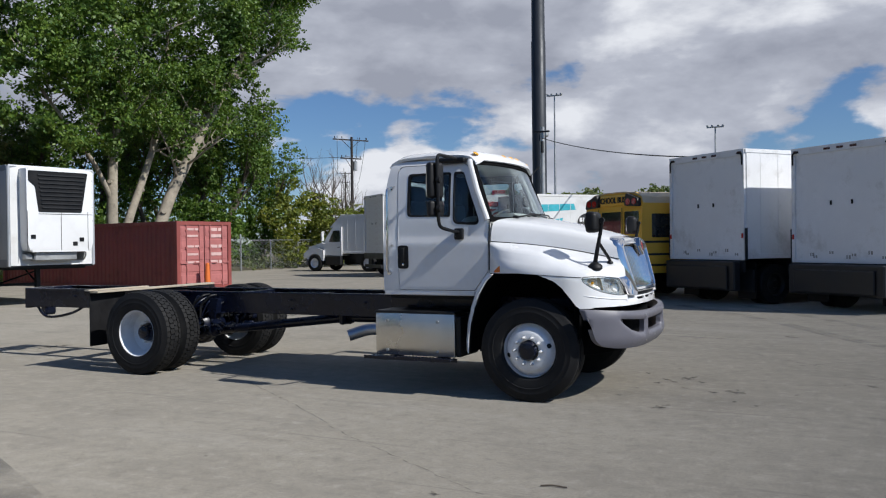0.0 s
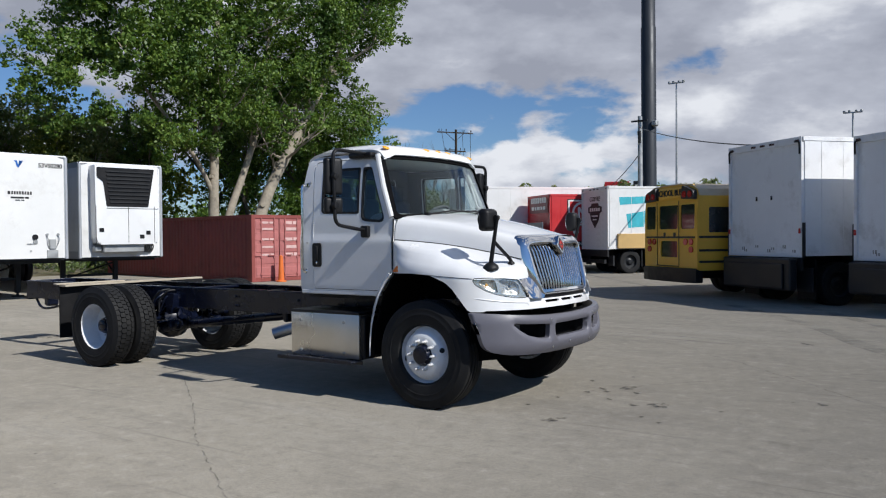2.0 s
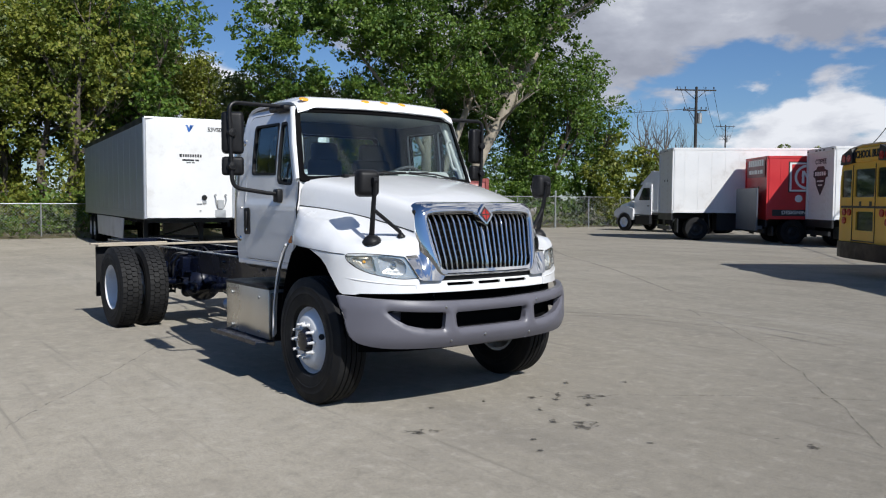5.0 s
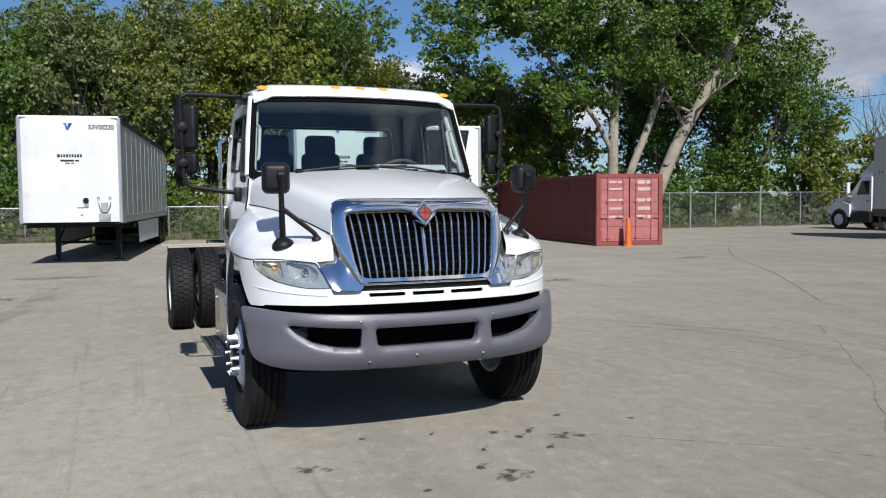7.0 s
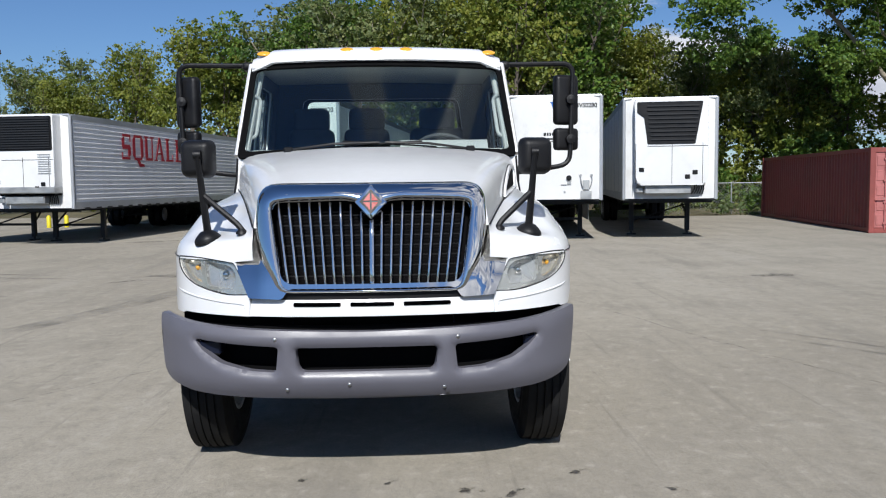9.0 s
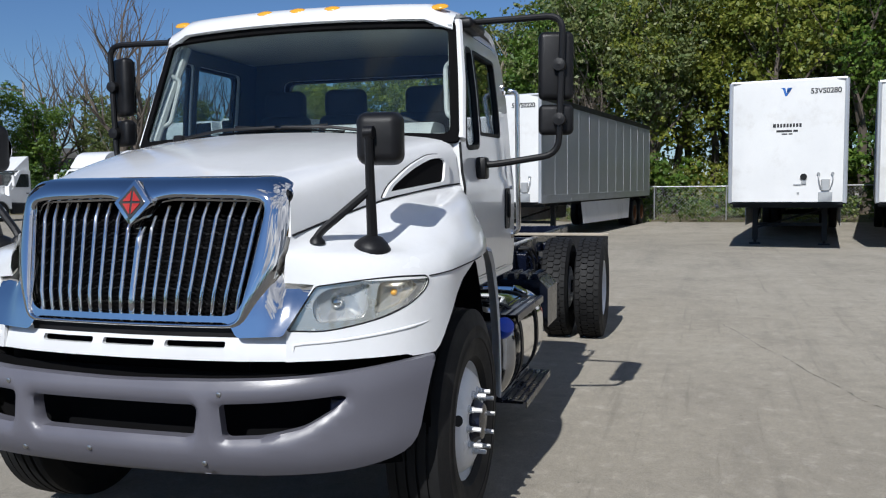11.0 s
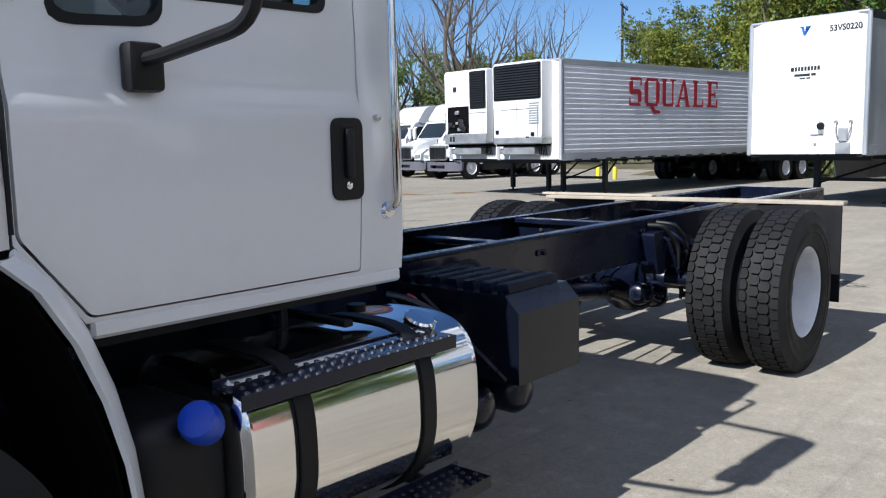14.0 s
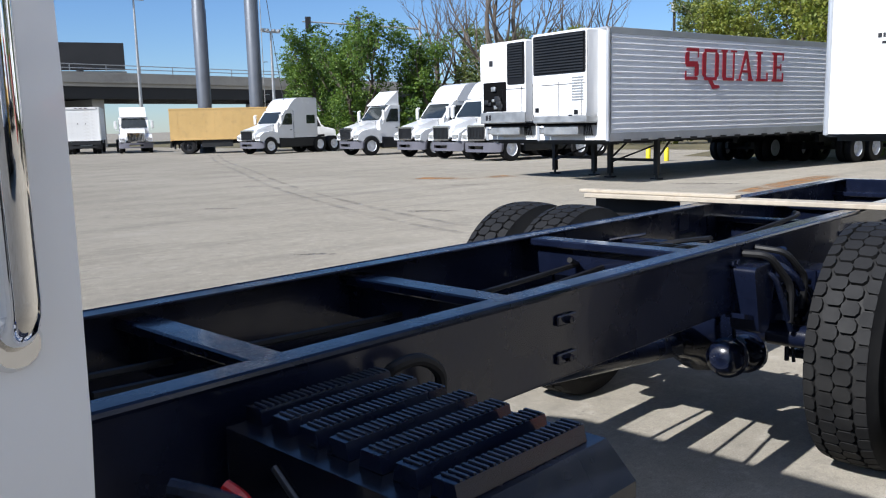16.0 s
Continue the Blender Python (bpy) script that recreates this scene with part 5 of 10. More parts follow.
def wheel_set():
    bm = nb()
    lathe(bm, tyre_profile(0.285, R, True), 72)
    f = part("front_tyre", bm, RUBBER, None, smooth=30)
    bm = nb()
    lathe(bm, tyre_profile(0.285, R, False), 72)
    r = part("rear_tyre", bm, RUBBER, None, smooth=30)
    t = part("tread", tread_block_mesh(0.285), RUBBER, None, smooth=0)
    # Disc that bulges outwards (front) with ten hand holes
    bm = nb()
    lathe(bm, [(0.108, 0.317), (0.116, 0.310), (0.104, 0.297), (0.055, 0.286), (0.025, 0.278)], 56)
    disc_prof = [(0.025, 0.278), (0.055, 0.265), (0.098, 0.243), (0.126, 0.220), (0.139, 0.193), (0.143, 0.168), (0.143, 0.115), (0.125, 0.11)]
    lathe(bm, disc_prof, 56)
    lathe(bm, [(0.025, 0.278), (-0.12, 0.28), (-0.125, 0.315)], 56)
    fr = part("front_rim", bm, RIM_WHITE, None)
    bm = nb()
    lathe(bm, [(0.118, 0.305), (0.124, 0.298), (0.112, 0.286), (0.06, 0.276), (-0.02, 0.270), (-0.085, 0.255), (-0.115, 0.22), (-0.13, 0.18), (-0.135, 0.11), (-0.13, 0.10)], 56)
    rr = part("rear_rim", bm, RIM_WHITE, None)
    bm = nb()
    lathe(bm, [(0.0, 0.015), (0.0, 0.021), (0.008, 0.021), (0.010, 0.016), (0.024, 0.0155), (0.028, 0.012), (0.066, 0.011), (0.068, 0.001)], 8)
    nut = part("lug_nut", bm, NUT_WHITE, None, smooth=20)
    bm = nb()
    cyl(bm, (0, 0, 0), (0, 0.004, 0), 0.026, seg=16)
    hole = part("rim_hole", bm, SEAL, None, smooth=0)
    bm = nb()
    lathe(bm, [(0.10, 0.108), (0.152, 0.104), (0.168, 0.09), (0.185, 0.084), (0.19, 0.05), (0.192, 0.001)], 28)
    hub = part("front_hub", bm, BLACK_PAINT, None)
    bm = nb()
    lathe(bm, [(-0.14, 0.125), (-0.06, 0.115), (-0.03, 0.10), (-0.03, 0.085), (0.01, 0.08), (0.02, 0.06), (0.022, 0.001)], 28)
    rhub = part("rear_hub", bm, BLACK_PAINT, None)
    out = {k: o.data for k, o in (("f", f), ("r", r), ("t", t), ("fr", fr), ("rr", rr), ("nut", nut), ("hole", hole), ("hub", hub), ("rhub", rhub))}
    for o in (f, r, t, fr, rr, nut, hole, hub, rhub):
        bpy.data.objects.remove(o)
    return out


WH = wheel_set()
for s in (-1, 1):
    flip = Matrix.Diagonal((1, s, 1, 1))
    w = shared_part("front_wheel", WH["f"], TRUCK, Matrix.Translation((0.028, s * 1.045, AXLE_Z)) @ flip, "front wheel with ribbed tyre and white steel rim")
    rim = shared_part("rim", WH["fr"], w, Matrix.Identity(4), "white steel rim")
    shared_part("hub", WH["hub"], w, Matrix.Identity(4), "black hub")
    for i in range(10):
        a = 2 * math.pi * i / 10
        shared_part("lug_nut", WH["nut"], w, Matrix.Translation((0.1425 * math.cos(a), 0.143, 0.1425 * math.sin(a))))
    for i in (0, 5):
        a = 2 * math.pi * (i + 0.4) / 10
        shared_part("rim_hole", WH["hole"], w, Matrix.Translation((0.228 * math.cos(a), 0.119, 0.228 * math.sin(a))) @ Matrix.Rotation(radians(-40), 4, Vector((-math.sin(a), 0, math.cos(a)))))
    for k, yy in ((0, 1.16), (1, 0.805)):
        o = flip if k == 0 else Matrix.Diagonal((1, -s, 1, 1))
        w = shared_part("rear_wheel", WH["r"], TRUCK, Matrix.Translation((AXLE_X, s * yy, AXLE_Z)) @ o, "rear wheel with blocky drive tyre and deep white rim")
        shared_part("tread", WH["t"], w, Matrix.Rotation(0.3 * k, 4, "Y"))
        shared_part("rim", WH["rr"], w, Matrix.Identity(4), "deep-dished white steel rim")
        if k == 0:
            shared_part("hub", WH["rhub"], w, Matrix.Identity(4), "black axle hub")
            for i in range(10):
                a = 2 * math.pi * i / 10
                shared_part("lug_nut", WH["nut"], w, Matrix.Translation((0.1425 * math.cos(a), -0.133, 0.1425 * math.sin(a))))


# ---- chassis ----
ZT, ZB = 1.043, 0.772
for s in (-1, 1):
    bm = nb()
    box(bm, -8.45, 0.85, s * 0.452 - 0.004, s * 0.452 + 0.004, ZB, ZT)
    for z in (ZT, ZB):
        box(bm, -8.45, 0.85, min(s * 0.37, s * 0.456), max(s * 0.37, s * 0.456), z - 0.005, z + 0.005, 0.003)
    tube(bm, [(-8.45, s * 0.45, ZT - 0.004), (0.85, s * 0.45, ZT - 0.004)], 0.012, 8)
    RAIL = part("frame_rail", bm, BLACK_PAINT, TRUCK, "black steel frame rail")
    for x in (-3.46, -4.9, -6.6, -7.4, -2.35):
        for z in ((0.955, 0.835) if x == -3.46 else (0.94,)):
            bm = nb()
            lathe(bm, [(0.0, 0.02), (0.008, 0.02), (0.01, 0.013), (0.028, 0.012), (0.03, 0.001)], 6)
            if x == -3.46:
                box(bm, -0.05, 0.05, 0.0, 0.012, -0.016, 0.016, 0.004)
            part("bolt", bm, BLACK_PAINT, RAIL, smooth=0, m=Matrix.Translation((x, s * 0.456, z)) @ Matrix.Diagonal((1, s, 1, 1)))
for x, z in ((-0.4, 0.9), (-1.9, 0.965), (-2.50, 0.985), (-3.36, 0.985), (-4.40, 1.01), (-5.15, 0.92), (-6.35, 0.92), (-7.3, 0.92), (-8.4, 0.92)):
    bm = nb()
    box(bm, x - 0.05, x + 0.05, -0.452, 0.452, z - 0.004, z + 0.03, 0.006)
    box(bm, x - 0.006, x + 0.006, -0.452, 0.452, z - 0.13, z)
    part("crossmember", bm, BLACK_PAINT, TRUCK, "black frame crossmember")
bm = nb()
cyl(bm, (-0.9, 0, 0.72), (-2.9, 0, 0.70), 0.055, seg=16)
cyl(bm, (-2.95, 0, 0.70), (-5.05, 0, 0.47), 0.062, seg=16)
cyl(bm, (-2.86, 0, 0.70), (-3.0, 0, 0.70), 0.085, seg=14)
box(bm, -2.95, -2.87, -0.15, 0.15, 0.62, 0.82, 0.02)
part("drive_shaft", bm, BLACK_PAINT, TRUCK)
bm = nb()
tube(bm, curve_pts([(AXLE_X, -0.95, R), (AXLE_X, -0.5, R), (AXLE_X, -0.25, R), (AXLE_X, 0, R), (AXLE_X, 0.25, R), (AXLE_X, 0.5, R), (AXLE_X, 0.95, R)], 3), 0.09, 14, [0.07] * 5 + [0.1, 0.13, 0.19, 0.23, 0.23, 0.19, 0.13, 0.1] + [0.07] * 6)
AXLE = part("rear_axle", bm, BLACK_PAINT, TRUCK)
bm = nb()
lathe(bm, [(-4.98, 0.001), (-4.98, 0.07), (-5.03, 0.10), (-5.13, 0.13), (-5.23, 0.21), (-5.37, 0.24), (-5.52, 0.2), (-5.62, 0.001)], 20, "x")
part("differential", bm, BLACK_PAINT, AXLE, m=Matrix.Translation((0, 0, R - 0.045)))
for s in (-1, 1):
    bm = nb()
    for k in range(5):
        L = 0.78 - 0.13 * k
        pts = [(AXLE_X + L * t, s * 0.5, 0.66 + 0.028 * k + 0.12 * (L * t / 0.78) ** 2 - 0.02) for t in (-1, -0.6, -0.3, 0, 0.3, 0.6, 1)]
        for i in range(len(pts) - 1):
            (x0, y0, z0), (x1, _, z1) = pts[i], pts[i + 1]
            V = [bm.verts.new(p) for p in ((x0, y0 - 0.04, z0), (x1, y0 - 0.04, z1), (x1, y0 + 0.04, z1), (x0, y0 + 0.04, z0), (x0, y0 - 0.04, z0 + 0.02), (x1, y0 - 0.04, z1 + 0.02), (x1, y0 + 0.04, z1 + 0.02), (x0, y0 + 0.04, z0 + 0.02))]
            for q in ((0, 1, 2, 3), (4, 5, 6, 7), (0, 1, 5, 4), (3, 2, 6, 7), (1, 2, 6, 5), (0, 3, 7, 4)):
                bm.faces.new([V[i2] for i2 in q])
    sp = part("leaf_spring", bm, BLACK_PAINT, TRUCK)
    bm = nb()
    for dx in (-0.09, 0.09):
        for dy in (-0.055, 0.055):
            cyl(bm, (AXLE_X + dx, s * 0.5 + dy, 0.42), (AXLE_X + dx, s * 0.5 + dy, 0.86), 0.012, seg=8)
    box(bm, -5.54, -5.30, s * 0.5 - 0.08, s * 0.5 + 0.08, 0.80, 0.85, 0.01)
    box(bm, -5.54, -5.30, s * 0.5 - 0.08, s * 0.5 + 0.08, 0.42, 0.46, 0.01)
    part("spring_clamp", bm, BLACK_PAINT, sp)
    for x, ln in ((-4.7, 0.28), (-6.3, 0.28)):
        bm = nb()
        prism(bm, round_poly([(x - 0.11, 0.96), (x + 0.11, 0.96), (x + 0.045, 0.68), (x - 0.045, 0.68)], 0.03), s * 0.44, s * 0.56)
        part("spring_hanger", bm, BLACK_PAINT, sp)
    bm = nb()
    cyl(bm, (-5.2, s * 0.62, 0.42), (-4.95, s * 0.5, 0.98), 0.032, seg=12)
    cyl(bm, (-5.13, s * 0.59, 0.58), (-4.95, s * 0.5, 0.98), 0.042, seg=12)
    part("shock_absorber", bm, BLACK_PAINT, TRUCK)
    bm = nb()
    lathe(bm, [(-0.1, 0.001), (-0.1, 0.07), (-0.06, 0.085), (-0.01, 0.088), (0.0, 0.098), (0.012, 0.088), (0.07, 0.085), (0.12, 0.06), (0.12, 0.001)], 20, "x")
    part("brake_chamber", bm, BLACK_PAINT, TRUCK, m=Matrix.Translation((-5.12, s * 0.30, 0.46)) @ Matrix.Rotation(radians(-20), 4, "Y"))
    bm = nb()
    lathe(bm, [(0.0, 0.11), (0.1, 0.13), (0.16, 0.135), (0.22, 0.12), (0.28, 0.10), (0.28, 0.001)], 20, "z")
    part("air_bag", bm, SEAL, TRUCK, m=Matrix.Translation((-5.95, s * 0.5, 0.60)))
    # Steel brackets and pipes that catch the light beside the axle
    bm = nb()
    tube(bm, rounded([(-4.86, s * 0.46, 0.98), (-4.9, s * 0.60, 0.90), (-5.05, s * 0.62, 0.74), (-5.02, s * 0.55, 0.55)], 0.05), 0.014, 8)
    tube(bm, rounded([(-4.7, s * 0.46, 0.94), (-4.74, s * 0.58, 0.92), (-4.88, s * 0.60, 0.66)], 0.05), 0.012, 8)
    part("bracket", bm, BLACK_PAINT, TRUCK)
    bm = nb()
    box(bm, -5.02, -4.84, s * 0.5 - 0.04, s * 0.5 + 0.1, 0.70, 0.80, 0.02, 2)
    cyl(bm, (-4.95, s * 0.48, 0.62), (-4.95, s * 0.66, 0.62), 0.05, seg=14)
    part("valve", bm, BLACK_PAINT, TRUCK)
for k in range(4):
    bm = nb()
    y = 0.32 - 0.17 * k
    tube(bm, curve_pts([(-2.2, y, 0.93), (-3.4, y + 0.02, 0.9), (-4.3, y * 0.8, 0.93), (-4.9, y * 0.6, 0.97), (-5.3, y * 0.5, 0.85), (-5.55, y * 0.3, 0.7)], 6), 0.011, 6)
    part("air_hose", bm, SEAL, TRUCK)
bm = nb()
tube(bm, curve_pts([(-4.2, -0.05, 0.99), (-4.5, -0.2, 0.92), (-4.85, -0.28, 0.90), (-5.1, -0.1, 0.95), (-5.05, 0.15, 1.0)], 6), 0.012, 6)
tube(bm, curve_pts([(AXLE_X, 0.1, 0.95), (-5.9, 0.2, 1.02), (-6.3, 0.05, 1.0)], 6), 0.012, 6)
part("loose_hose", bm, SEAL, TRUCK)
bm = nb()
cyl(bm, (0, -1.0, R), (0, 1.0, R), 0.06, seg=12)
box(bm, -0.1, 0.1, -0.85, 0.85, R - 0.1, R - 0.02, 0.02)
part("front_axle", bm, BLACK_PAINT, TRUCK)
# Engine block, coloured near-black for the shade under the hood
bm = nb()
box(bm, -0.45, 0.72, -0.34, 0.34, 0.55, 1.25, 0.08, 2)
box(bm, 0.2, 0.7, -0.40, 0.40, 0.56, 0.66, 0.04)
part("engine", bm, VOID, TRUCK)
bm = nb()
box(bm, -1.8, -0.4, -0.3, 0.3, 0.6, 1.05, 0.08, 2)
part("gearbox", bm, BLACK_PAINT, TRUCK)
bm = nb()
box(bm, -1.75, -0.66, -0.9, 0.9, 1.04, 1.10)
part("cab_underside", bm, SEAL, TRUCK)

# Mud flaps on a pine board
bm = nb()
box(bm, -0.07, 0.07, -1.255, 1.255, 1.050, 1.078, 0.004)
part("pine_board", bm, WOOD, TRUCK, "rough pine board laid across the frame", m=pose(-6.20, 0, 0, 0, 0, 3.5))
bm = nb()
box(bm, -6.24, -6.16, -1.2, -0.1, 1.079, 1.100, 0.004)
part("pine_board", bm, WOOD, TRUCK, "short pine board on the first board", m=pose(0.02, -0.05, 0, 0, 0, 0.8))
for s in (-1, 1):
    bm = nb()
    box(bm, -6.215, -6.195, s * 0.94 - 0.31, s * 0.94 + 0.31, 0.33, 1.048, 0.004)
    part("mud_flap", bm, SEAL, TRUCK, "black rubber mud flap")
bm = nb()
box(bm, -8.5, -8.42, -0.45, 0.45, 0.74, 1.05, 0.01)
box(bm, -8.6, -8.45, -0.1, 0.1, 0.6, 0.8, 0.03)
tube(bm, curve_pts([(-8.3, -0.4, 0.8), (-8.0, -0.46, 0.62), (-7.5, -0.44, 0.68), (-7.2, -0.42, 0.82)], 5), 0.02, 7)
part("rear_crossmember", bm, BLACK_PAINT, TRUCK)

# ---- left side: tank, steps, battery box ----
SIDE_FROM = set(TRUCK.children)
TC, TR = (0.83, 0.635), 0.305
bm = nb()
lathe(bm, [(-0.985, 0.001), (-0.975, 0.18), (-0.975, TR - 0.03), (-0.985, TR - 0.006), (-1.0, TR + 0.004), (-1.015, TR), (-1.97, TR), (-1.985, TR + 0.004), (-2.0, TR - 0.006), (-2.01, TR - 0.03), (-2.01, 0.18), (-2.0, 0.001)], 64, "x")


def squared(bm):
    """Flattens the upper half of a round tank section."""
    for v in bm.verts:
        r = math.hypot(v.co.y, v.co.z)
        if v.co.z > 0 and r > 0.01:
            c, z = abs(v.co.y) / r, v.co.z / r
            k = (c ** 2 + z ** 2) ** 0.5 / (c ** 3.4 + z ** 3.4) ** (1 / 3.4)
            v.co.y, v.co.z = v.co.y * k, v.co.z * k
    return bm


squared(bm)
TANK = part("fuel_tank", bm, POLISHED, TRUCK, "polished round aluminium fuel tank", 40, m=Matrix.Translation((0, *TC)))
for x in (-1.19, -1.72):
    bm = nb()
    lathe(bm, [(x - 0.03, TR + 0.002), (x - 0.03, TR + 0.012), (x + 0.03, TR + 0.012), (x + 0.03, TR + 0.002)], 48, "x", closed=True)
    squared(bm)
    part("tank_strap", bm, SEAL, TANK, "black tank strap")
    bm = nb()
    box(bm, x - 0.04, x + 0.04, -0.42, -0.30, -0.36, 0.22, 0.01)
    part("tank_bracket", bm, BLACK_PAINT, TANK)
bm = nb()
lathe(bm, [(0.0, 0.052), (0.03, 0.052), (0.034, 0.06), (0.07, 0.06), (0.078, 0.05), (0.08, 0.001)], 20, "z")
part("filler_cap", bm, POLISHED, TANK, "ribbed metal filler cap", m=Matrix.Translation((-1.83, 0.155, TR - 0.045)) @ Matrix.Rotation(radians(-24), 4, "X") @ Matrix.Diagonal((1, 1, 0.8, 1)))
# Worn round sticker beside the filler cap, of plain shapes
bm = nb()
prism(bm, [(-1.85 + 0.085 * math.cos(k * 0.2618), -0.095 + 0.085 * math.sin(k * 0.2618)) for k in range(24)], TR + 0.001, TR + 0.002, "z")
STICK = part("sticker", bm, STICKER_RED, TANK, "worn red and yellow round sticker", smooth=0)
bm = nb()
lathe(bm, [(TR + 0.002, 0.05), (TR + 0.002, 0.066), (TR + 0.0026, 0.066), (TR + 0.0026, 0.05)], 24, "z", closed=True)
bmesh.ops.translate(bm, verts=bm.verts, vec=(-1.85, -0.095, 0))
part("sticker_ring", bm, STICKER_YELLOW, STICK, smooth=0)
bm = nb()
for k in range(3):
    box(bm, -1.885 + k * 0.026, -1.867 + k * 0.026, -0.135, -0.06, TR + 0.002, TR + 0.0027)
part("sticker_bars", bm, INK_WHITE, STICK, smooth=0)
bm = nb()
box(bm, -1.58, -1.54, -0.3, 0.1, TR + 0.012, TR + 0.035, 0.004)
cyl(bm, (-1.45, -0.12, TR), (-1.45, -0.12, TR + 0.09), 0.02, seg=10)
cyl(bm, (-1.8, -0.12, TR), (-1.8, -0.12, TR + 0.03), 0.035, seg=12)
part("tank_fitting", bm, SEAL, TANK)


def tread_plate(name, x0, x1, y0, y1, z, parent, label):
    bm = nb()
    box(bm, x0, x1, y0, y1, z - 0.004, z, 0.001)
    box(bm, x0, x1, y1 - 0.004, y1, z - 0.045, z, 0.002)
    box(bm, x0, x1, y0, y0 + 0.004, z - 0.02, z + 0.02, 0.002)
    p = part(name, bm, BLACK_PAINT, parent, label)
    n = int((x1 - x0) / 0.042)
    m_ = max(2, int((y1 - y0) / 0.036))
    bm = nb()
    lathe(bm, [(0.0, 0.0105), (0.0045, 0.009), (0.006, 0.005), (0.0015, 0.004), (0.0015, 0.001)], 8, "z")
    first = part("tread_button", bm, STEPBTN, p)
    for i in range(n):
        for j in range(m_):
            o = first if i == j == 0 else new("tread_button", first.data)
            o.parent = p
            o.matrix_basis = Matrix.Translation((x0 + 0.025 + i * 0.042 + 0.021 * (j % 2), y0 + 0.02 + j * (y1 - y0 - 0.03) / max(m_ - 1, 1), z))
    return p


tread_plate("tank_step", -1.84, -0.95, 1.03, 1.165, 0.905, TRUCK, "black punched upper tank step")
tread_plate("lower_step", -1.99, -1.08, 1.03, 1.19, 0.355, TRUCK, "black punched lower step")
bm = nb()
for x in (-1.2, -1.85):
    box(bm, x - 0.02, x + 0.02, 0.55, 1.15, 0.31, 0.345, 0.004)
    box(bm, x - 0.02, x + 0.02, 0.55, 0.59, 0.31, 0.8, 0.004)
part("step_hanger", bm, BLACK_PAINT, TRUCK)
bm = nb()
box(bm, -0.985, -0.70, 0.62, 1.06, 0.42, 0.86, 0.06, 3)
part("fluid_tank", bm, BLACK_PLASTIC, TRUCK, "black plastic fluid tank beside the fuel tank")
bm = nb()
lathe(bm, [(0.0, 0.05), (0.03, 0.056), (0.06, 0.058), (0.085, 0.05), (0.095, 0.03), (0.096, 0.001)], 16, "x")
part("blue_cap", bm, BLUE_CAP, TRUCK, "bright blue filler cap", m=Matrix.Translation((-0.90, 1.075, 0.815)) @ Matrix.Rotation(radians(35), 4, "Z") @ Matrix.Rotation(radians(-35), 4, "Y"))
# Battery box with a ridged tread lid
bm = nb()
prism(bm, [(0.45, 0.615), (1.12, 0.615), (1.12, 0.90), (1.055, 0.966), (0.45, 0.966)], -2.675, -2.235, "x")
BATT = part("battery_box", bm, BLACK_BOX, TRUCK, "satin black battery box with a ridged tread lid", 20)
for i in range(7):
    y = 0.478 + i * 0.0885
    bm = nb()
    prism(bm, [(y - 0.031, 0.967), (y + 0.031, 0.967), (y + 0.023, 0.999), (y - 0.023, 0.999)], -2.635, -2.285, "x")
    rg = part("tread_ridge", bm, BLACK_PAINT, BATT, smooth=0)
    bm = nb()
    for k in range(21):
        x = -2.63 + k * 0.0162
        box(bm, x, x + 0.006, y - 0.021, y + 0.021, 0.9985, 1.0025)
    tagged(part("grip_teeth", bm, STEPBTN, rg, smooth=0), kind="stuff")
bm = nb()
lathe(bm, [(0.95, 0.001), (0.945, 0.05), (0.93, 0.08), (0.90, 0.1), (0.45, 0.1), (0.42, 0.08), (0.40, 0.001)], 28)
RES = part("air_reservoir", bm, BLACK_PAINT, TRUCK, "black air reservoir under the battery box", m=Matrix.Translation((-2.29, 0, 0.475)))
res2 = new("air_reservoir", RES.data)
res2.parent, res2.matrix_basis = TRUCK, Matrix.Translation((-2.56, 0, 0.485))
tagged(res2, "black air reservoir under the battery box")
for x in (-2.29, -2.56):
    bm = nb()
    box(bm, x - 0.02, x + 0.02, 0.55, 0.85, 0.57, 0.63)
    part("reservoir_strap", bm, BLACK_PAINT, TRUCK)
bm = nb()
cyl(bm, (-2.18, 0.98, 0.62), (-2.1, 0.6, 0.92), 0.012, seg=8)
tube(bm, curve_pts([(-2.05, 0.62, 0.96), (-2.12, 0.7, 0.93), (-2.2, 0.78, 0.86)], 4), 0.016, 8)
part("support_rod", bm, BLACK_PAINT, TRUCK)
bm = nb()
tube(bm, curve_pts([(-2.13, 0.66, 0.945), (-2.145, 0.69, 0.925), (-2.155, 0.70, 0.895)], 4), 0.014, 8)
part("red_cable", bm, RED_LENS, TRUCK, "red battery cable")
bm = nb()
tube(bm, curve_pts([(-2.71, 0.436, 0.955), (-2.72, 0.46, 0.985), (-2.79, 0.475, 0.99), (-2.86, 0.47, 0.94), (-2.87, 0.455, 0.86), (-2.84, 0.44, 0.80)], 6), 0.016, 10)
part("cable_loop", bm, SEAL, TRUCK)

# The tank group hangs slightly further out and forward than its own drawing; the battery box further out.
for ob in TRUCK.children:
    if ob not in SIDE_FROM:
        ob.matrix_basis = Matrix.Translation((-0.008, 0.053, 0) if ob == BATT else (0.015, 0.045, 0)) @ ob.matrix_basis

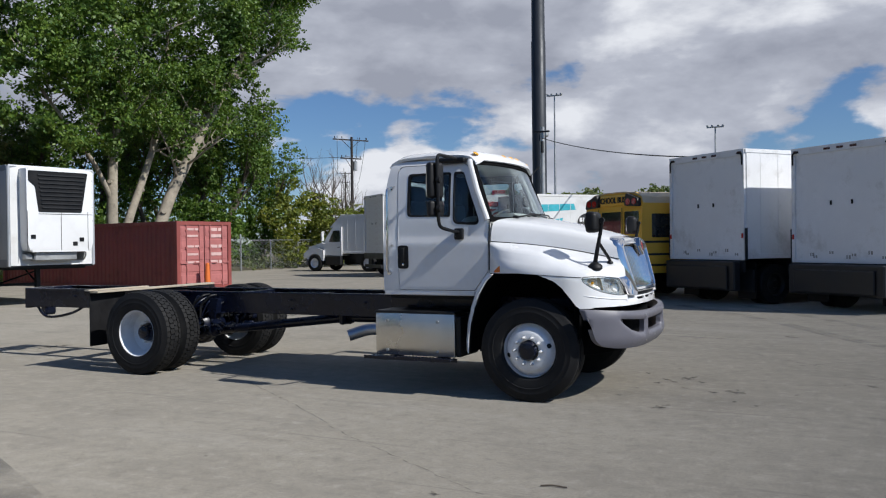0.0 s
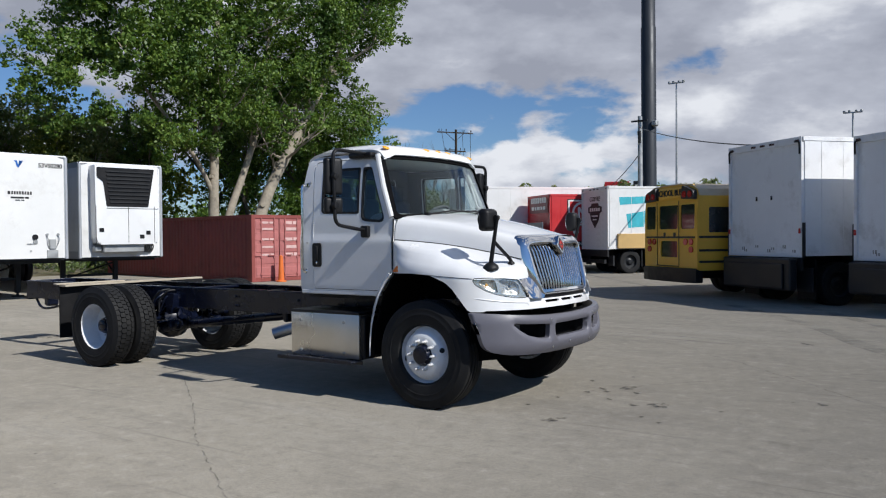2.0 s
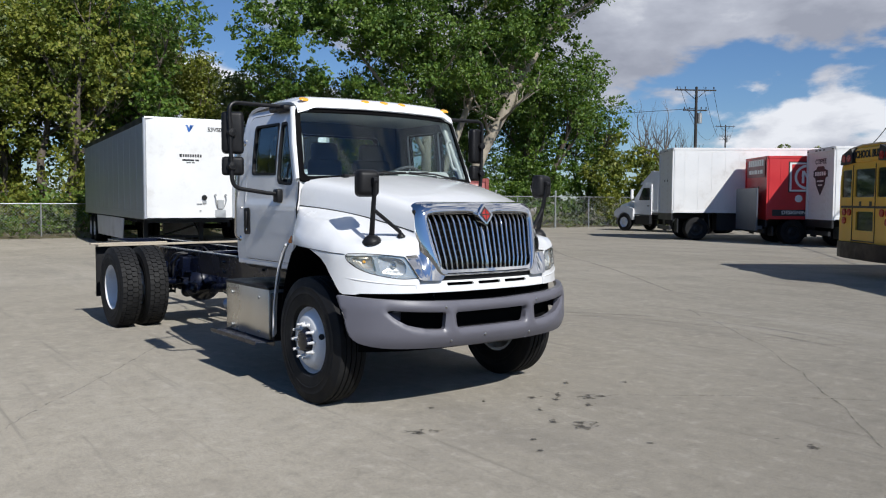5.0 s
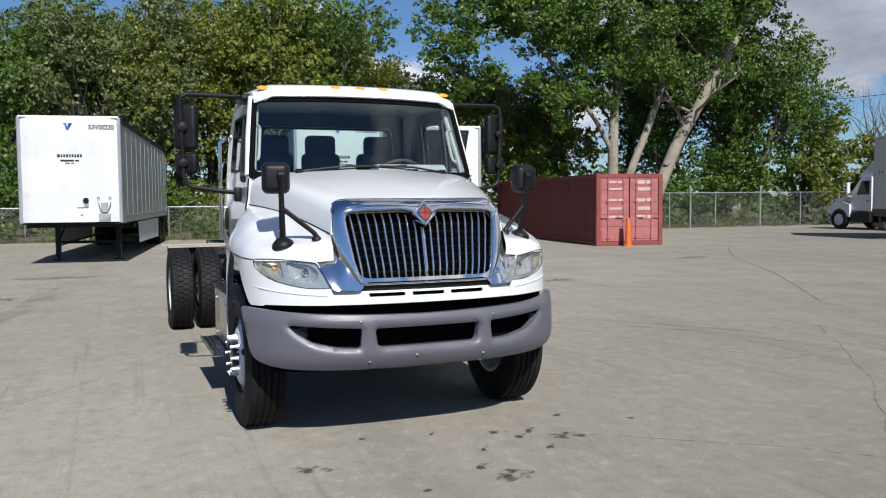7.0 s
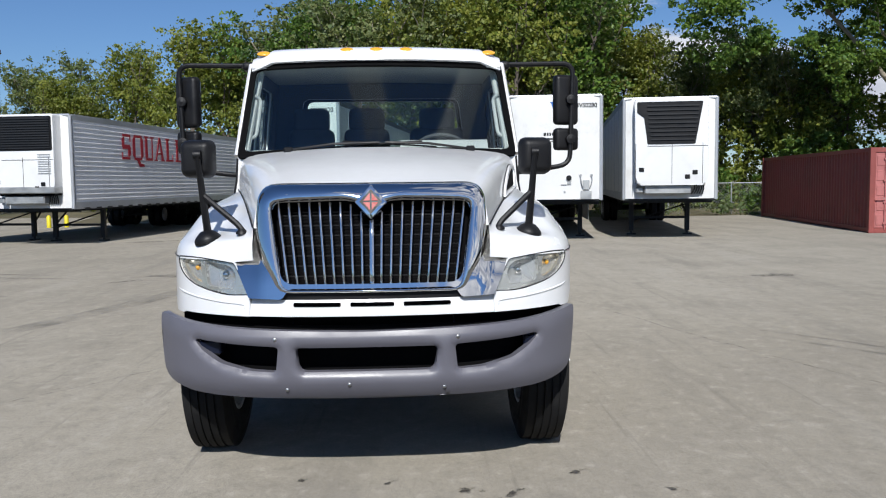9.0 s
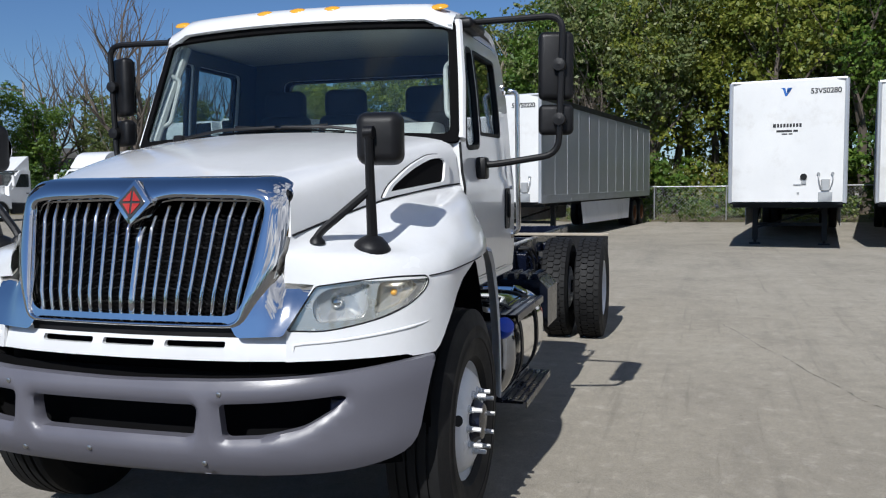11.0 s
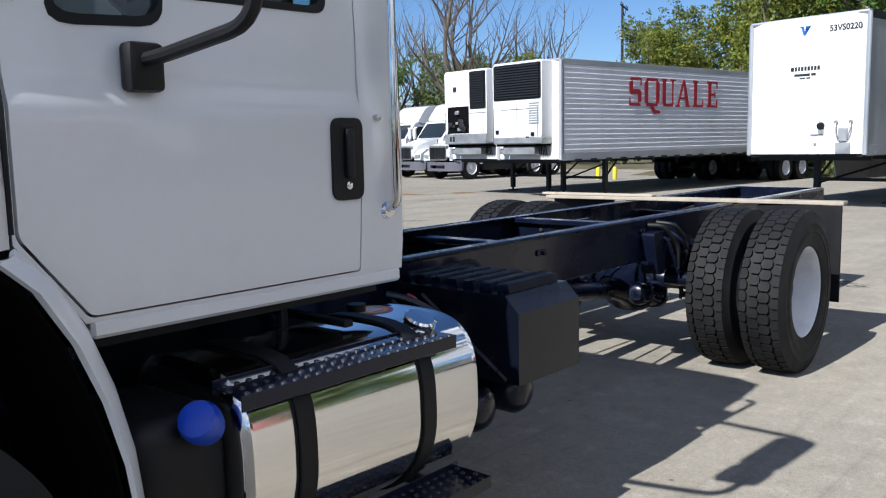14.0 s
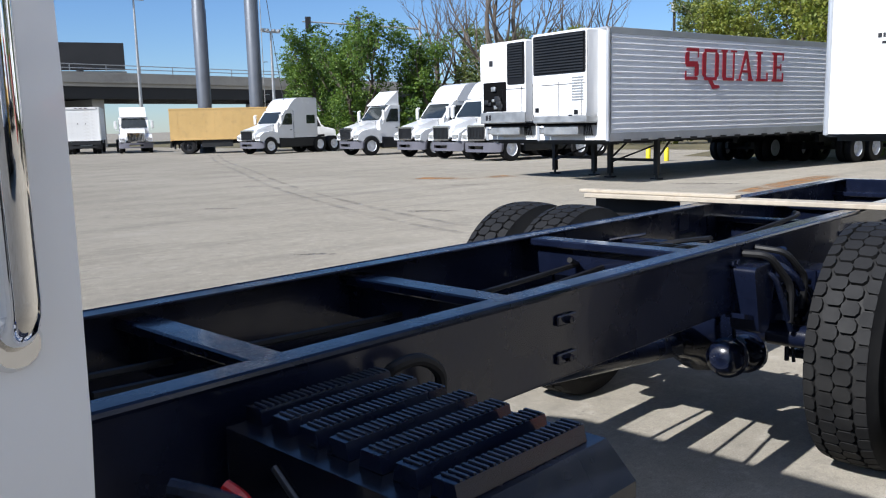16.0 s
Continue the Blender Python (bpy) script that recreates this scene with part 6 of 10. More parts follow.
# ---- right side: steel locker, step, exhaust ----
bm = nb()
box(bm, -1.83, -0.84, -1.12, -0.58, 0.415, 0.90, 0.012, 2)
LOCK = part("side_locker", bm, STAINLESS, TRUCK, "brushed stainless steel side box")
bm = nb()
box(bm, -1.835, -0.835, -1.128, -0.575, 0.885, 0.915, 0.008)
box(bm, -0.838, -0.78, -1.1, -0.6, 0.42, 0.86, 0.01)
part("black_edge", bm, BLACK_PLASTIC, LOCK)
for x in (-1.68, -1.05):
    for z in (0.80, 0.47):
        bm = nb()
        lathe(bm, [(-1.12, 0.018), (-1.128, 0.017), (-1.13, 0.006), (-1.13, 0.001)], 12)
        part("rivet", bm, GALV, LOCK, m=Matrix.Translation((x, 0, z)))
tread_plate("side_step", -1.91, -0.84, -1.26, -1.06, 0.398, TRUCK, "black punched side step")
bm = nb()
for x in (-1.7, -1.1):
    box(bm, x - 0.03, x + 0.03, -1.15, -0.6, 0.355, 0.39, 0.004)
part("step_hanger", bm, BLACK_PAINT, TRUCK)
bm = nb()
tube(bm, curve_pts([(-1.8, -0.78, 0.66), (-1.95, -0.78, 0.66), (-2.12, -0.80, 0.648), (-2.25, -0.85, 0.61), (-2.33, -0.90, 0.58)], 5), 0.068, 18)
part("exhaust_pipe", bm, EXHAUST, TRUCK, "bluish heat-stained exhaust pipe")
bm = nb()
cyl(bm, (-1.85, -0.72, 0.66), (-1.8, -0.72, 0.66), 0.14, seg=20)
part("exhaust_flange", bm, BLACK_PAINT, TRUCK)

# ---- brackets, lines and valves along the rails ----
rc = random.Random(77)
for x, z, w in ((-4.62, 0.97, 0.04), (-4.85, 0.88, 0.06), (-5.9, 0.95, 0.06)):
    for s in (-1, 1):
        bm = nb()
        box(bm, x - w, x + w, s * 0.436, s * 0.452, z - w * 0.8, z + w * 0.8, 0.006)
        cyl(bm, (x + w * 0.5, s * 0.45, z), (x + w * 0.5, s * 0.475, z), 0.014, seg=6)
        cyl(bm, (x - w * 0.5, s * 0.45, z), (x - w * 0.5, s * 0.475, z), 0.014, seg=6)
        part("bracket_plate", bm, BLACK_PAINT, TRUCK, smooth=0)
for s in (-1, 1):
    for k in range(6):
        bm = nb()
        a = Vector((-4.55 - 0.1 * k, s * rc.uniform(0.15, 0.5), rc.uniform(0.88, 1.0)))
        b = Vector((-5.0 - rc.uniform(0, 0.25), s * rc.uniform(0.3, 0.62), rc.uniform(0.45, 0.7)))
        mid = a.lerp(b, 0.5) + Vector((rc.uniform(-0.05, 0.12), s * rc.uniform(0.0, 0.12), rc.uniform(-0.02, 0.14)))
        tube(bm, curve_pts([a, mid, b], 7), rc.uniform(0.007, 0.011), 6)
        part("air_hose", bm, BLACK_PAINT, TRUCK)
    bm = nb()
    tube(bm, rounded([(-4.70, s * 0.46, 1.0), (-4.72, s * 0.56, 1.0), (-4.86, s * 0.60, 0.86), (-4.86, s * 0.60, 0.70)], 0.04), 0.016, 8)
    part("bent_pipe", bm, SEAL, TRUCK, "black bent pipe")
    bm = nb()
    tube(bm, rounded([(-4.82, s * 0.46, 1.01), (-4.84, s * 0.58, 1.0), (-4.97, s * 0.62, 0.88), (-4.98, s * 0.60, 0.74)], 0.04), 0.014, 8)
    part("bent_pipe", bm, SEAL, TRUCK, "black bent pipe")
    bm = nb()
    lathe(bm, [(-0.09, 0.001), (-0.09, 0.06), (-0.05, 0.078), (0.0, 0.082), (0.01, 0.09), (0.03, 0.09), (0.04, 0.08), (0.10, 0.075), (0.13, 0.05), (0.13, 0.03), (0.15, 0.001)], 20, "x")
    part("brake_chamber", bm, BLACK_PAINT, TRUCK, m=Matrix.Translation((-4.86, s * 0.34, 0.50)) @ Matrix.Rotation(radians(-14), 4, "Y") @ Matrix.Rotation(radians(s * 10), 4, "Z"))
    bm = nb()
    box(bm, -4.97, -4.85, s * 0.52 - 0.045, s * 0.52 + 0.045, 0.76, 0.86, 0.015, 2)
    cyl(bm, (-4.91, s * 0.52, 0.86), (-4.91, s * 0.52, 0.91), 0.03, seg=12)
    cyl(bm, (-4.91, s * 0.565, 0.80), (-4.91, s * 0.60, 0.80), 0.022, seg=10)
    part("relay_valve", bm, BLACK_PAINT, TRUCK)

# Chrome grip and cleats on the battery box strut
bm = nb()
cyl(bm, (-2.232, 1.06, 0.63), (-2.232, 0.62, 0.93), 0.008, seg=8)
part("strut", bm, GLOSS_PIPE, BATT)

# Grab handles inside the pillars
for s in (-1, 1):
    bm = nb()
    tube(bm, rounded([(-0.66, s * 0.895, 2.36), (-0.69, s * 0.85, 2.33), (-0.61, s * 0.88, 2.06), (-0.57, s * 0.93, 2.04)], 0.04), 0.014, 8)
    part("pillar_handle", bm, GREY_IN, TRUCK, "grey inside grab handle")
    bm = nb()
    tube(bm, [(-0.535, s * 0.945, 1.95), (-0.66, s * 0.91, 2.24), (-0.79, s * 0.865, 2.54)], 0.03, 8)
    part("pillar_trim", bm, GREY_IN, TRUCK, "grey inner pillar trim")

# ---- ground ----
def ground_sheet():
    bm = nb()
    xs = [-1500, -400, -120, -60, -45, -30, -15, 0, 15, 40, 120, 400, 1500]
    grid(bm, [[(x, y, 0.0) for y in xs] for x in xs])
    return tagged(part("ground", bm, CONCRETE, smooth=0), "stained grey concrete yard of a truck lot", "ground", kind="structure")


GROUND = ground_sheet()


def ribbon(name, pts, w, material, label, jitter=0.0, z=0.004, seed=1, category="stain"):
    rnd = random.Random(seed)
    P = [Vector((*p, 0)) for p in pts]
    P = curve_pts(P, 10) if len(P) > 2 else [P[0].lerp(P[1], i / 20) for i in range(21)]
    rows = []
    for i, p in enumerate(P):
        d = (P[min(i + 1, len(P) - 1)] - P[max(i - 1, 0)]).normalized()
        s = Vector((-d.y, d.x, 0))
        k = s * rnd.uniform(-jitter, jitter)
        ww = w * rnd.uniform(0.6, 1.3) if jitter else w
        rows.append([p + k - s * ww / 2 + Vector((0, 0, z)), p + k + s * ww / 2 + Vector((0, 0, z))])
    return tagged(part(name, grid(nb(), rows), material, smooth=0), label, category, kind="structure")


def blot(x, y, r, ry, turn, seed, material=OIL, label="dark oil stain soaked into the concrete", z=0.005):
    rnd = random.Random(seed)
    bm = nb()
    c, s = math.cos(turn), math.sin(turn)
    vs = []
    for i in range(22):
        a = 2 * math.pi * i / 22
        k = rnd.uniform(0.65, 1.2)
        u, v = math.cos(a) * r * k, math.sin(a) * ry * k
        vs.append(bm.verts.new((u * c - v * s, u * s + v * c, 0)))
    bm.faces.new(vs)
    return tagged(part("oil_stain", bm, material, smooth=0, m=pose(x, y, z)), label, "stain", kind="structure")


ribbon("pavement_crack", [(-3.6, -1.24), (-3.3, -1.48), (-2.15, -2.26), (-1.4, -2.82), (-1.0, -3.12), (-0.4, -3.5), (0.2, -3.87), (0.9, -4.3)], 0.014, CRACK, "thin jagged crack in the concrete", 0.018, seed=3)
ribbon("pavement_crack", [(-2.0, 6.6), (0.6, 4.6), (2.8, 2.4), (4.2, 0.8)], 0.014, CRACK, "thin jagged crack in the concrete", 0.03, seed=5)
ribbon("pavement_crack", [(-17.0, 17.7), (-13.2, 14.7), (-8.2, 11.6), (-3.9, 8.6)], 0.06, CRACK, "long crack in the concrete", 0.015, seed=6)
ribbon("pavement_crack", [(1.2, 0.9), (2.1, 2.2), (3.4, 3.4)], 0.014, CRACK, "thin jagged crack in the concrete", 0.03, seed=8)
ribbon("pavement_crack", [(-6.5, 2.4), (-3.4, 3.3), (-1.0, 4.2), (1.4, 5.6)], 0.016, CRACK, "thin jagged crack in the concrete", 0.03, seed=10)
for off in (0.0, 0.55):
    ribbon("tyre_mark", [(-30 + off, -48), (-23.3 + off, -35.4), (-19 + off, -26.4), (-14.6 + off, -17.3), (-12.2 + off, -11.5), (-11.1 + off, -8.4), (-10.6 + off, -6.4)], 0.16, TRACK, "curving dark tyre marks on the concrete", category="tyre mark")
for off in (0.0, 0.42):
    ribbon("tyre_mark", [(-3.7, 3.7 + off), (-2.8, 4.4 + off), (-1.9, 5.03 + off), (-0.8, 5.38 + off), (0.1, 5.42 + off), (1.4, 5.2 + off)], 0.09, TRACK, "faint curved tyre marks on the concrete", category="tyre mark")
ribbon("tyre_mark", [(-1.0, 12.5), (1.4, 9.0), (3.3, 5.4), (5.6, 2.6), (9, 0.5)], 0.32, TRACK, "curving dark tyre marks on the concrete", category="tyre mark")
ribbon("tyre_mark", [(0.6, 12.8), (2.8, 9.0), (4.6, 5.6), (6.9, 3.0), (10, 1.2)], 0.28, TRACK, "curving dark tyre marks on the concrete", category="tyre mark")
ribbon("tyre_mark", [(-12, -3.4), (-8, -3.6), (-3, -5.2), (3, -8.2)], 0.4, TRACK, "faint dark tyre marks on the concrete", category="tyre mark")
ribbon("rust_wash", [(-18.4, -16.2), (-19.0, -14.9), (-20.4, -14.3)], 0.8, RUST_STAIN, "orange rust stain on the concrete", category="stain")
ribbon("rust_wash", [(-24, -6.4), (-20, -6.2), (-16, -5.6)], 0.6, RUST_STAIN, "orange rust stain on the concrete", category="stain")
# Oil drips in front of the truck, then larger and fainter patches across the yard
DRIPS = ((1.345, -0.90, 0.17), (1.29, 0.95, 0.15), (1.92, 0.22, 0.16), (1.06, 0.79, 0.09), (1.34, 1.08, 0.07), (1.01, 0.54, 0.08), (0.75, 1.20, 0.08), (1.36, 0.29, 0.06), (0.81, -0.41, 0.05), (1.98, -0.33, 0.06), (1.48, 0.75, 0.08), (1.70, 0.13, 0.07), (2.54, 0.29, 0.06), (2.21, -0.48, 0.05), (3.26, 1.16, 0.08), (0.87, 0.09, 0.05), (1.06, 1.68, 0.06), (1.18, 0.66, 0.07))
for k, (bx, by, br) in enumerate(DRIPS):
    blot(bx, by, br, br * (0.42 + 0.12 * (k % 3)), 1.1 + 0.4 * (k % 4), 40 + k)
for bx, by, br, bry, bt, bs in ((-10.2, -4.3, 0.7, 0.28, 1.3, 8), (2.1, 5.9, 0.2, 0.07, 2.2, 9), (-13.2, 13.2, 0.7, 0.25, 1.9, 10), (4.2, -3.7, 0.07, 0.05, 0, 12), (0.6, -4.4, 0.05, 0.04, 0, 14), (-9, 6.5, 0.5, 0.2, 1.6, 16), (-14.4, -3.5, 0.95, 0.36, 1.5, 17), (-12, -9, 0.5, 0.14, 2.2, 18), (-17, -13, 0.6, 0.16, 2.3, 19), (-14, -18, 0.5, 0.12, 2.2, 20), (-7.5, -6.5, 0.3, 0.08, 2.3, 21), (-9.5, -5, 0.35, 0.08, 2.2, 22), (-20, -8, 0.9, 0.3, 1.9, 23), (-10, -13, 0.4, 0.1, 2.3, 24), (-9.1, 0.25, 0.45, 0.2, 1.2, 28)):
    blot(bx, by, br, bry, bt, bs)
bm = nb()
tube(bm, [(1.18, -3.96, 0.008), (1.25, -3.93, 0.012), (1.36, -3.93, 0.008)], 0.006, 6)
tagged(part("twig", bm, BARK_DARK), "small dark twig lying on the concrete", "twig")


def verge():
    bm = nb()
    rnd = random.Random(4)
    rows = []
    for i in range(60):
        y = -16 + i * 1.6
        rows.append([(-33.2 + rnd.uniform(-0.5, 0.5), y, 0.006), (-36, y, 0.12 + rnd.uniform(0, 0.12)), (-42, y, 0.2), (-60, y, 0.25), (-90, y, 0.2)])
    grid(bm, rows)
    tagged(part("verge", bm, SOIL), "strip of dry soil and weeds behind the fence", "ground", kind="structure")
    bm = nb()
    rows = []
    for i in range(40):
        y = -16 - i * 2.4
        k = rnd.uniform(-0.6, 0.6)
        rows.append([(-40 + k, y, 0.006), (-43, y, 0.15), (-60, y, 0.25), (-90, y, 0.2)])
    grid(bm, rows)
    tagged(part("verge", bm, SOIL), "strip of dry soil and weeds behind parked tractors", "ground", kind="structure")


verge()


# ---- wheels of parked vehicles ----
def make_wheel_meshes():
    bm = nb()
    lathe(bm, [(-0.13, 0.30), (-0.14, 0.40), (-0.125, 0.49), (-0.09, 0.515), (0.09, 0.515), (0.125, 0.49), (0.14, 0.40), (0.13, 0.30)], 28)
    ty = part("tyre", bm, RUBBER)
    rw_mesh = lambda: lathe(nb(), [(0.125, 0.305), (0.11, 0.29), (0.03, 0.275), (0.02, 0.17), (0.05, 0.13), (0.06, 0.10), (0.11, 0.09), (0.115, 0.001)], 24)
    rw = part("rim", rw_mesh(), RIM_WHITE)
    bm = nb()
    lathe(bm, [(0.125, 0.305), (0.11, 0.29), (0.0, 0.275), (-0.03, 0.17), (0.0, 0.13), (0.02, 0.001)], 24)
    rr = part("rim", bm, RUST)
    rd = part("rim", rw_mesh(), DARK_STEEL)
    out = [o.data for o in (ty, rw, rr, rd)]
    for o in (ty, rw, rr, rd):
        bpy.data.objects.remove(o)
    return out


TYRE_ME, RIM_ME, RIM_RUST_ME, RIM_DARK_ME = make_wheel_meshes()


def wheel(parent, x, y, side, dual=False, rim=RIM_ME, r=0.515):
    """side: +1 where the wheel faces +y."""
    for k in range(2 if dual else 1):
        t = new("tyre", TYRE_ME)
        t.parent = parent
        t.matrix_basis = Matrix.Translation((x, y - side * k * 0.32, r)) @ Matrix.Diagonal((r / 0.515, side, r / 0.515, 1))
        q = new("rim", rim)
        q.parent = t


def under_gear(tr, L, W, skirt, rim=RIM_ME):
    for s in (-1, 1):
        bm = nb()
        box(bm, -2.62, -2.48, s * 0.85 - 0.07, s * 0.85 + 0.07, 0.12, 1.1, 0.01)
        box(bm, -2.66, -2.44, s * 0.85 - 0.14, s * 0.85 + 0.14, 0.0, 0.05)
        cyl(bm, (-2.55, s * 0.85, 0.05), (-2.55, s * 0.85, 0.2), 0.04, seg=10)
        cyl(bm, (-2.55, s * 0.85, 0.55), (-3.3, s * 0.75, 1.1), 0.03, seg=8)
        part("landing_leg", bm, DARK_STEEL, tr)
    bm = nb()
    box(bm, -2.58, -2.52, -0.85, 0.85, 0.5, 0.58)
    cyl(bm, (-2.5, -0.8, 0.45), (-2.5, 0.8, 0.95), 0.025, seg=8)
    part("landing_brace", bm, DARK_STEEL, tr)
    bm = nb()
    for s in (-1, 1):
        box(bm, -L + 0.3, -L + 4.2, s * 0.55 - 0.08, s * 0.55 + 0.08, 0.75, 1.02)
    for x in (-L + 1.4, -L + 2.7):
        cyl(bm, (x, -1.1, 0.515), (x, 1.1, 0.515), 0.07, seg=10)
        box(bm, x - 0.5, x + 0.4, -0.62, -0.48, 0.5, 0.72)
        box(bm, x - 0.5, x + 0.4, 0.48, 0.62, 0.5, 0.72)
    part("bogie", bm, DARK_STEEL, tr)
    bm = nb()
    box(bm, -0.04, 0.04, -W / 2 + 0.06, W / 2 - 0.06, 1.04, 1.14)
    beam = part("cross_beam", bm, DARK_STEEL, tr, m=Matrix.Translation((-0.5, 0, 0)))
    for i in range(1, 12):
        shared_part("cross_beam", beam.data, tr, Matrix.Translation((-0.5 - i * (L - 1) / 11, 0, 0)))
    for x in (-L + 1.4, -L + 2.7):
        for s in (-1, 1):
            wheel(tr, x, s * (W / 2 - 0.17), s, True, rim)
    bm = nb()
    box(bm, -L + 0.02, -L + 0.12, -1.1, 1.1, 0.45, 0.58)
    for s in (-1, 1):
        box(bm, -L + 0.03, -L + 0.1, s * 0.7 - 0.05, s * 0.7 + 0.05, 0.55, 1.1)
    part("rear_guard", bm, DARK_STEEL, tr)
    if skirt:
        for s in (-1, 1):
            bm = nb()
            prism(bm, [(-4.2, 1.1), (-4.45, 0.42), (-L + 3.9, 0.36), (-L + 3.7, 1.1)], s * (W / 2 - 0.06), s * (W / 2 - 0.035))
            part("side_skirt", bm, WHITE_BOX, tr, "pale grey aerodynamic side skirt")


def trailer_body(tr, L, W, z0, z1, front, side, roof_dark=True):
    bm = nb()
    sheet(bm, round_poly([(-W / 2 + 0.02, z0 + 0.02), (W / 2 - 0.02, z0 + 0.02), (W / 2 - 0.02, z1 - 0.03), (-W / 2 + 0.02, z1 - 0.03)], 0.05), [], lambda u, v, d: (0.0 - 0.10 * smooth01((abs(u) - W / 2 + 0.2) / 0.2) - d, u, v), 0.04, 0.25)
    part("front_wall", bm, front, tr, "white smooth front wall")
    bm = nb()
    for s in (-1, 1):
        tube(bm, [(-0.06, s * (W / 2 - 0.03), z0), (-0.06, s * (W / 2 - 0.03), z1 - 0.03)], 0.05, 10)
    tube(bm, [(-0.06, -W / 2 + 0.03, z1 - 0.03), (-0.06, W / 2 - 0.03, z1 - 0.03)], 0.045, 8)
    part("front_corner_trim", bm, ALU_SIDE, tr)
    bm = nb()
    box(bm, -L, -0.04, -W / 2 + 0.03, W / 2 - 0.03, z1 - 0.05, z1 - 0.005)
    part("roof", bm, ALU_SIDE, tr)
    for s in (-1, 1):
        bm = nb()
        box(bm, -L, -0.1, s * W / 2 - 0.012, s * W / 2 + 0.012, z0 - 0.02, z0 + 0.2, 0.004)
        for i in range(int(L / 0.6)):
            box(bm, -0.6 - i * 0.6, -0.48 - i * 0.6, s * W / 2 - 0.016, s * W / 2 + 0.018, z0 + 0.03, z0 + 0.07)
        part("bottom_rail", bm, ALU_SIDE, tr)
        bm = nb()
        box(bm, -L, -0.1, s * W / 2 - 0.012, s * W / 2 + 0.012, z1 - 0.16, z1, 0.004)
        part("top_rail", bm, DARK_STEEL if roof_dark else ALU_SIDE, tr)
    bm = nb()
    box(bm, -L - 0.02, -L + 0.02, -W / 2, W / 2, z0, z1, 0.01)
    part("rear_doors", bm, front, tr)
    bm = nb()
    box(bm, -L, -0.1, -W / 2 + 0.03, W / 2 - 0.03, z0 - 0.04, z0 + 0.02)
    part("floor_deck", bm, DARK_STEEL, tr)


def panels(tr, L, W, z0, z1, material, n, thick=0.012):
    """Side panels with narrow posts between them."""
    w = (L - 0.14) / n
    bm = nb()
    box(bm, -w / 2 + 0.008, w / 2 - 0.008, -thick, thick, z0 + 0.2, z1 - 0.16, 0.004)
    proto = part("side_panel", bm, material, tr, smooth=0)
    bm = nb()
    box(bm, -0.03, 0.03, -thick - 0.006, thick + 0.006, z0 + 0.2, z1 - 0.16)
    post = part("panel_post", bm, ALU_SIDE, tr, smooth=0)
    for s in (-1, 1):
        for i in range(n):
            x = -0.1 - w * (i + 0.5)
            a = proto if (s, i) == (-1, 0) else new("side_panel", proto.data)
            b = post if (s, i) == (-1, 0) else new("panel_post", post.data)
            a.parent = b.parent = tr
            a.matrix_basis = Matrix.Translation((x, s * (W / 2 - 0.014), 0))
            b.matrix_basis = Matrix.Translation((x - w / 2, s * (W / 2 - 0.014), 0))


FACE_X = Matrix(((0, 0, 1, 0), (1, 0, 0, 0), (0, 1, 0, 0), (0, 0, 0, 1)))  # text that reads on a wall facing +x
FACE_Y = Matrix(((-1, 0, 0, 0), (0, 0, 1, 0), (0, 1, 0, 0), (0, 0, 0, 1)))  # text that reads on a wall facing +y
FACE_NY = Matrix(((1, 0, 0, 0), (0, 0, -1, 0), (0, 1, 0, 0), (0, 0, 0, 1)))  # facing -y
FACE_NX = Matrix(((0, 0, -1, 0), (-1, 0, 0, 0), (0, 1, 0, 0), (0, 0, 0, 1)))  # facing -x


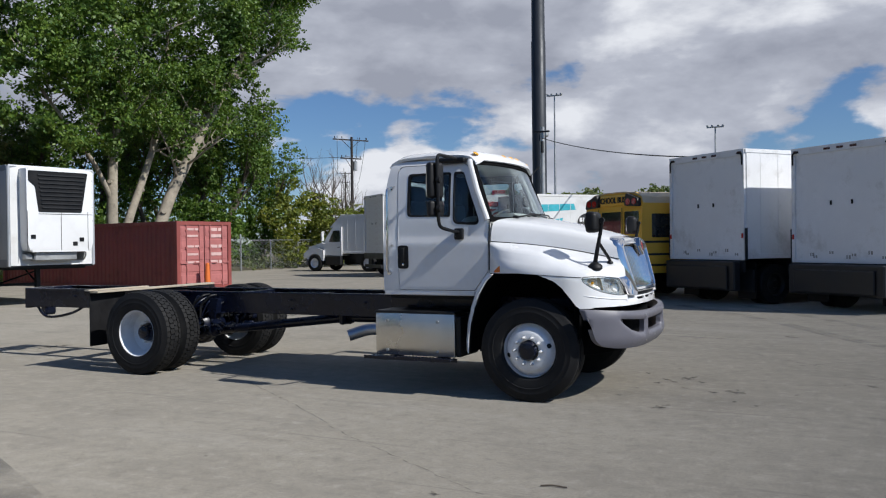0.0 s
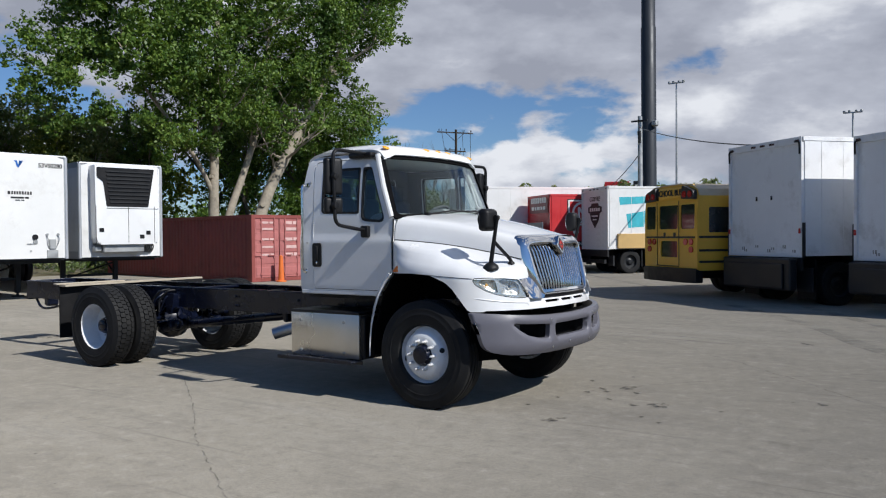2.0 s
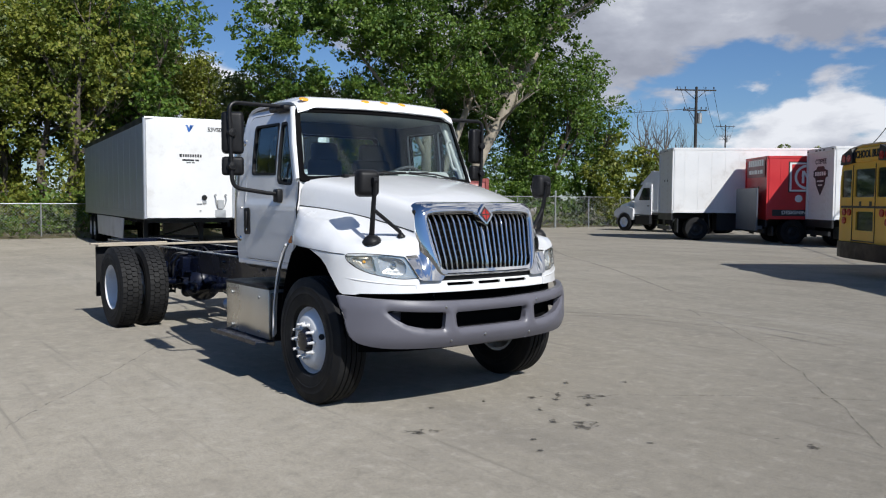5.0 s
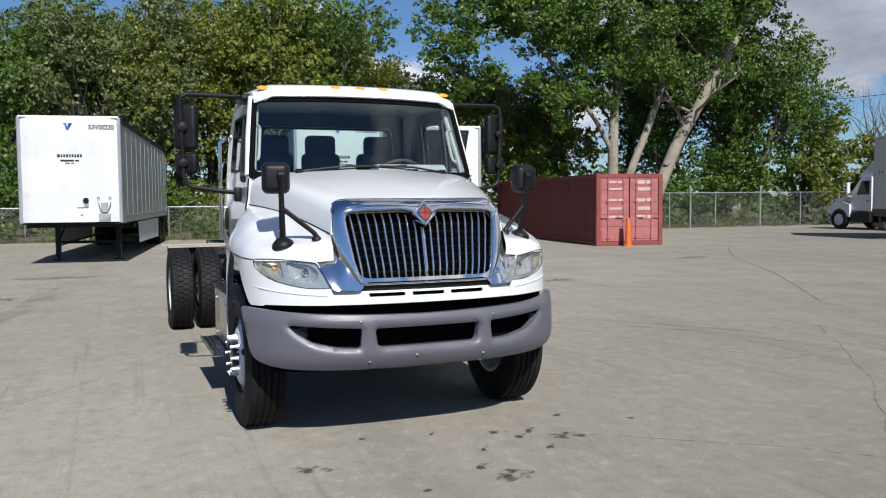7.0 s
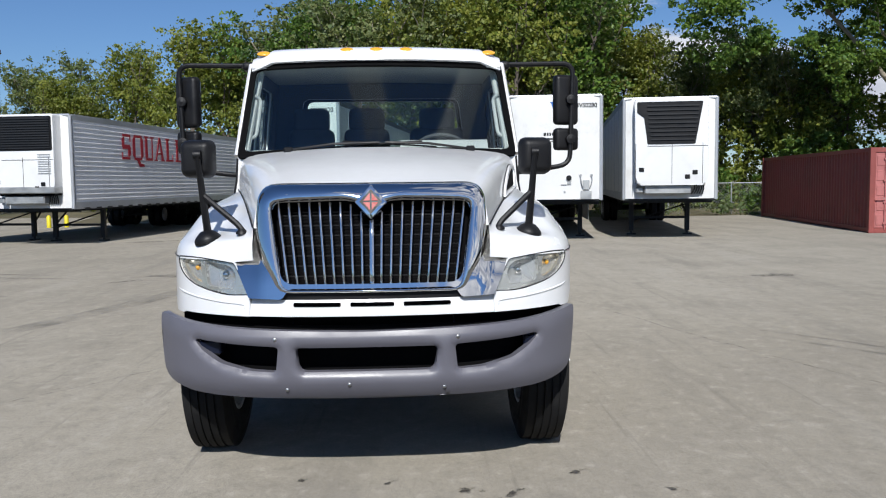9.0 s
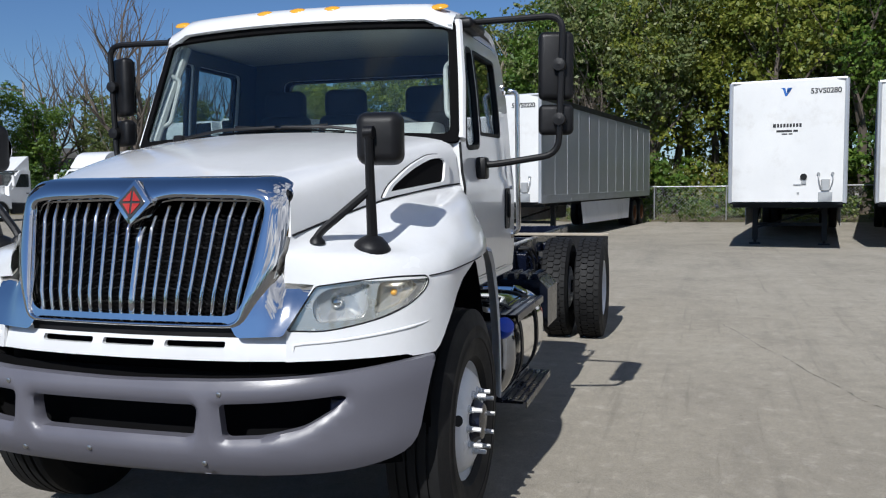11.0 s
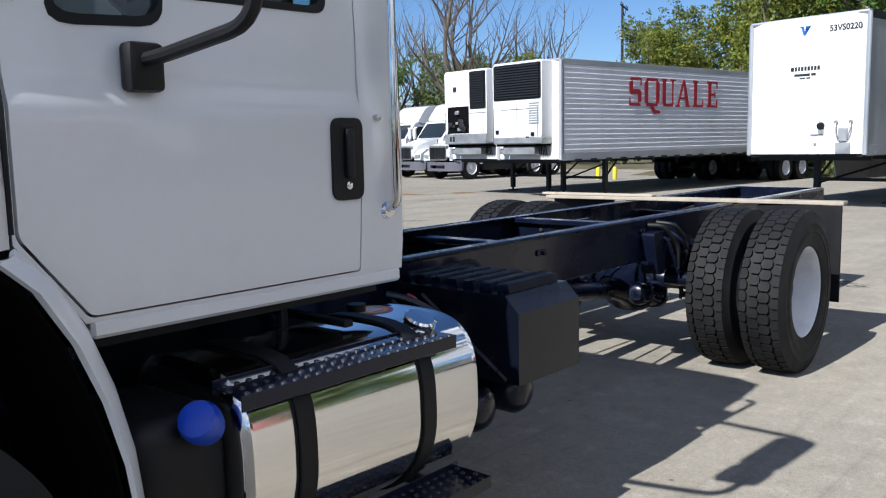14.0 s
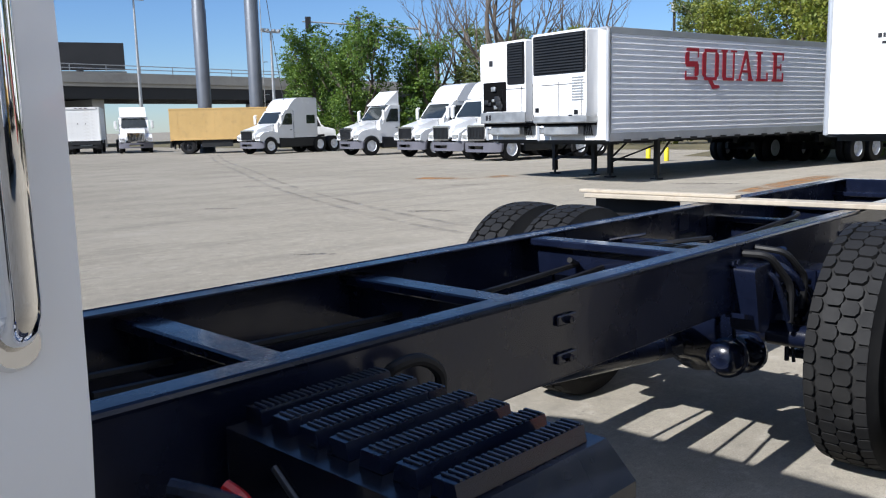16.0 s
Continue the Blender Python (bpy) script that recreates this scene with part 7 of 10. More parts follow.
def van_trailer(m, number, L=14.8, W=2.59):
    z0, z1 = 1.17, 4.06
    tr = thing("van_trailer", m, "white dry van trailer with aluminium sides parked on landing legs", "trailer", "parked trailers")
    trailer_body(tr, L, W, z0, z1, WHITE_OLD, ALU_SIDE)
    panels(tr, L, W, z0, z1, ALU_SIDE, 12)
    under_gear(tr, L, W, True, RIM_RUST_ME if number.endswith("220") else RIM_ME)
    letters("trailer_number", number, 0.17, INK, tr, Matrix.Translation((0.006, 0.82, 3.76)) @ FACE_X, 0.002, 0.004, 0.95, "black unit number")
    bm = nb()
    prism(bm, [(-0.16, 0.1), (-0.04, 0.1), (0.0, -0.05), (0.05, 0.06), (0.18, 0.1), (0.03, 0.1), (0.02, -0.14), (-0.04, -0.14), (-0.1, 0.05)][:9], 0, 0.004, "x")
    part("blue_mark", bm, INK_BLUE, tr, "blue check-shaped maker's mark", smooth=0, m=Matrix.Translation((0.003, -0.03, 3.79)) @ Matrix.Diagonal((1, 0.72, 0.78, 1)))
    bm = nb()
    bars(bm, lambda u, v, d: (0.003 + d, u, v + 2.99), [0.07, 0.045, 0.045, 0.05, 0.045, 0.05, 0.045, 0.05, 0.05], 0.085, 0.022)
    bars(bm, lambda u, v, d: (0.003 + d, u, v + 2.86), [0.34, 0.1], 0.05, 0.03)
    bars(bm, lambda u, v, d: (0.003 + d, u, v + 2.79), [0.12, 0.08], 0.03, 0.03)
    part("company_bars", bm, INK, tr, "small dark company lettering", smooth=0)
    bm = nb()
    cyl(bm, (-0.01, 0.38, 1.78), (0.045, 0.38, 1.78), 0.075, seg=18)
    part("power_socket", bm, BLACK_PLASTIC, tr)
    bm = nb()
    box(bm, 0, 0.03, 0.33, 0.44, 1.6, 1.69)
    box(bm, 0, 0.02, 0.16, 0.32, 1.58, 1.61)
    box(bm, 0, 0.02, 0.24, 0.29, 1.38, 1.42)
    part("warning_plate", bm, GALV, tr)
    bm = nb()
    box(bm, 0, 0.05, 0.76, 0.94, 1.45, 1.72, 0.01)
    for yy in (0.70, 1.0):
        tube(bm, curve_pts([(0.03, yy, 1.85), (0.07, yy + 0.01, 1.7), (0.04, yy + (0.05 if yy < 0.8 else -0.05), 1.5)], 4), 0.012, 6)
        cyl(bm, (0, yy, 1.85), (0.05, yy, 1.85), 0.035, seg=10)
    part("air_line_box", bm, GALV, tr)
    bm = nb()
    box(bm, 0, 0.03, 0.7, 1.0, 1.19, 1.42, 0.006)
    part("grey_plate", bm, GALV, tr)
    return tr


def grille_unit(tr, W, style):
    """The cooling unit on a refrigerated trailer's front wall."""
    x = 0.42
    bm = nb()
    lo, hi = (1.55, 3.92) if style == 0 else (1.65, 3.98)
    prism(bm, round_poly([(-0.98, lo + 0.25), (-0.9, lo), (0.9, lo), (0.98, lo + 0.25), (1.0, hi), (-1.0, hi)], 0.06), 0.0, x, "x")
    bmesh.ops.bevel(bm, geom=[e for e in bm.edges if all(v.co.x > x - 0.01 for v in e.verts)], offset=0.06, segments=3, profile=0.5, affect="EDGES")
    body = part("cooling_unit", bm, WHITE, tr, "white cooling unit with a dark louvred intake")
    bm = nb()
    if style == 0:
        prism(bm, round_poly([(-0.66, 2.68), (0.62, 2.68), (0.82, 3.84), (-0.95, 3.84), (-0.95, 3.55), (-0.76, 3.4)], 0.04), x - 0.02, x + 0.015, "x")
    elif style == 2:
        prism(bm, round_poly([(0.22, 2.75), (0.95, 2.75), (0.95, 3.92), (0.22, 3.92)], 0.06), x - 0.02, x + 0.015, "x")
    else:
        prism(bm, round_poly([(-0.95, 2.9), (0.95, 2.9), (0.95, 3.92), (-0.95, 3.92)], 0.06), x - 0.02, x + 0.015, "x")
    part("intake", bm, BLACK_PLASTIC, body)
    n = 9 if style == 0 else 13
    for i in range(n):
        z = (2.8 + i * 0.115) if style == 0 else (2.97 + i * 0.073)
        hw = 0.60 + 0.014 * i if style == 0 else 0.9
        bm = nb()
        box(bm, x + 0.005, x + 0.05, 0.25 if style == 2 else -hw + 0.03, hw, z - 0.012, z + 0.022)
        part("louvre", bm, DARK_STEEL, body, smooth=0)
    bm = nb()
    for yy in (-0.98, 0.0, 0.82):
        box(bm, x - 0.01, x + 0.008, yy - 0.006, yy + 0.006, lo + 0.05, 2.7)
    box(bm, x - 0.01, x + 0.008, -0.66, 0.95, 2.62, 2.634)
    part("panel_seam", bm, DARK_STEEL, body, smooth=0)
    for yy, zz in ((-0.82, 1.98), (0.42, 1.78), (0.62, 1.9)):
        bm = nb()
        box(bm, x, x + 0.02, yy - 0.07, yy + 0.07, zz - 0.06, zz + 0.06, 0.01)
        part("latch", bm, BLACK_PLASTIC, body)
    bm = nb()
    box(bm, 0.0, 0.3, -0.72, 0.55, 1.3, 1.56, 0.03)
    box(bm, 0.0, 0.24, -0.95, -0.75, 1.34, 1.5, 0.02)
    part("lower_tray", bm, GALV, body)
    # Near-black box added as the shadow line under the unit
    bm = nb()
    box(bm, 0.0, 0.34, -0.95, 0.95, 1.56, lo + 0.01)
    part("dark_gap", bm, VOID, body, smooth=0)
    bm = nb()
    for k in range(5):
        tube(bm, curve_pts([(0.1, 0.6 + 0.05 * k, 1.62), (0.16, 0.66 + 0.06 * k, 1.48), (0.08, 0.58 + 0.07 * k, 1.3)], 4), 0.018, 6)
    part("hoses", bm, BLACK_PLASTIC, body)
    if style == 2:
        # Open service bay: near-black plate as its shade, engine pieces inside, door folded up
        bm = nb()
        box(bm, x - 0.005, x + 0.008, -0.86, 0.16, 2.0, 2.85, 0.002)
        bay = part("engine_bay", bm, VOID, body, "open engine bay, a near-black plate for its shade")
        rb = random.Random(9)
        for k in range(12):
            bm = nb()
            yy, zz, r = rb.uniform(-0.75, 0.05), rb.uniform(2.1, 2.7), rb.uniform(0.05, 0.13)
            box(bm, x + 0.01, x + 0.01 + r * 0.8, yy - r, yy + r, zz - r * 0.7, zz + r * 0.7, r * 0.3, 2)
            part("engine_piece", bm, GALV if k % 3 == 0 else DARK_STEEL, bay)
        bm = nb()
        box(bm, x - 0.01, x + 0.05, -0.98, 0.98, 1.66, 1.98, 0.02)
        part("lower_cover", bm, GALV, body)
        bm = nb()
        bars(bm, lambda u, v, d: (x + 0.052 + d, u - 0.6, v + 1.82), [0.1, 0.1], 0.16, 0.04)
        bars(bm, lambda u, v, d: (x + 0.009 + d, u - 0.5, v + 3.4), [0.16], 0.16, 0.04)
        part("number_bars", bm, INK, body, smooth=0)
    if style == 1:
        bm = nb()
        for i in range(9):
            box(bm, x, x + 0.012, 0.48, 0.88, 2.2 + i * 0.07, 2.235 + i * 0.07)
        part("vent", bm, GALV, body, smooth=0)
        bm = nb()
        box(bm, -0.02, x + 0.03, -0.98, 0.98, 1.62, 1.82, 0.03)
        part("lower_band", bm, GALV, body)
    return body


def reefer_trailer(m, style, corrugated, L=14.6, W=2.59, label="white refrigerated trailer with a cooling unit on its front wall"):
    z0, z1 = 1.15, 4.0
    tr = thing("refrigerated_trailer", m, label, "trailer", "parked trailers")
    trailer_body(tr, L, W, z0, z1, WHITE_OLD, WHITE_OLD, False)
    grille_unit(tr, W, style)
    under_gear(tr, L, W, False)
    if corrugated:
        bm = nb()
        box(bm, -L + 0.06, -0.16, -0.012, 0.012, z0 + 0.2, z1 - 0.16)
        a = part("side_wall", bm, ALU_PALE, tr, smooth=0)
        bm = nb()
        prism(bm, [(-0.012, -0.03), (0.010, -0.012), (0.010, 0.012), (-0.012, 0.03)], -L + 0.06, -0.16, "x")
        r = part("side_rib", bm, WHITE_BOX, tr, smooth=0)
        for s in (-1, 1):
            w = a if s < 0 else new("side_wall", a.data)
            w.parent = tr
            w.matrix_basis = Matrix.Translation((0, s * (W / 2 - 0.014), 0))
            for i in range(17):
                q = r if (s, i) == (-1, 0) else new("side_rib", r.data)
                q.parent = tr
                q.matrix_basis = Matrix.Translation((0, s * (W / 2 - 0.002), z0 + 0.28 + i * 0.145)) @ Matrix.Diagonal((1, s, 1, 1))
        bm = nb()
        box(bm, -0.14, 0.14, -0.02, 0.02, -0.035, 0.035)
        mk = part("side_bracket", bm, DARK_STEEL, tr, smooth=0)
        for s in (-1, 1):
            for i in range(20):
                q = mk if (s, i) == (-1, 0) else new("side_bracket", mk.data)
                q.parent = tr
                q.matrix_basis = Matrix.Translation((-0.76 - i * 0.7, s * (W / 2 + 0.01), z0 - 0.015))
    else:
        panels(tr, L, W, z0, z1, WHITE_OLD, 8)
    return tr


van_trailer(pose(-18.27, -3.28, 0, 0, 0, -7.2), "53VS0220")
van_trailer(pose(-17.55, 4.0, 0, 0, 0, -7.0), "53VS0280")
reefer_trailer(pose(-17.8, 7.28, 0, 0, 0, -9.5), 0, False)
SQ = reefer_trailer(pose(-18.57, -10.78, 0, 0, 0, -7.7) @ Matrix.Scale(0.937, 4), 1, True, L=15.7, label="aluminium refrigerated trailer with red lettering on its ribbed side")
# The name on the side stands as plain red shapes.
for i, (lw, kind) in enumerate(((0.60, 0), (0.76, 1), (0.74, 2), (0.80, 3), (0.62, 4), (0.62, 5))):
    bm = nb()
    h, t, v, k = 0.86, 0.085, 0.17, lw / 2
    if kind == 0:
        for z0q in (0, h / 2 - 0.075, h - t):
            box(bm, -k + 0.05, k - 0.05, -0.006, 0.006, z0q, z0q + (0.15 if 0 < z0q < 0.5 else t))
        prism(bm, round_poly([(-k, h / 2 - 0.03), (-k + v, h / 2 + 0.05), (-k + v, h - t), (-k, h - t - 0.05)], 0.05), -0.0058, 0.0058)
        prism(bm, round_poly([(k, h / 2 + 0.03), (k - v, h / 2 - 0.05), (k - v, t), (k, t + 0.05)], 0.05), -0.0058, 0.0058)
        box(bm, -k, -k + 0.05, -0.0056, 0.0056, 0.0, 0.24)
        box(bm, k - 0.05, k, -0.0056, 0.0056, h - 0.24, h)
    elif kind == 1:
        prism(bm, round_poly([(-k, 0.12), (-k + v, 0.05), (-k + v, h - 0.05), (-k, h - 0.12)], 0.06), -0.006, 0.006)
        prism(bm, round_poly([(k - v, 0.05), (k, 0.12), (k, h - 0.12), (k - v, h - 0.05)], 0.06), -0.006, 0.006)
        for z0q in (0.0, h - t):
            box(bm, -k + 0.09, k - 0.09, -0.0058, 0.0058, z0q, z0q + t)
        prism(bm, [(-0.12, 0.03), (0.06, 0.03), (0.18, -0.12), (k + 0.04, -0.14), (k + 0.06, -0.22), (0.1, -0.24)], -0.0056, 0.0056)
    elif kind == 2:
        box(bm, -k + 0.08, -k + 0.08 + v, -0.006, 0.006, 0.08, h)
        box(bm, k - 0.15, k - 0.08, -0.006, 0.006, 0.08, h)
        box(bm, -k + 0.12, k - 0.1, -0.0058, 0.0058, 0, t)
        for x in (-k + 0.08 + v / 2, k - 0.115):
            box(bm, x - 0.15, x + 0.15, -0.0056, 0.0056, h - 0.05, h)
    elif kind == 3:
        prism(bm, [(-k + 0.05, 0), (-k + 0.12, 0), (0.02, h * 0.82), (k - 0.05 - v, 0), (k - 0.05, 0), (0.08, h), (-0.04, h)], -0.006, 0.006)
        box(bm, -k * 0.5, k * 0.4, -0.0058, 0.0058, 0.24, 0.31)
        for x in (-k + 0.09, k - 0.13):
            box(bm, x - 0.13, x + 0.13, -0.0056, 0.0056, 0, 0.05)
    else:
        box(bm, -k + 0.07, -k + 0.07 + v, -0.006, 0.006, 0, h)
        box(bm, -k, k, -0.0058, 0.0058, 0, t * 0.8)
        box(bm, k - 0.06, k, -0.0056, 0.0056, 0, 0.26)
        box(bm, -k, k if kind == 5 else -k + 0.31, -0.0058, 0.0058, h - t * 0.7, h)
        if kind == 5:
            box(bm, -k + 0.1, k * 0.5, -0.0058, 0.0058, h / 2 - 0.035, h / 2 + 0.035)
            box(bm, k - 0.06, k, -0.0056, 0.0056, h - 0.22, h)
            box(bm, k * 0.45, k * 0.45 + 0.05, -0.0054, 0.0054, h / 2 - 0.1, h / 2 + 0.1)
    part("red_shape", bm, INK_RED, SQ, "red block lettering shape", smooth=0, m=Matrix.Translation((-3.42 - i * 0.85, 2.59 / 2 + 0.026, 2.72)) @ Matrix.Diagonal((-1, 1, 1, 1)))
reefer_trailer(pose(-19.37, -13.3, 0, 0, 0, -7.7) @ Matrix.Scale(0.937, 4), 2, False, label="white refrigerated trailer with its unit's service door open")


# ---- shipping container ----
def container(m):
    L, W, H = 12.19, 2.44, 2.6
    ct = thing("shipping_container", m, "faded red steel shipping container with bleached doors", "container")
    bm = nb()
    for x in (0, -L):
        for s in (-1, 1):
            box(bm, x - 0.09, x + 0.09, s * W / 2 - 0.08, s * W / 2 + 0.08, 0.0, H, 0.01)
        for z in (0.08, H - 0.07):
            box(bm, x - 0.08, x + 0.08, -W / 2, W / 2, z - 0.07, z + 0.07)
    for s in (-1, 1):
        for z in (0.09, H - 0.06):
            box(bm, -L, 0, s * W / 2 - 0.05, s * W / 2 + 0.05, z - 0.06, z + 0.06)
    part("steel_frame", bm, RED_BOX, ct)
    wave = []
    n = 44
    for i in range(n):
        x = -0.1 - i * (L - 0.2) / n
        w = (L - 0.2) / n
        wave += [(x, 0.0), (x - w * 0.3, 0.0), (x - w * 0.5, 0.04), (x - w * 0.8, 0.04)]
    for s in (-1, 1):
        bm = nb()
        grid(bm, [[(x, s * (W / 2 - 0.05 + d), z) for x, d in wave] for z in (0.14, H - 0.1)])
        part("corrugated_side", bm, RED_BOX, ct, smooth=20)
    bm = nb()
    box(bm, -L, 0, -W / 2, W / 2, H - 0.06, H - 0.03)
    part("roof", bm, RED_BOX, ct)
    for s in (-1, 1):
        bm = nb()
        box(bm, 0.0, 0.05, min(s * 0.02, s * 1.13), max(s * 0.02, s * 1.13), 0.16, H - 0.14, 0.008)
        for k in range(5):
            box(bm, 0.04, 0.065, min(s * 0.06, s * 1.09), max(s * 0.06, s * 1.09), 0.24 + k * 0.45, 0.56 + k * 0.45, 0.01)
        d = part("door", bm, RED_DOOR, ct, "bleached pinkish red door with lock rods")
        for k in (0.25, 0.85):
            bm = nb()
            cyl(bm, (0.085, s * k, 0.1), (0.085, s * k, H - 0.1), 0.02, seg=8)
            for z in (0.3, 0.95, 1.6, 2.25):
                box(bm, 0.05, 0.11, s * k - 0.05, s * k + 0.05, z - 0.03, z + 0.03)
            box(bm, 0.09, 0.12, min(s * k, s * (k + 0.3)), max(s * k, s * (k + 0.3)), 1.0, 1.04)
            part("lock_rod", bm, RED_DOOR, d)
        bm = nb()
        for z, ws in ((2.3, [0.3, 0.16]), (2.05, [0.5]), (1.65, [0.36, 0.2]), (1.35, [0.5]), (1.05, [0.4, 0.2])):
            bars(bm, lambda u, v, e, z=z, s=s: (0.07 + e, u + s * 0.56, v + z), ws, 0.12 if s > 0 else 0.08, 0.05)
        tagged(part("lettering", bm, FADED_PRINT, d, "faded pale lettering", smooth=0), kind="stuff")
    return ct


container(pose(-19.42, 15.22, 0, 0, 0, -8.0))


def traffic_cone(m):
    c = thing("traffic_cone", m, "orange plastic marker post beside the container doors", "marker post")
    bm = nb()
    lathe(bm, [(0.0, 0.001), (0.0, 0.2), (0.05, 0.2), (0.06, 0.12), (1.0, 0.07), (1.03, 0.001)], 16, "z")
    part("post", bm, ORANGE, c)
    return c


traffic_cone(pose(-18.9, 14.85, 0))


# ---- box trucks seen from behind ----
def box_truck(m, L, W, z0, z1, body, label, side_mat=None, gate=False, cab=True, lift=False):
    """Local +x points forward; the rear wall stands at x = 0."""
    side_mat = side_mat or body
    bt = thing("box_truck", m, label, "truck", "parked box trucks")
    for s in (-1, 1):
        bm = nb()
        box(bm, 0.05, L, s * W / 2 - 0.02, s * W / 2 + 0.02, z0, z1 - 0.04)
        w = part("side_wall", bm, side_mat, bt, smooth=0)
        for za, zb in ((z0 - 0.02, z0 + 0.1), (z1 - 0.1, z1)):
            bm = nb()
            box(bm, 0.0, L + 0.02, s * W / 2 - 0.035, s * W / 2 + 0.035, za, zb, 0.006)
            part("side_rail", bm, body, bt)
        post = None
        for i in range(int(L / 0.6)):
            if post is None:
                bm = nb()
                box(bm, 0.0, 0.015, s * W / 2 - 0.026, s * W / 2 + 0.026, z0 + 0.1, z1 - 0.1)
                post = part("panel_joint", bm, body, w, m=Matrix.Translation((0.5, 0, 0)))
            else:
                shared_part("panel_joint", post.data, w, Matrix.Translation((0.5 + i * 0.6, 0, 0)))
    bm = nb()
    box(bm, 0.0, L, -W / 2, W / 2, z1 - 0.05, z1 - 0.01)
    part("roof", bm, body, bt)
    bm = nb()
    box(bm, L - 0.03, L, -W / 2, W / 2, z0, z1)
    part("front_wall", bm, body, bt)
    bm = nb()
    sheet(bm, [(-W / 2, z0 - 0.05), (W / 2, z0 - 0.05), (W / 2, z1), (-W / 2, z1)], [[(-W / 2 + 0.09, z0 + 0.03), (W / 2 - 0.09, z0 + 0.03), (W / 2 - 0.09, z1 - 0.16), (-W / 2 + 0.09, z1 - 0.16)]], lambda u, v, d: (-0.03 + d, u, v), 0.09, 0.6)
    part("rear_surround", bm, body, bt, smooth=0)
    bm = nb()
    box(bm, 0.03, 0.05, -W / 2 + 0.09, W / 2 - 0.09, z0 + 0.03, z1 - 0.16)
    dr = part("roller_door", bm, body, bt, smooth=0)
    rows = 1 if lift else 9
    step = (z1 - z0 - 0.19) / rows
    bm = nb()
    box(bm, 0.012, 0.03, -W / 2 + 0.09, W / 2 - 0.09, 0.0012, step - 0.0012, 0.0015)
    sl = part("door_slat", bm, body, dr, smooth=0)
    for k in range(rows):
        q = sl if k == 0 else new("door_slat", sl.data)
        q.parent = dr
        q.matrix_basis = Matrix.Translation((0, 0, z0 + 0.03 + k * step))
    bm = nb()
    for yy in (-0.28, 0.28):
        bm = nb()
        box(bm, -0.01, 0.03, yy - 0.02, yy + 0.02, (z0 + z1) / 2 - 0.05, (z0 + z1) / 2 + 0.05)
        part("door_grip", bm, BLACK_PLASTIC, dr)
    for k, w in ((-0.35, 0.09), (0, 0.09), (0.35, 0.09), (-W / 2 + 0.14, 0.07), (W / 2 - 0.14, 0.07)):
        bm = nb()
        box(bm, -0.05, -0.03, k - w, k + w, z1 - 0.11, z1 - 0.06, 0.01)
        part("marker_lamp", bm, DARK_LENS, bt)
    bm = nb()
    box(bm, -0.05, 0.02, -W / 2, W / 2, z0 - 0.35, z0 - 0.06)
    for s in (-1, 1):
        box(bm, 0.1, L - 0.1, s * 0.42 - 0.05, s * 0.42 + 0.05, z0 - 0.3, z0 - 0.02)
        box(bm, 0.2, 0.26, s * (W / 2 - 0.2) - 0.25, s * (W / 2 - 0.2) + 0.25, 0.35, z0 - 0.3)
        box(bm, 1.6, 1.64, s * (W / 2 - 0.3) - 0.3, s * (W / 2 - 0.3) + 0.3, 0.3, z0 - 0.05)
    box(bm, -0.1, 0.0, -W / 2 + 0.2, W / 2 - 0.2, 0.45, 0.62)
    box(bm, 2.0, 4.0, -W / 2 + 0.1, -0.5, 0.45, z0 - 0.05)
    box(bm, 2.2, 3.6, 0.5, W / 2 - 0.1, 0.5, z0 - 0.05)
    cyl(bm, (1.1, -1.0, 0.5), (1.1, 1.0, 0.5), 0.1, seg=10)
    part("chassis", bm, DARK_STEEL, bt)
    rim = RIM_DARK_ME
    for s in (-1, 1):
        wheel(bt, 1.1, s * (W / 2 - 0.2), s, True, rim)
        if cab:
            wheel(bt, L + 1.0, s * (W / 2 - 0.25), s, rim=rim)
    if lift:
        # Folded black tail lift under the sill, flaps, side skirts and a corner guard
        bm = nb()
        box(bm, -0.28, -0.06, -W / 2 + 0.1, W / 2 - 0.1, 0.38, z0 - 0.08, 0.03)
        box(bm, -0.34, -0.28, -W / 2 + 0.3, W / 2 - 0.3, 0.42, z0 - 0.2, 0.02)
        part("folded_tail_lift", bm, DARK_STEEL, bt, "folded black tail lift")
        for s in (-1, 1):
            bm = nb()
            box(bm, 0.4, 0.43, s * (W / 2 - 0.36) - 0.3, s * (W / 2 - 0.36) + 0.3, 0.16, z0 - 0.1)
            part("mud_flap", bm, SEAL, bt)
            bm = nb()
            box(bm, 1.9, L - 0.2, s * (W / 2 - 0.1) - 0.03, s * (W / 2 - 0.1) + 0.03, 0.42, z0 - 0.04, 0.01)
            part("side_skirt", bm, DARK_STEEL, bt)
            bm = nb()
            box(bm, -0.03, 0.05, s * (W / 2 + 0.03) - 0.02, s * (W / 2 + 0.03) + 0.02, z0 - 0.05, z0 + 0.75, 0.01)
            part("corner_guard", bm, DARK_STEEL, bt)
        bm = nb()
        for k in range(7):
            bars(bm, lambda u, v, d, k=k: (0.008 - d, u - W / 2 + 0.3 + k * 0.3 * (1 + 0.13 * (k % 3)), v + z0 + 0.09 + 0.05 * ((k * 5) % 3)), [0.05, 0.03], 0.06 + 0.02 * (k % 2), 0.03)
        tagged(part("scuffs", bm, SCUFF, bt, "grey scuffs along the sill", smooth=0), kind="stuff")
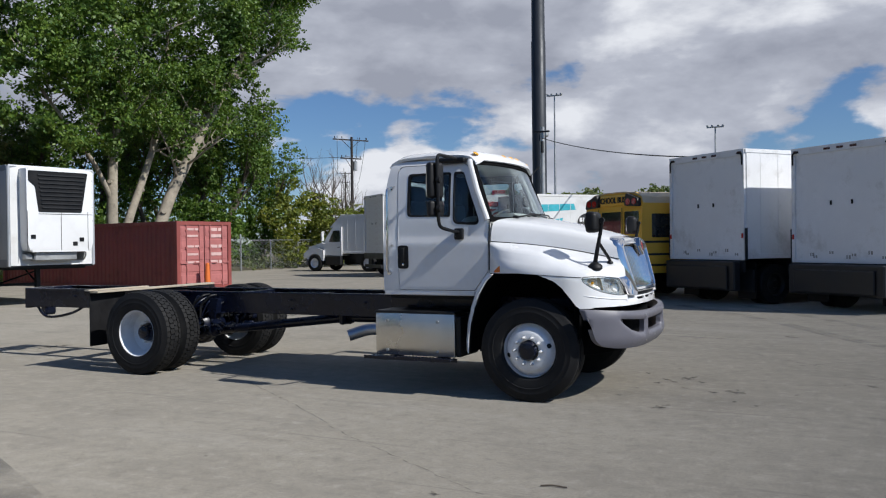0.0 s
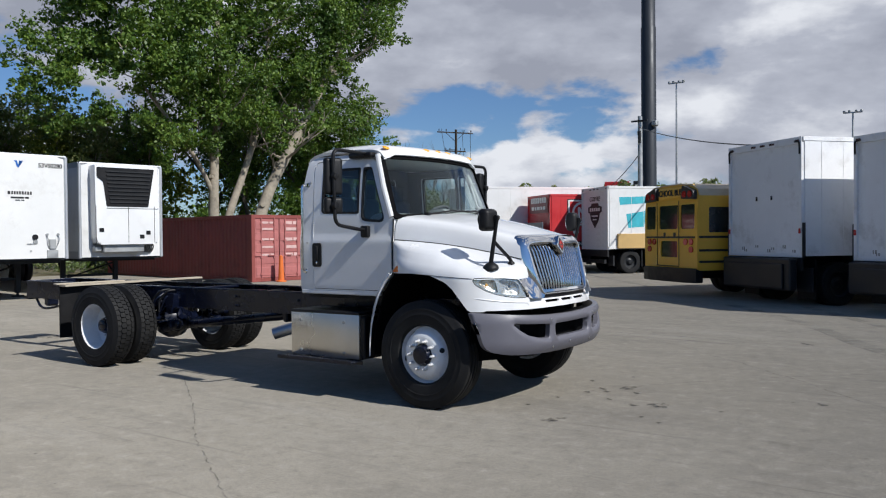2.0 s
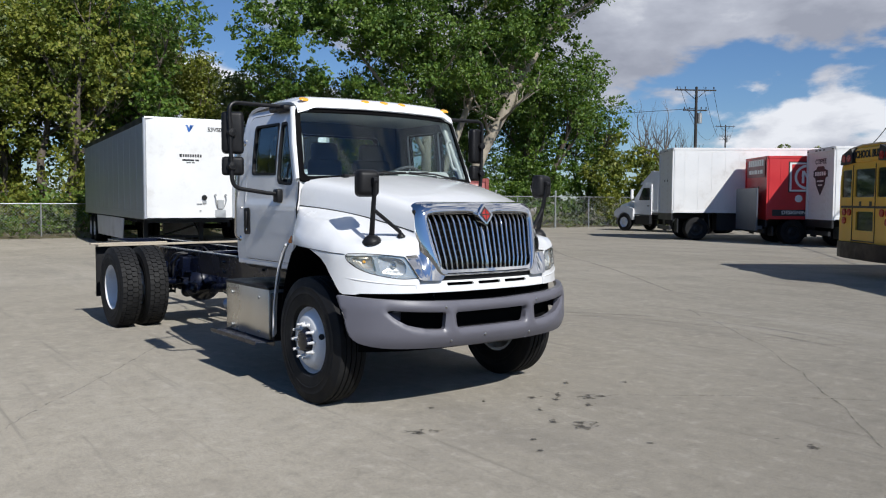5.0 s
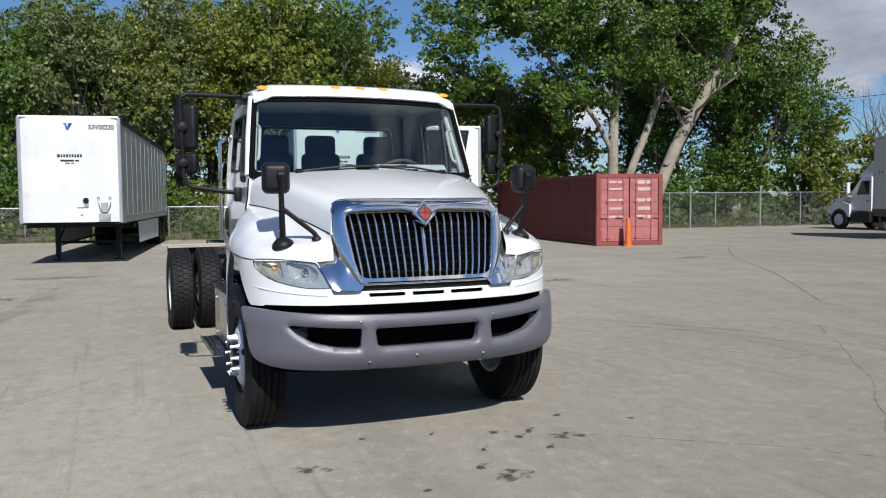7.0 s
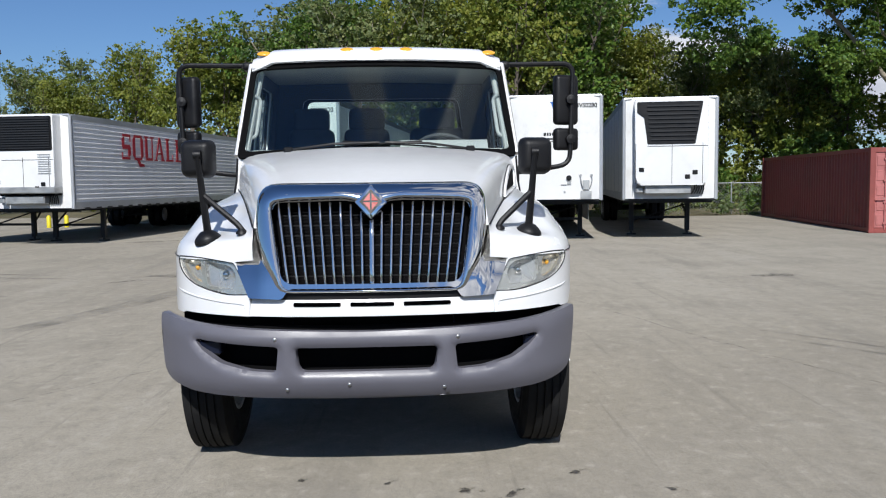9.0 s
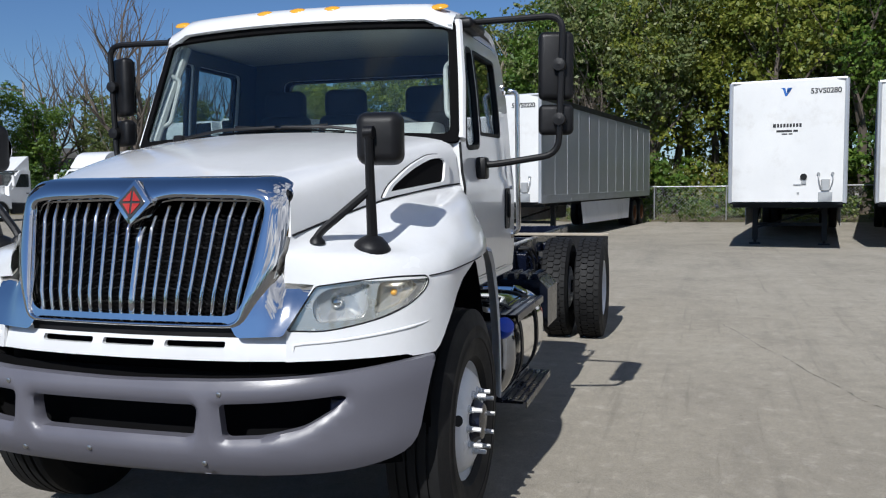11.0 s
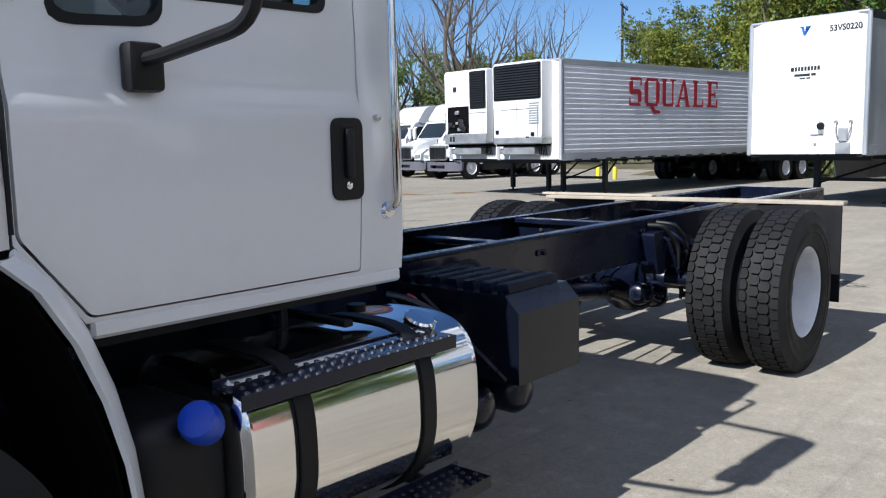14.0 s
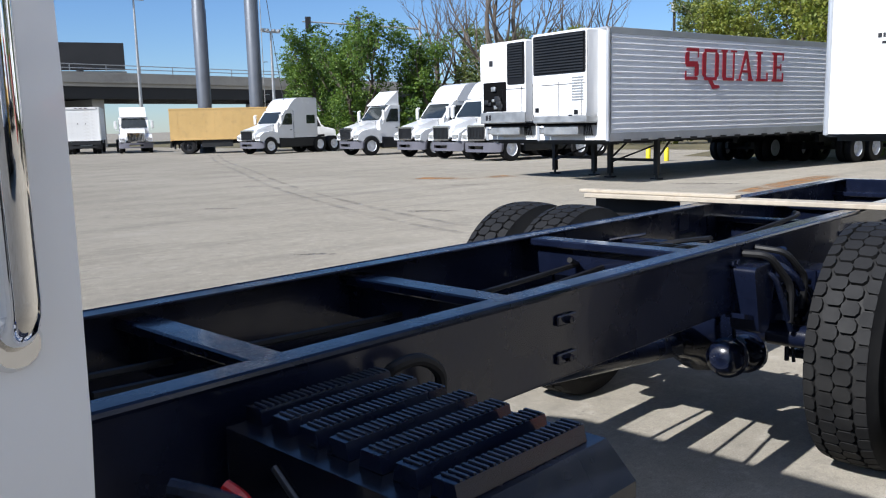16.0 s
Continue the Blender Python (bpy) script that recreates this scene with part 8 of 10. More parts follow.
        # Two hooked black corner seals and a cluster of lamps over the door
        for s in (-1, 1):
            bm = nb()
            tube(bm, rounded([(-0.04, s * (W / 2 - 0.05), z1 - 0.4), (-0.05, s * (W / 2 - 0.05), z1 - 0.12), (-0.04, s * (W / 2 - 0.22), z1 - 0.10)], 0.05), 0.02, 8)
            part("corner_seal", bm, SEAL, bt)
            bm = nb()
            box(bm, -0.06, -0.03, s * (W / 2 - 0.05) - 0.03, s * (W / 2 - 0.05) + 0.03, z0 + 0.5, z0 + 0.62, 0.01)
            part("side_lamp", bm, RED_LENS, bt)
    if gate:
        bm = nb()
        box(bm, -0.42, -0.34, -W / 2 + 0.05, W / 2 - 0.05, 0.55, 0.55 + 1.75, 0.02)
        for s in (-1, 1):
            box(bm, -0.36, -0.06, s * 1.0 - 0.05, s * 1.0 + 0.05, 0.6, 0.75)
        part("tail_lift", bm, POLE_GREY, bt, "raised grey tail lift")
    if cab:
        bm = nb()
        prism(bm, round_poly([(L + 0.1, 0.75), (L + 2.5, 0.75), (L + 2.5, 1.45), (L + 1.6, 1.65), (L + 1.25, 2.45), (L + 0.1, 2.5)], [0.05, 0.15, 0.2, 0.1, 0.2, 0.1]), -W / 2 + 0.2, W / 2 - 0.2)
        bmesh.ops.bevel(bm, geom=[e for e in bm.edges if abs(e.verts[0].co.y) > W / 2 - 0.21 and abs(e.verts[1].co.y - e.verts[0].co.y) < 0.01], offset=0.06, segments=2, profile=0.5, affect="EDGES")
        cb = part("cab", bm, WHITE_OLD, bt)
        bm = nb()
        prism(bm, [(L + 0.45, 1.65), (L + 1.5, 1.65), (L + 1.2, 2.3), (L + 0.45, 2.3)], -W / 2 + 0.19, W / 2 - 0.19)
        part("side_window", bm, SEAL, cb, smooth=0)
    return bt


HEAD = 51.5
box_truck(pose(-0.47, 13.38, 0, 0, 0, HEAD), 6.8, 2.75, 1.2, 3.92, WHITE_BOX, "grey-white box truck with a closed door and folded black lift", lift=True)
box_truck(pose(2.78, 11.58, 0, 0, 0, HEAD), 6.8, 2.75, 1.15, 3.82, WHITE_BOX, "grey-white box truck with a closed door and scuffed sill", lift=True)
CF = box_truck(pose(-11.2, 26.6, 0, 0, 0, HEAD), 6.0, 2.6, 1.1, 3.82, WHITE_OLD, "white delivery truck with coffee graphics on its panels")
RT = box_truck(pose(-14.33, 27.13, 0, 0, 0, HEAD), 6.0, 2.75, 1.05, 3.6, RED_TRUCK, "red-sided box truck with a raised tail lift", RED_TRUCK, gate=True)
box_truck(pose(-18.76, 26.74, 0, 0, 0, HEAD), 8.6, 2.75, 1.25, 4.12, WHITE_OLD, "long plain white box truck in the sun")


def graphics():
    # Delivery truck: dark badge, the word on its door, and teal prints on its side.
    letters("coffee_word", "COFFEE", 0.27, INK, CF, Matrix.Translation((0.003, 0.0, 3.3)) @ FACE_NX, 0.003, 0.004, 1.1, "dark printed word")
    bm = nb()
    prism(bm, [(-0.66, 2.72), (-0.66, 2.95), (-0.4, 3.0), (-0.3, 3.12), (0.3, 3.12), (0.4, 3.0), (0.66, 2.95), (0.66, 2.72), (0.46, 2.66), (0.4, 2.4), (0.0, 2.0), (-0.4, 2.4), (-0.46, 2.66)], -0.004, 0.01, "x")
    part("dark_badge", bm, INK, CF, "dark shield-shaped badge", smooth=0)
    bm = nb()
    bars(bm, lambda u, v, d: (-0.005 - d, u, v + 2.835), [0.16] * 5, 0.15, 0.05)
    box(bm, -0.008, -0.004, -0.3, 0.3, 2.52, 2.58)
    box(bm, -0.008, -0.004, -0.2, 0.2, 2.36, 2.42)
    part("badge_bars", bm, INK_WHITE, CF, smooth=0)
    bm = nb()
    y = -1.3 - 0.024
    prism(bm, [(0.55, 3.0), (2.6, 3.12), (2.5, 3.4), (0.5, 3.34)], y, y + 0.003)
    part("teal_print", bm, TEAL, CF, "teal painted graphics", smooth=0)
    bm = nb()
    prism(bm, [(0.95, 2.0), (1.7, 2.05), (1.9, 2.75), (0.85, 2.6)], y, y + 0.003)
    part("teal_print", bm, TEAL, CF, "teal painted graphics", smooth=0)
    bm = nb()
    prism(bm, [(3.6, 2.9), (5.7, 2.9), (5.7, 3.3), (3.6, 3.3)], y, y + 0.003)
    part("teal_print", bm, TEAL, CF, "teal painted graphics", smooth=0)
    bm = nb()
    prism(bm, [(3.3 + 0.62 * math.cos(a * 0.3), 2.55 + 0.42 * math.sin(a * 0.3)) for a in range(21)], y - 0.006, y - 0.003)
    part("oval_sign", bm, INK, CF, "black oval panel", smooth=0)
    bm = nb()
    bars(bm, lambda u, v, d: (3.3 + u, y - 0.007 - d, v + 2.66), [0.15, 0.15, 0.17, 0.19, 0.15], 0.2, 0.05)
    bars(bm, lambda u, v, d: (3.3 + u, y - 0.007 - d, v + 2.38), [0.13, 0.13, 0.13, 0.13, 0.13], 0.17, 0.05)
    part("oval_bars", bm, INK_WHITE, CF, smooth=0)
    # Plain box standing in for a separate pale flatbed vehicle beside the truck
    bm = nb()
    box(bm, 0.4, 5.6, -1.42, -1.32, 1.1, 1.75, 0.02)
    part("side_locker", bm, TAN, CF, "pale yellow box standing in for a separate low vehicle")
    # Red truck: framed white panel with a ring, and a caption under it.
    y = -1.375 - 0.024
    bm = nb()
    box(bm, 0.82, 2.30, y - 0.004, y, 2.12, 3.37)
    part("dark_panel", bm, INK, RT, smooth=0)
    bm = nb()
    box(bm, 0.87, 2.25, y - 0.008, y - 0.004, 2.16, 3.33)
    part("white_panel", bm, INK_WHITE, RT, smooth=0)
    bm = nb()
    box(bm, 0.95, 2.17, y - 0.011, y - 0.008, 2.23, 3.26)
    part("red_panel", bm, RED_TRUCK, RT, smooth=0)
    bm = nb()
    lathe(bm, [(0, 0.40), (0, 0.50), (0.003, 0.50), (0.003, 0.40)], 32, closed=True)
    bmesh.ops.translate(bm, verts=bm.verts, vec=(1.56, y - 0.016, 2.745))
    for a in (-0.16, 0.16):
        box(bm, 1.56 + a - 0.05, 1.56 + a + 0.05, y - 0.015, y - 0.011, 2.495, 2.995)
    prism(bm, [(1.35, 2.995), (1.46, 2.995), (1.77, 2.495), (1.66, 2.495)], y - 0.0148, y - 0.011)
    part("ring_mark", bm, INK_WHITE, RT, "white ring-shaped mark", smooth=0)
    bm = nb()
    box(bm, 0.2, 3.6, y - 0.004, y, 1.16, 1.42)
    part("caption_band", bm, INK, RT, smooth=0)
    letters("caption", "DESIGNING", 0.2, INK_WHITE, RT, Matrix.Translation((1.15, y - 0.006, 1.30)) @ FACE_NY, 0.002, 0.002, 1.1)
    bm = nb()
    cyl(bm, (1.25, y, 1.87), (1.25, y - 0.004, 1.87), 0.15, seg=20)
    part("white_disc", bm, INK_WHITE, RT, smooth=0)
    bm = nb()
    bars(bm, lambda u, v, d: (-0.035 - d, u, v + 3.35), [0.22] * 7, 0.26, 0.05)
    bars(bm, lambda u, v, d: (-0.035 - d, u, v + 2.98), [0.3, 0.2, 0.36, 0.2, 0.3], 0.16, 0.08)
    part("door_bars", bm, INK_WHITE, RT, smooth=0)
    bm = nb()
    box(bm, -0.033, -0.031, -1.1, 1.1, 2.75, 3.45)
    part("door_panel", bm, MAROON, RT, smooth=0)


graphics()


# ---- conventional cab tractors and trucks ----
def tractor(m, label, sleeper=1.4, roof=3.6, long_side=False):
    """Local +x forward, origin on the ground under the bumper's middle."""
    tr = thing("tractor_truck", m, label, "truck", "parked tractors")
    bm = nb()
    prism(bm, round_poly([(-0.1, 0.95), (-0.05, 1.45), (-1.45, 1.85), (-1.6, 1.85), (-1.6, 0.95)], [0.1, 0.25, 0.1, 0.02, 0.02]), -0.72, 0.72)
    bmesh.ops.bevel(bm, geom=[e for e in bm.edges if e.verts[0].co.z > 1.3 and e.verts[1].co.z > 1.3 and abs(e.verts[0].co.y - e.verts[1].co.y) < 0.01], offset=0.14, segments=4, profile=0.5, affect="EDGES")
    part("bonnet", bm, WHITE, tr)
    for s in (-1, 1):
        bm = nb()
        arch = [(-0.95 + 0.56 * math.cos(a), 0.52 + 0.56 * math.sin(a)) for a in [radians(k) for k in range(165, 0, -15)]]
        prism(bm, [(-1.62, 0.66), (-1.62, 1.3), (-1.1, 1.45), (-0.45, 1.34), (-0.15, 1.15), (-0.1, 0.85), (-0.36, 0.8)] + list(reversed(arch)), min(s * 0.7, s * 1.16), max(s * 0.7, s * 1.16))
        fd = part("fender", bm, WHITE, tr)
        bm = nb()
        prism(bm, round_poly([(s * 0.78, 0.92), (s * 1.12, 0.98), (s * 1.14, 1.12), (s * 0.78, 1.1)], 0.03), -0.16, -0.07, "x")
        part("headlight", bm, LENS_BODY, fd)
        wheel(tr, -0.95, s * 1.06, s)
        bm = nb()
        tube(bm, rounded([(-1.7, s * 1.1, 2.4), (-1.65, s * 1.32, 2.45), (-1.65, s * 1.32, 1.75), (-1.7, s * 1.1, 1.7)], 0.08), 0.02, 6)
        box(bm, -1.74, -1.62, s * 1.32 - 0.1, s * 1.32 + 0.1, 1.85, 2.4, 0.03)
        part("mirror", bm, WHITE_OLD, tr)
    bm = nb()
    prism(bm, round_poly([(-0.58, 0.85), (0.58, 0.85), (0.62, 1.5), (-0.62, 1.5)], 0.08), -0.12, 0.0, "x")
    gr = part("grille", bm, CHROME, tr)
    for i in range(11):
        bm = nb()
        box(bm, 0.0, 0.02, -0.5 + i * 0.1 - 0.03, -0.5 + i * 0.1 + 0.02, 0.92, 1.42)
        part("grille_slot", bm, DARK_STEEL, gr, smooth=0)
    bm = nb()
    sheet(bm, round_poly([(-1.2, 0.38), (1.2, 0.38), (1.22, 0.78), (-1.22, 0.78)], 0.08), [round_poly([(-0.5, 0.5), (0.5, 0.5), (0.5, 0.64), (-0.5, 0.64)], 0.03)], lambda u, v, d: (0.06 - 0.42 * (abs(u) / 1.2) ** 3 - d, u, v), 0.1, 0.2)
    part("bumper", bm, GREY_BUMPER, tr)
    bm = nb()
    prism(bm, round_poly([(-1.6, 1.0), (-1.6, 1.86), (-2.2, 2.62), (-2.3, 2.7), (-2.9, 2.7), (-2.9, 0.95)], [0.02, 0.05, 0.1, 0.05, 0.02, 0.05]), -1.04, 1.04)
    cb = part("cab", bm, WHITE, tr)
    bm = nb()
    sheet(bm, round_poly([(-0.92, 0.0), (0.92, 0.0), (0.84, 0.88), (-0.84, 0.88)], 0.08), [], lambda u, v, d: (-1.6 + 0.02 - 0.62 * v + d, u, 1.9 + 0.78 * v), 0.012, 0.3)
    part("windscreen", bm, SEAL_GLASS, cb, smooth=0)
    for s in (-1, 1):
        bm = nb()
        prism(bm, round_poly([(-1.95, 1.8), (-2.3, 2.5), (-2.78, 2.5), (-2.78, 1.8)], 0.06), s * 1.035, s * 1.05)
        part("side_window", bm, SEAL_GLASS, cb, smooth=0)
        bm = nb()
        box(bm, -2.75, -2.6, s * 1.03, s * 1.06, 1.45, 1.5)
        box(bm, -2.87, -2.865, s * 1.03, s * 1.045, 1.0, 2.6)
        part("door_seam", bm, SEAL, cb, smooth=0)
    end = -2.9
    if sleeper:
        end = -2.9 - sleeper
        bm = nb()
        prism(bm, round_poly([(-2.88, 0.98), (-2.88, 2.68), (-2.35, 2.72), (-2.9, roof - 0.15), (-3.3, roof), (end, roof), (end, 0.98)], [0.02, 0.02, 0.1, 0.2, 0.2, 0.06, 0.06]), -1.1, 1.1)
        bmesh.ops.bevel(bm, geom=[e for e in bm.edges if abs(e.verts[0].co.y - e.verts[1].co.y) < 0.01], offset=0.07, segments=2, profile=0.5, affect="EDGES")
        sl = part("sleeper", bm, WHITE, tr)
        if long_side:
            bm = nb()
            for s in (-1, 1):
                box(bm, end + 0.2, end + 0.9, s * 1.08, s * 1.108, 1.85, 2.4, 0.01)
            part("sleeper_window", bm, SEAL_GLASS, sl)
    else:
        bm = nb()
        prism(bm, round_poly([(-1.95, 2.68), (-2.9, 3.5), (-2.9, 2.68)], 0.08), -0.95, 0.95)
        part("roof_fairing", bm, WHITE, tr)
    bm = nb()
    for s in (-1, 1):
        box(bm, -6.3, -0.4, s * 0.42 - 0.05, s * 0.42 + 0.05, 0.7, 0.98)
        box(bm, end, -1.7, s * 1.0 - 0.15, s * 1.0 + 0.12, 0.38, 0.95, 0.05)
    box(bm, -5.9, -4.9, -0.5, 0.5, 1.0, 1.12)
    part("chassis", bm, DARK_STEEL, tr)
    for x in (-4.9, -6.1):
        for s in (-1, 1):
            wheel(tr, x, s * 1.08, s, True)
    return tr


TRC = "white conventional tractor truck with a grey bumper and chrome grille"
tractor(pose(-28.2, -25.1, 0, 0, 0, -9), TRC, 1.6, 3.6)
tractor(pose(-29.2, -28.6, 0, 0, 0, -9), TRC, 1.6, 3.6)
tractor(pose(-27.2, -22.0, 0, 0, 0, -9), TRC, 1.6, 3.4)
tractor(pose(-30.0, -34.3, 0, 0, 0, -9), "white day-cab tractor truck with a roof fairing", 0.0)
tractor(pose(-29.6, -43.6, 0, 0, 0, 4), "white sleeper tractor truck with a green door mark", 1.9, 3.5, True)
box_truck(pose(-29.0, -51.9, 0, 0, 0, 145), 8.5, 2.5, 0.95, 3.05, TAN, "faded yellow moving van with a long plain side")
box_truck(pose(-26.8, -61.8, 0, 0, 0, -116), 6.5, 2.5, 1.05, 3.5, WHITE_OLD, "white box truck parked far across the yard")
box_truck(pose(-23.0, -65.0, 0, 0, 0, -116), 6.5, 2.5, 1.05, 3.5, WHITE_OLD, "white box truck parked far across the yard")
tractor(pose(-29.4, -58.5, 0, 0, 0, 68), "small white truck facing the yard", 0.0)
box_truck(pose(-20.5, 34.4, 0, 0, 0, 178), 4.6, 2.4, 1.1, 3.45, WHITE_OLD, "white medium truck with a short box beside the fence", cab=False)
tractor(pose(-27.9, 34.4, 0, 0, 0, 178), "white conventional truck cab standing by the fence", 0.0)


# ---- school bus ----
def school_bus(m):
    L, W = 9.5, 2.4
    bs = thing("school_bus", m, "yellow school bus seen from its rear corner", "bus")
    arc = round_poly([(-W / 2, 0.75), (W / 2, 0.75), (W / 2, 2.75), (W / 2 - 0.25, 3.05), (-W / 2 + 0.25, 3.05), (-W / 2, 2.75)], [0.05, 0.05, 0.25, 0.3, 0.3, 0.25])
    wins = [round_poly([(a, 1.85), (b, 1.85), (b, 2.5), (a, 2.5)], 0.05) for a, b in ((-1.08, -0.48), (-0.36, 0.50), (0.67, 1.13))] + [round_poly([(-0.34, 1.08), (0.42, 1.08), (0.42, 1.52), (-0.34, 1.52)], 0.04)]
    bm = nb()
    sheet(bm, arc, wins, lambda u, v, d: (0.0 + 0.10 * smooth01((v - 2.3) / 0.75) + d, u, v), 0.04, 0.3)
    part("rear_wall", bm, YELLOW, bs)
    for w in wins:
        bm = nb()
        prism(bm, w, 0.03, 0.035, "x")
        part("rear_glass", bm, SEAL_GLASS, bs, smooth=0)
    for s in (-1, 1):
        bm = nb()
        hs = [round_poly([(0.35 + i * 0.9, 1.75), (1.13 + i * 0.9, 1.75), (1.13 + i * 0.9, 2.42), (0.35 + i * 0.9, 2.42)], 0.05) for i in range(9)]
        sheet(bm, [(0.04, 0.75), (L, 0.75), (L, 2.72), (0.04, 2.72)], hs, lambda u, v, d: (u, s * (W / 2 - d), v), 0.04, 0.5)
        part("side_wall", bm, YELLOW, bs)
        for h in hs:
            bm = nb()
            prism(bm, h, s * (W / 2 - 0.03), s * (W / 2 - 0.035))
            part("side_pane", bm, SEAL_GLASS, bs, smooth=0)
        bm = nb()
        for z in (0.95, 1.25, 1.6):
            box(bm, 0.05, L, s * W / 2 - 0.005, s * W / 2 + 0.015, z, z + 0.06)
        part("rub_rail", bm, INK, bs, smooth=0)
    bm = nb()
    rf = [(-W / 2, 2.7), (-W / 2 + 0.06, 2.9), (-W / 2 + 0.3, 3.02), (-0.4, 3.08), (0.4, 3.08), (W / 2 - 0.3, 3.02), (W / 2 - 0.06, 2.9), (W / 2, 2.7)]
    grid(bm, [[(x, y, z) for y, z in rf] for x in (0.08, L)])
    solid(bm, 0.03)
    part("roof", bm, BUS_ROOF, bs, "pale cream roof")
    for s in (-1, 1):
        bm = nb()
        prism(bm, round_poly([(s * 0.56, 2.66), (s * 1.14, 2.62), (s * 1.08, 2.86), (s * 0.62, 3.02)], 0.05), -0.05, 0.1, "x")
        hd = part("warning_lamp_hood", bm, INK, bs)
        for yy, mm in ((0.72, RED_LENS), (0.96, RED_LENS)):
            bm = nb()
            cyl(bm, (-0.02, s * yy, 2.77), (-0.065, s * yy, 2.77), 0.09, seg=16)
            part("warning_lamp", bm, mm, hd)
        for yy, zz in ((0.95, 1.5), (0.95, 1.3), (0.72, 1.5)):
            bm = nb()
            cyl(bm, (-0.0, s * yy, zz), (-0.03, s * yy, zz), 0.085, seg=16)
            part("tail_lamp", bm, RED_LENS, bs)
    bm = nb()
    box(bm, 0.0, 0.06, -0.54, 0.54, 2.66, 2.98, 0.03)
    sg = part("sign_board", bm, YELLOW, bs)
    letters("sign_words", "SCHOOL BUS", 0.23, INK, sg, Matrix.Translation((-0.012, 0, 2.83)) @ FACE_NX, 0.006, 0.006, 0.82, "black block words")
    bm = nb()
    sheet(bm, round_poly([(-1.2, 0.42), (1.2, 0.42), (1.2, 0.8), (-1.2, 0.8)], 0.05), [], lambda u, v, d: (-0.16 + 0.12 * (abs(u) / 1.2) ** 4 + d, u, v), 0.2, 0.4)
    part("bumper", bm, BLACK_PLASTIC, bs)
    bm = nb()
    for a in (-0.42, 0.58):
        box(bm, -0.015, 0.0, a - 0.006, a + 0.006, 0.85, 2.6)
    box(bm, -0.02, 0.0, -1.1, 1.1, 1.6, 1.65)
    box(bm, -0.03, 0.0, -0.42, 0.58, 0.83, 0.85)
    part("door_seam", bm, INK, bs, smooth=0)
    bm = nb()
    bars(bm, lambda u, v, d: (-0.004 - d, u, v + 1.69), [0.11, 0.1], 0.13, 0.35)
    part("number_bars", bm, INK, bs, smooth=0)
    bm = nb()
    for s in (-1, 1):
        box(bm, 0.3, L, s * 0.45 - 0.06, s * 0.45 + 0.06, 0.5, 0.8)
    part("chassis", bm, DARK_STEEL, bs)
    for s in (-1, 1):
        wheel(bs, 2.6, s * 1.02, s, True, RIM_DARK_ME)
        wheel(bs, L - 0.6, s * 1.02, s, rim=RIM_DARK_ME)
    bm = nb()
    prism(bm, [(L, 0.8), (L + 1.3, 0.85), (L + 1.25, 1.5), (L, 1.75)], -1.0, 1.0)
    part("bonnet", bm, YELLOW, bs)
    return bs


school_bus(pose(-3.3, 14.62, 0, 0, 0, HEAD) @ Matrix.Diagonal((1, 1.12, 1, 1)))


# ---- fence ----
def fence(a, b, h=2.0, label="galvanised chain-link fence along the yard"):
    A, Bq = Vector((*a, 0)), Vector((*b, 0))
    n = max(2, round((Bq - A).length / 3.0))
    d = (Bq - A).normalized()
    ang = math.degrees(math.atan2(d.y, d.x))
    L = (Bq - A).length
    fe = thing("fence", pose(*a, 0, 0, 0, ang), label, "fence")
    bm = nb()
    cyl(bm, (0, 0, 0), (0, 0, h + 0.05), 0.03, seg=8)
    p0 = part("post", bm, GALV, fe)
    for i in range(1, n + 1):
        p = new("post", p0.data)
        p.parent = fe
        p.matrix_basis = Matrix.Translation((L * i / n, 0, 0))
    bm = nb()
    cyl(bm, (0, 0, h), (L, 0, h), 0.022, seg=8)
    part("top_rail", bm, GALV, fe)
    bm = nb()
    st, w = 0.14, 0.0035
    k = -h
    while k < L:
        for sgn in (1, -1):
            x0, x1 = (k, k + h) if sgn > 0 else (k + h, k)
            z0, z1 = 0.05, h
            lo, hi = max(0, (0 - x0) / (x1 - x0) if sgn > 0 else 0), 1
            pts = []
            for t in (0.0, 1.0):
                pts.append((x0 + (x1 - x0) * t, z0 + (z1 - z0) * t))
            (xa, za), (xb, zb) = pts
            def cut(x, xa=xa, za=za, xb=xb, zb=zb):
                return za + (zb - za) * (x - xa) / (xb - xa)
            if xa < 0: za, xa = cut(0), 0
            if xb < 0: zb, xb = cut(0), 0
            if xa > L: za, xa = cut(L), L
            if xb > L: zb, xb = cut(L), L
            if abs(xb - xa) > 0.02:
                vs = [bm.verts.new(v) for v in ((xa - w, sgn * 0.004, za), (xa + w, sgn * 0.004, za), (xb + w, sgn * 0.004, zb), (xb - w, sgn * 0.004, zb))]
                bm.faces.new(vs)
        k += st
    tagged(part("wire_mesh", bm, GALV, fe, smooth=0), kind="stuff")
    return fe


fence((-34.2, -9.0), (-33.6, 21.0), 1.5)
fence((-33.6, 21.0), (-32.6, 33.0), 2.0, "galvanised chain-link gate and fence beside the trees")
fence((-32.6, 33.0), (-32.4, 48.0))
for gy in (28.2, 33.2):
    g = thing("gate_post", pose(-32.8, gy, 0), "thick galvanised gate post with a rounded cap", "post")
    bm = nb()
    cyl(bm, (0, 0, 0), (0, 0, 2.3), 0.055, seg=12)
    part("tube", bm, GALV, g)
    bm = nb()
    lathe(bm, [(2.3, 0.065), (2.36, 0.05), (2.4, 0.001)], 12, "z")
    part("cap", bm, GALV, g)


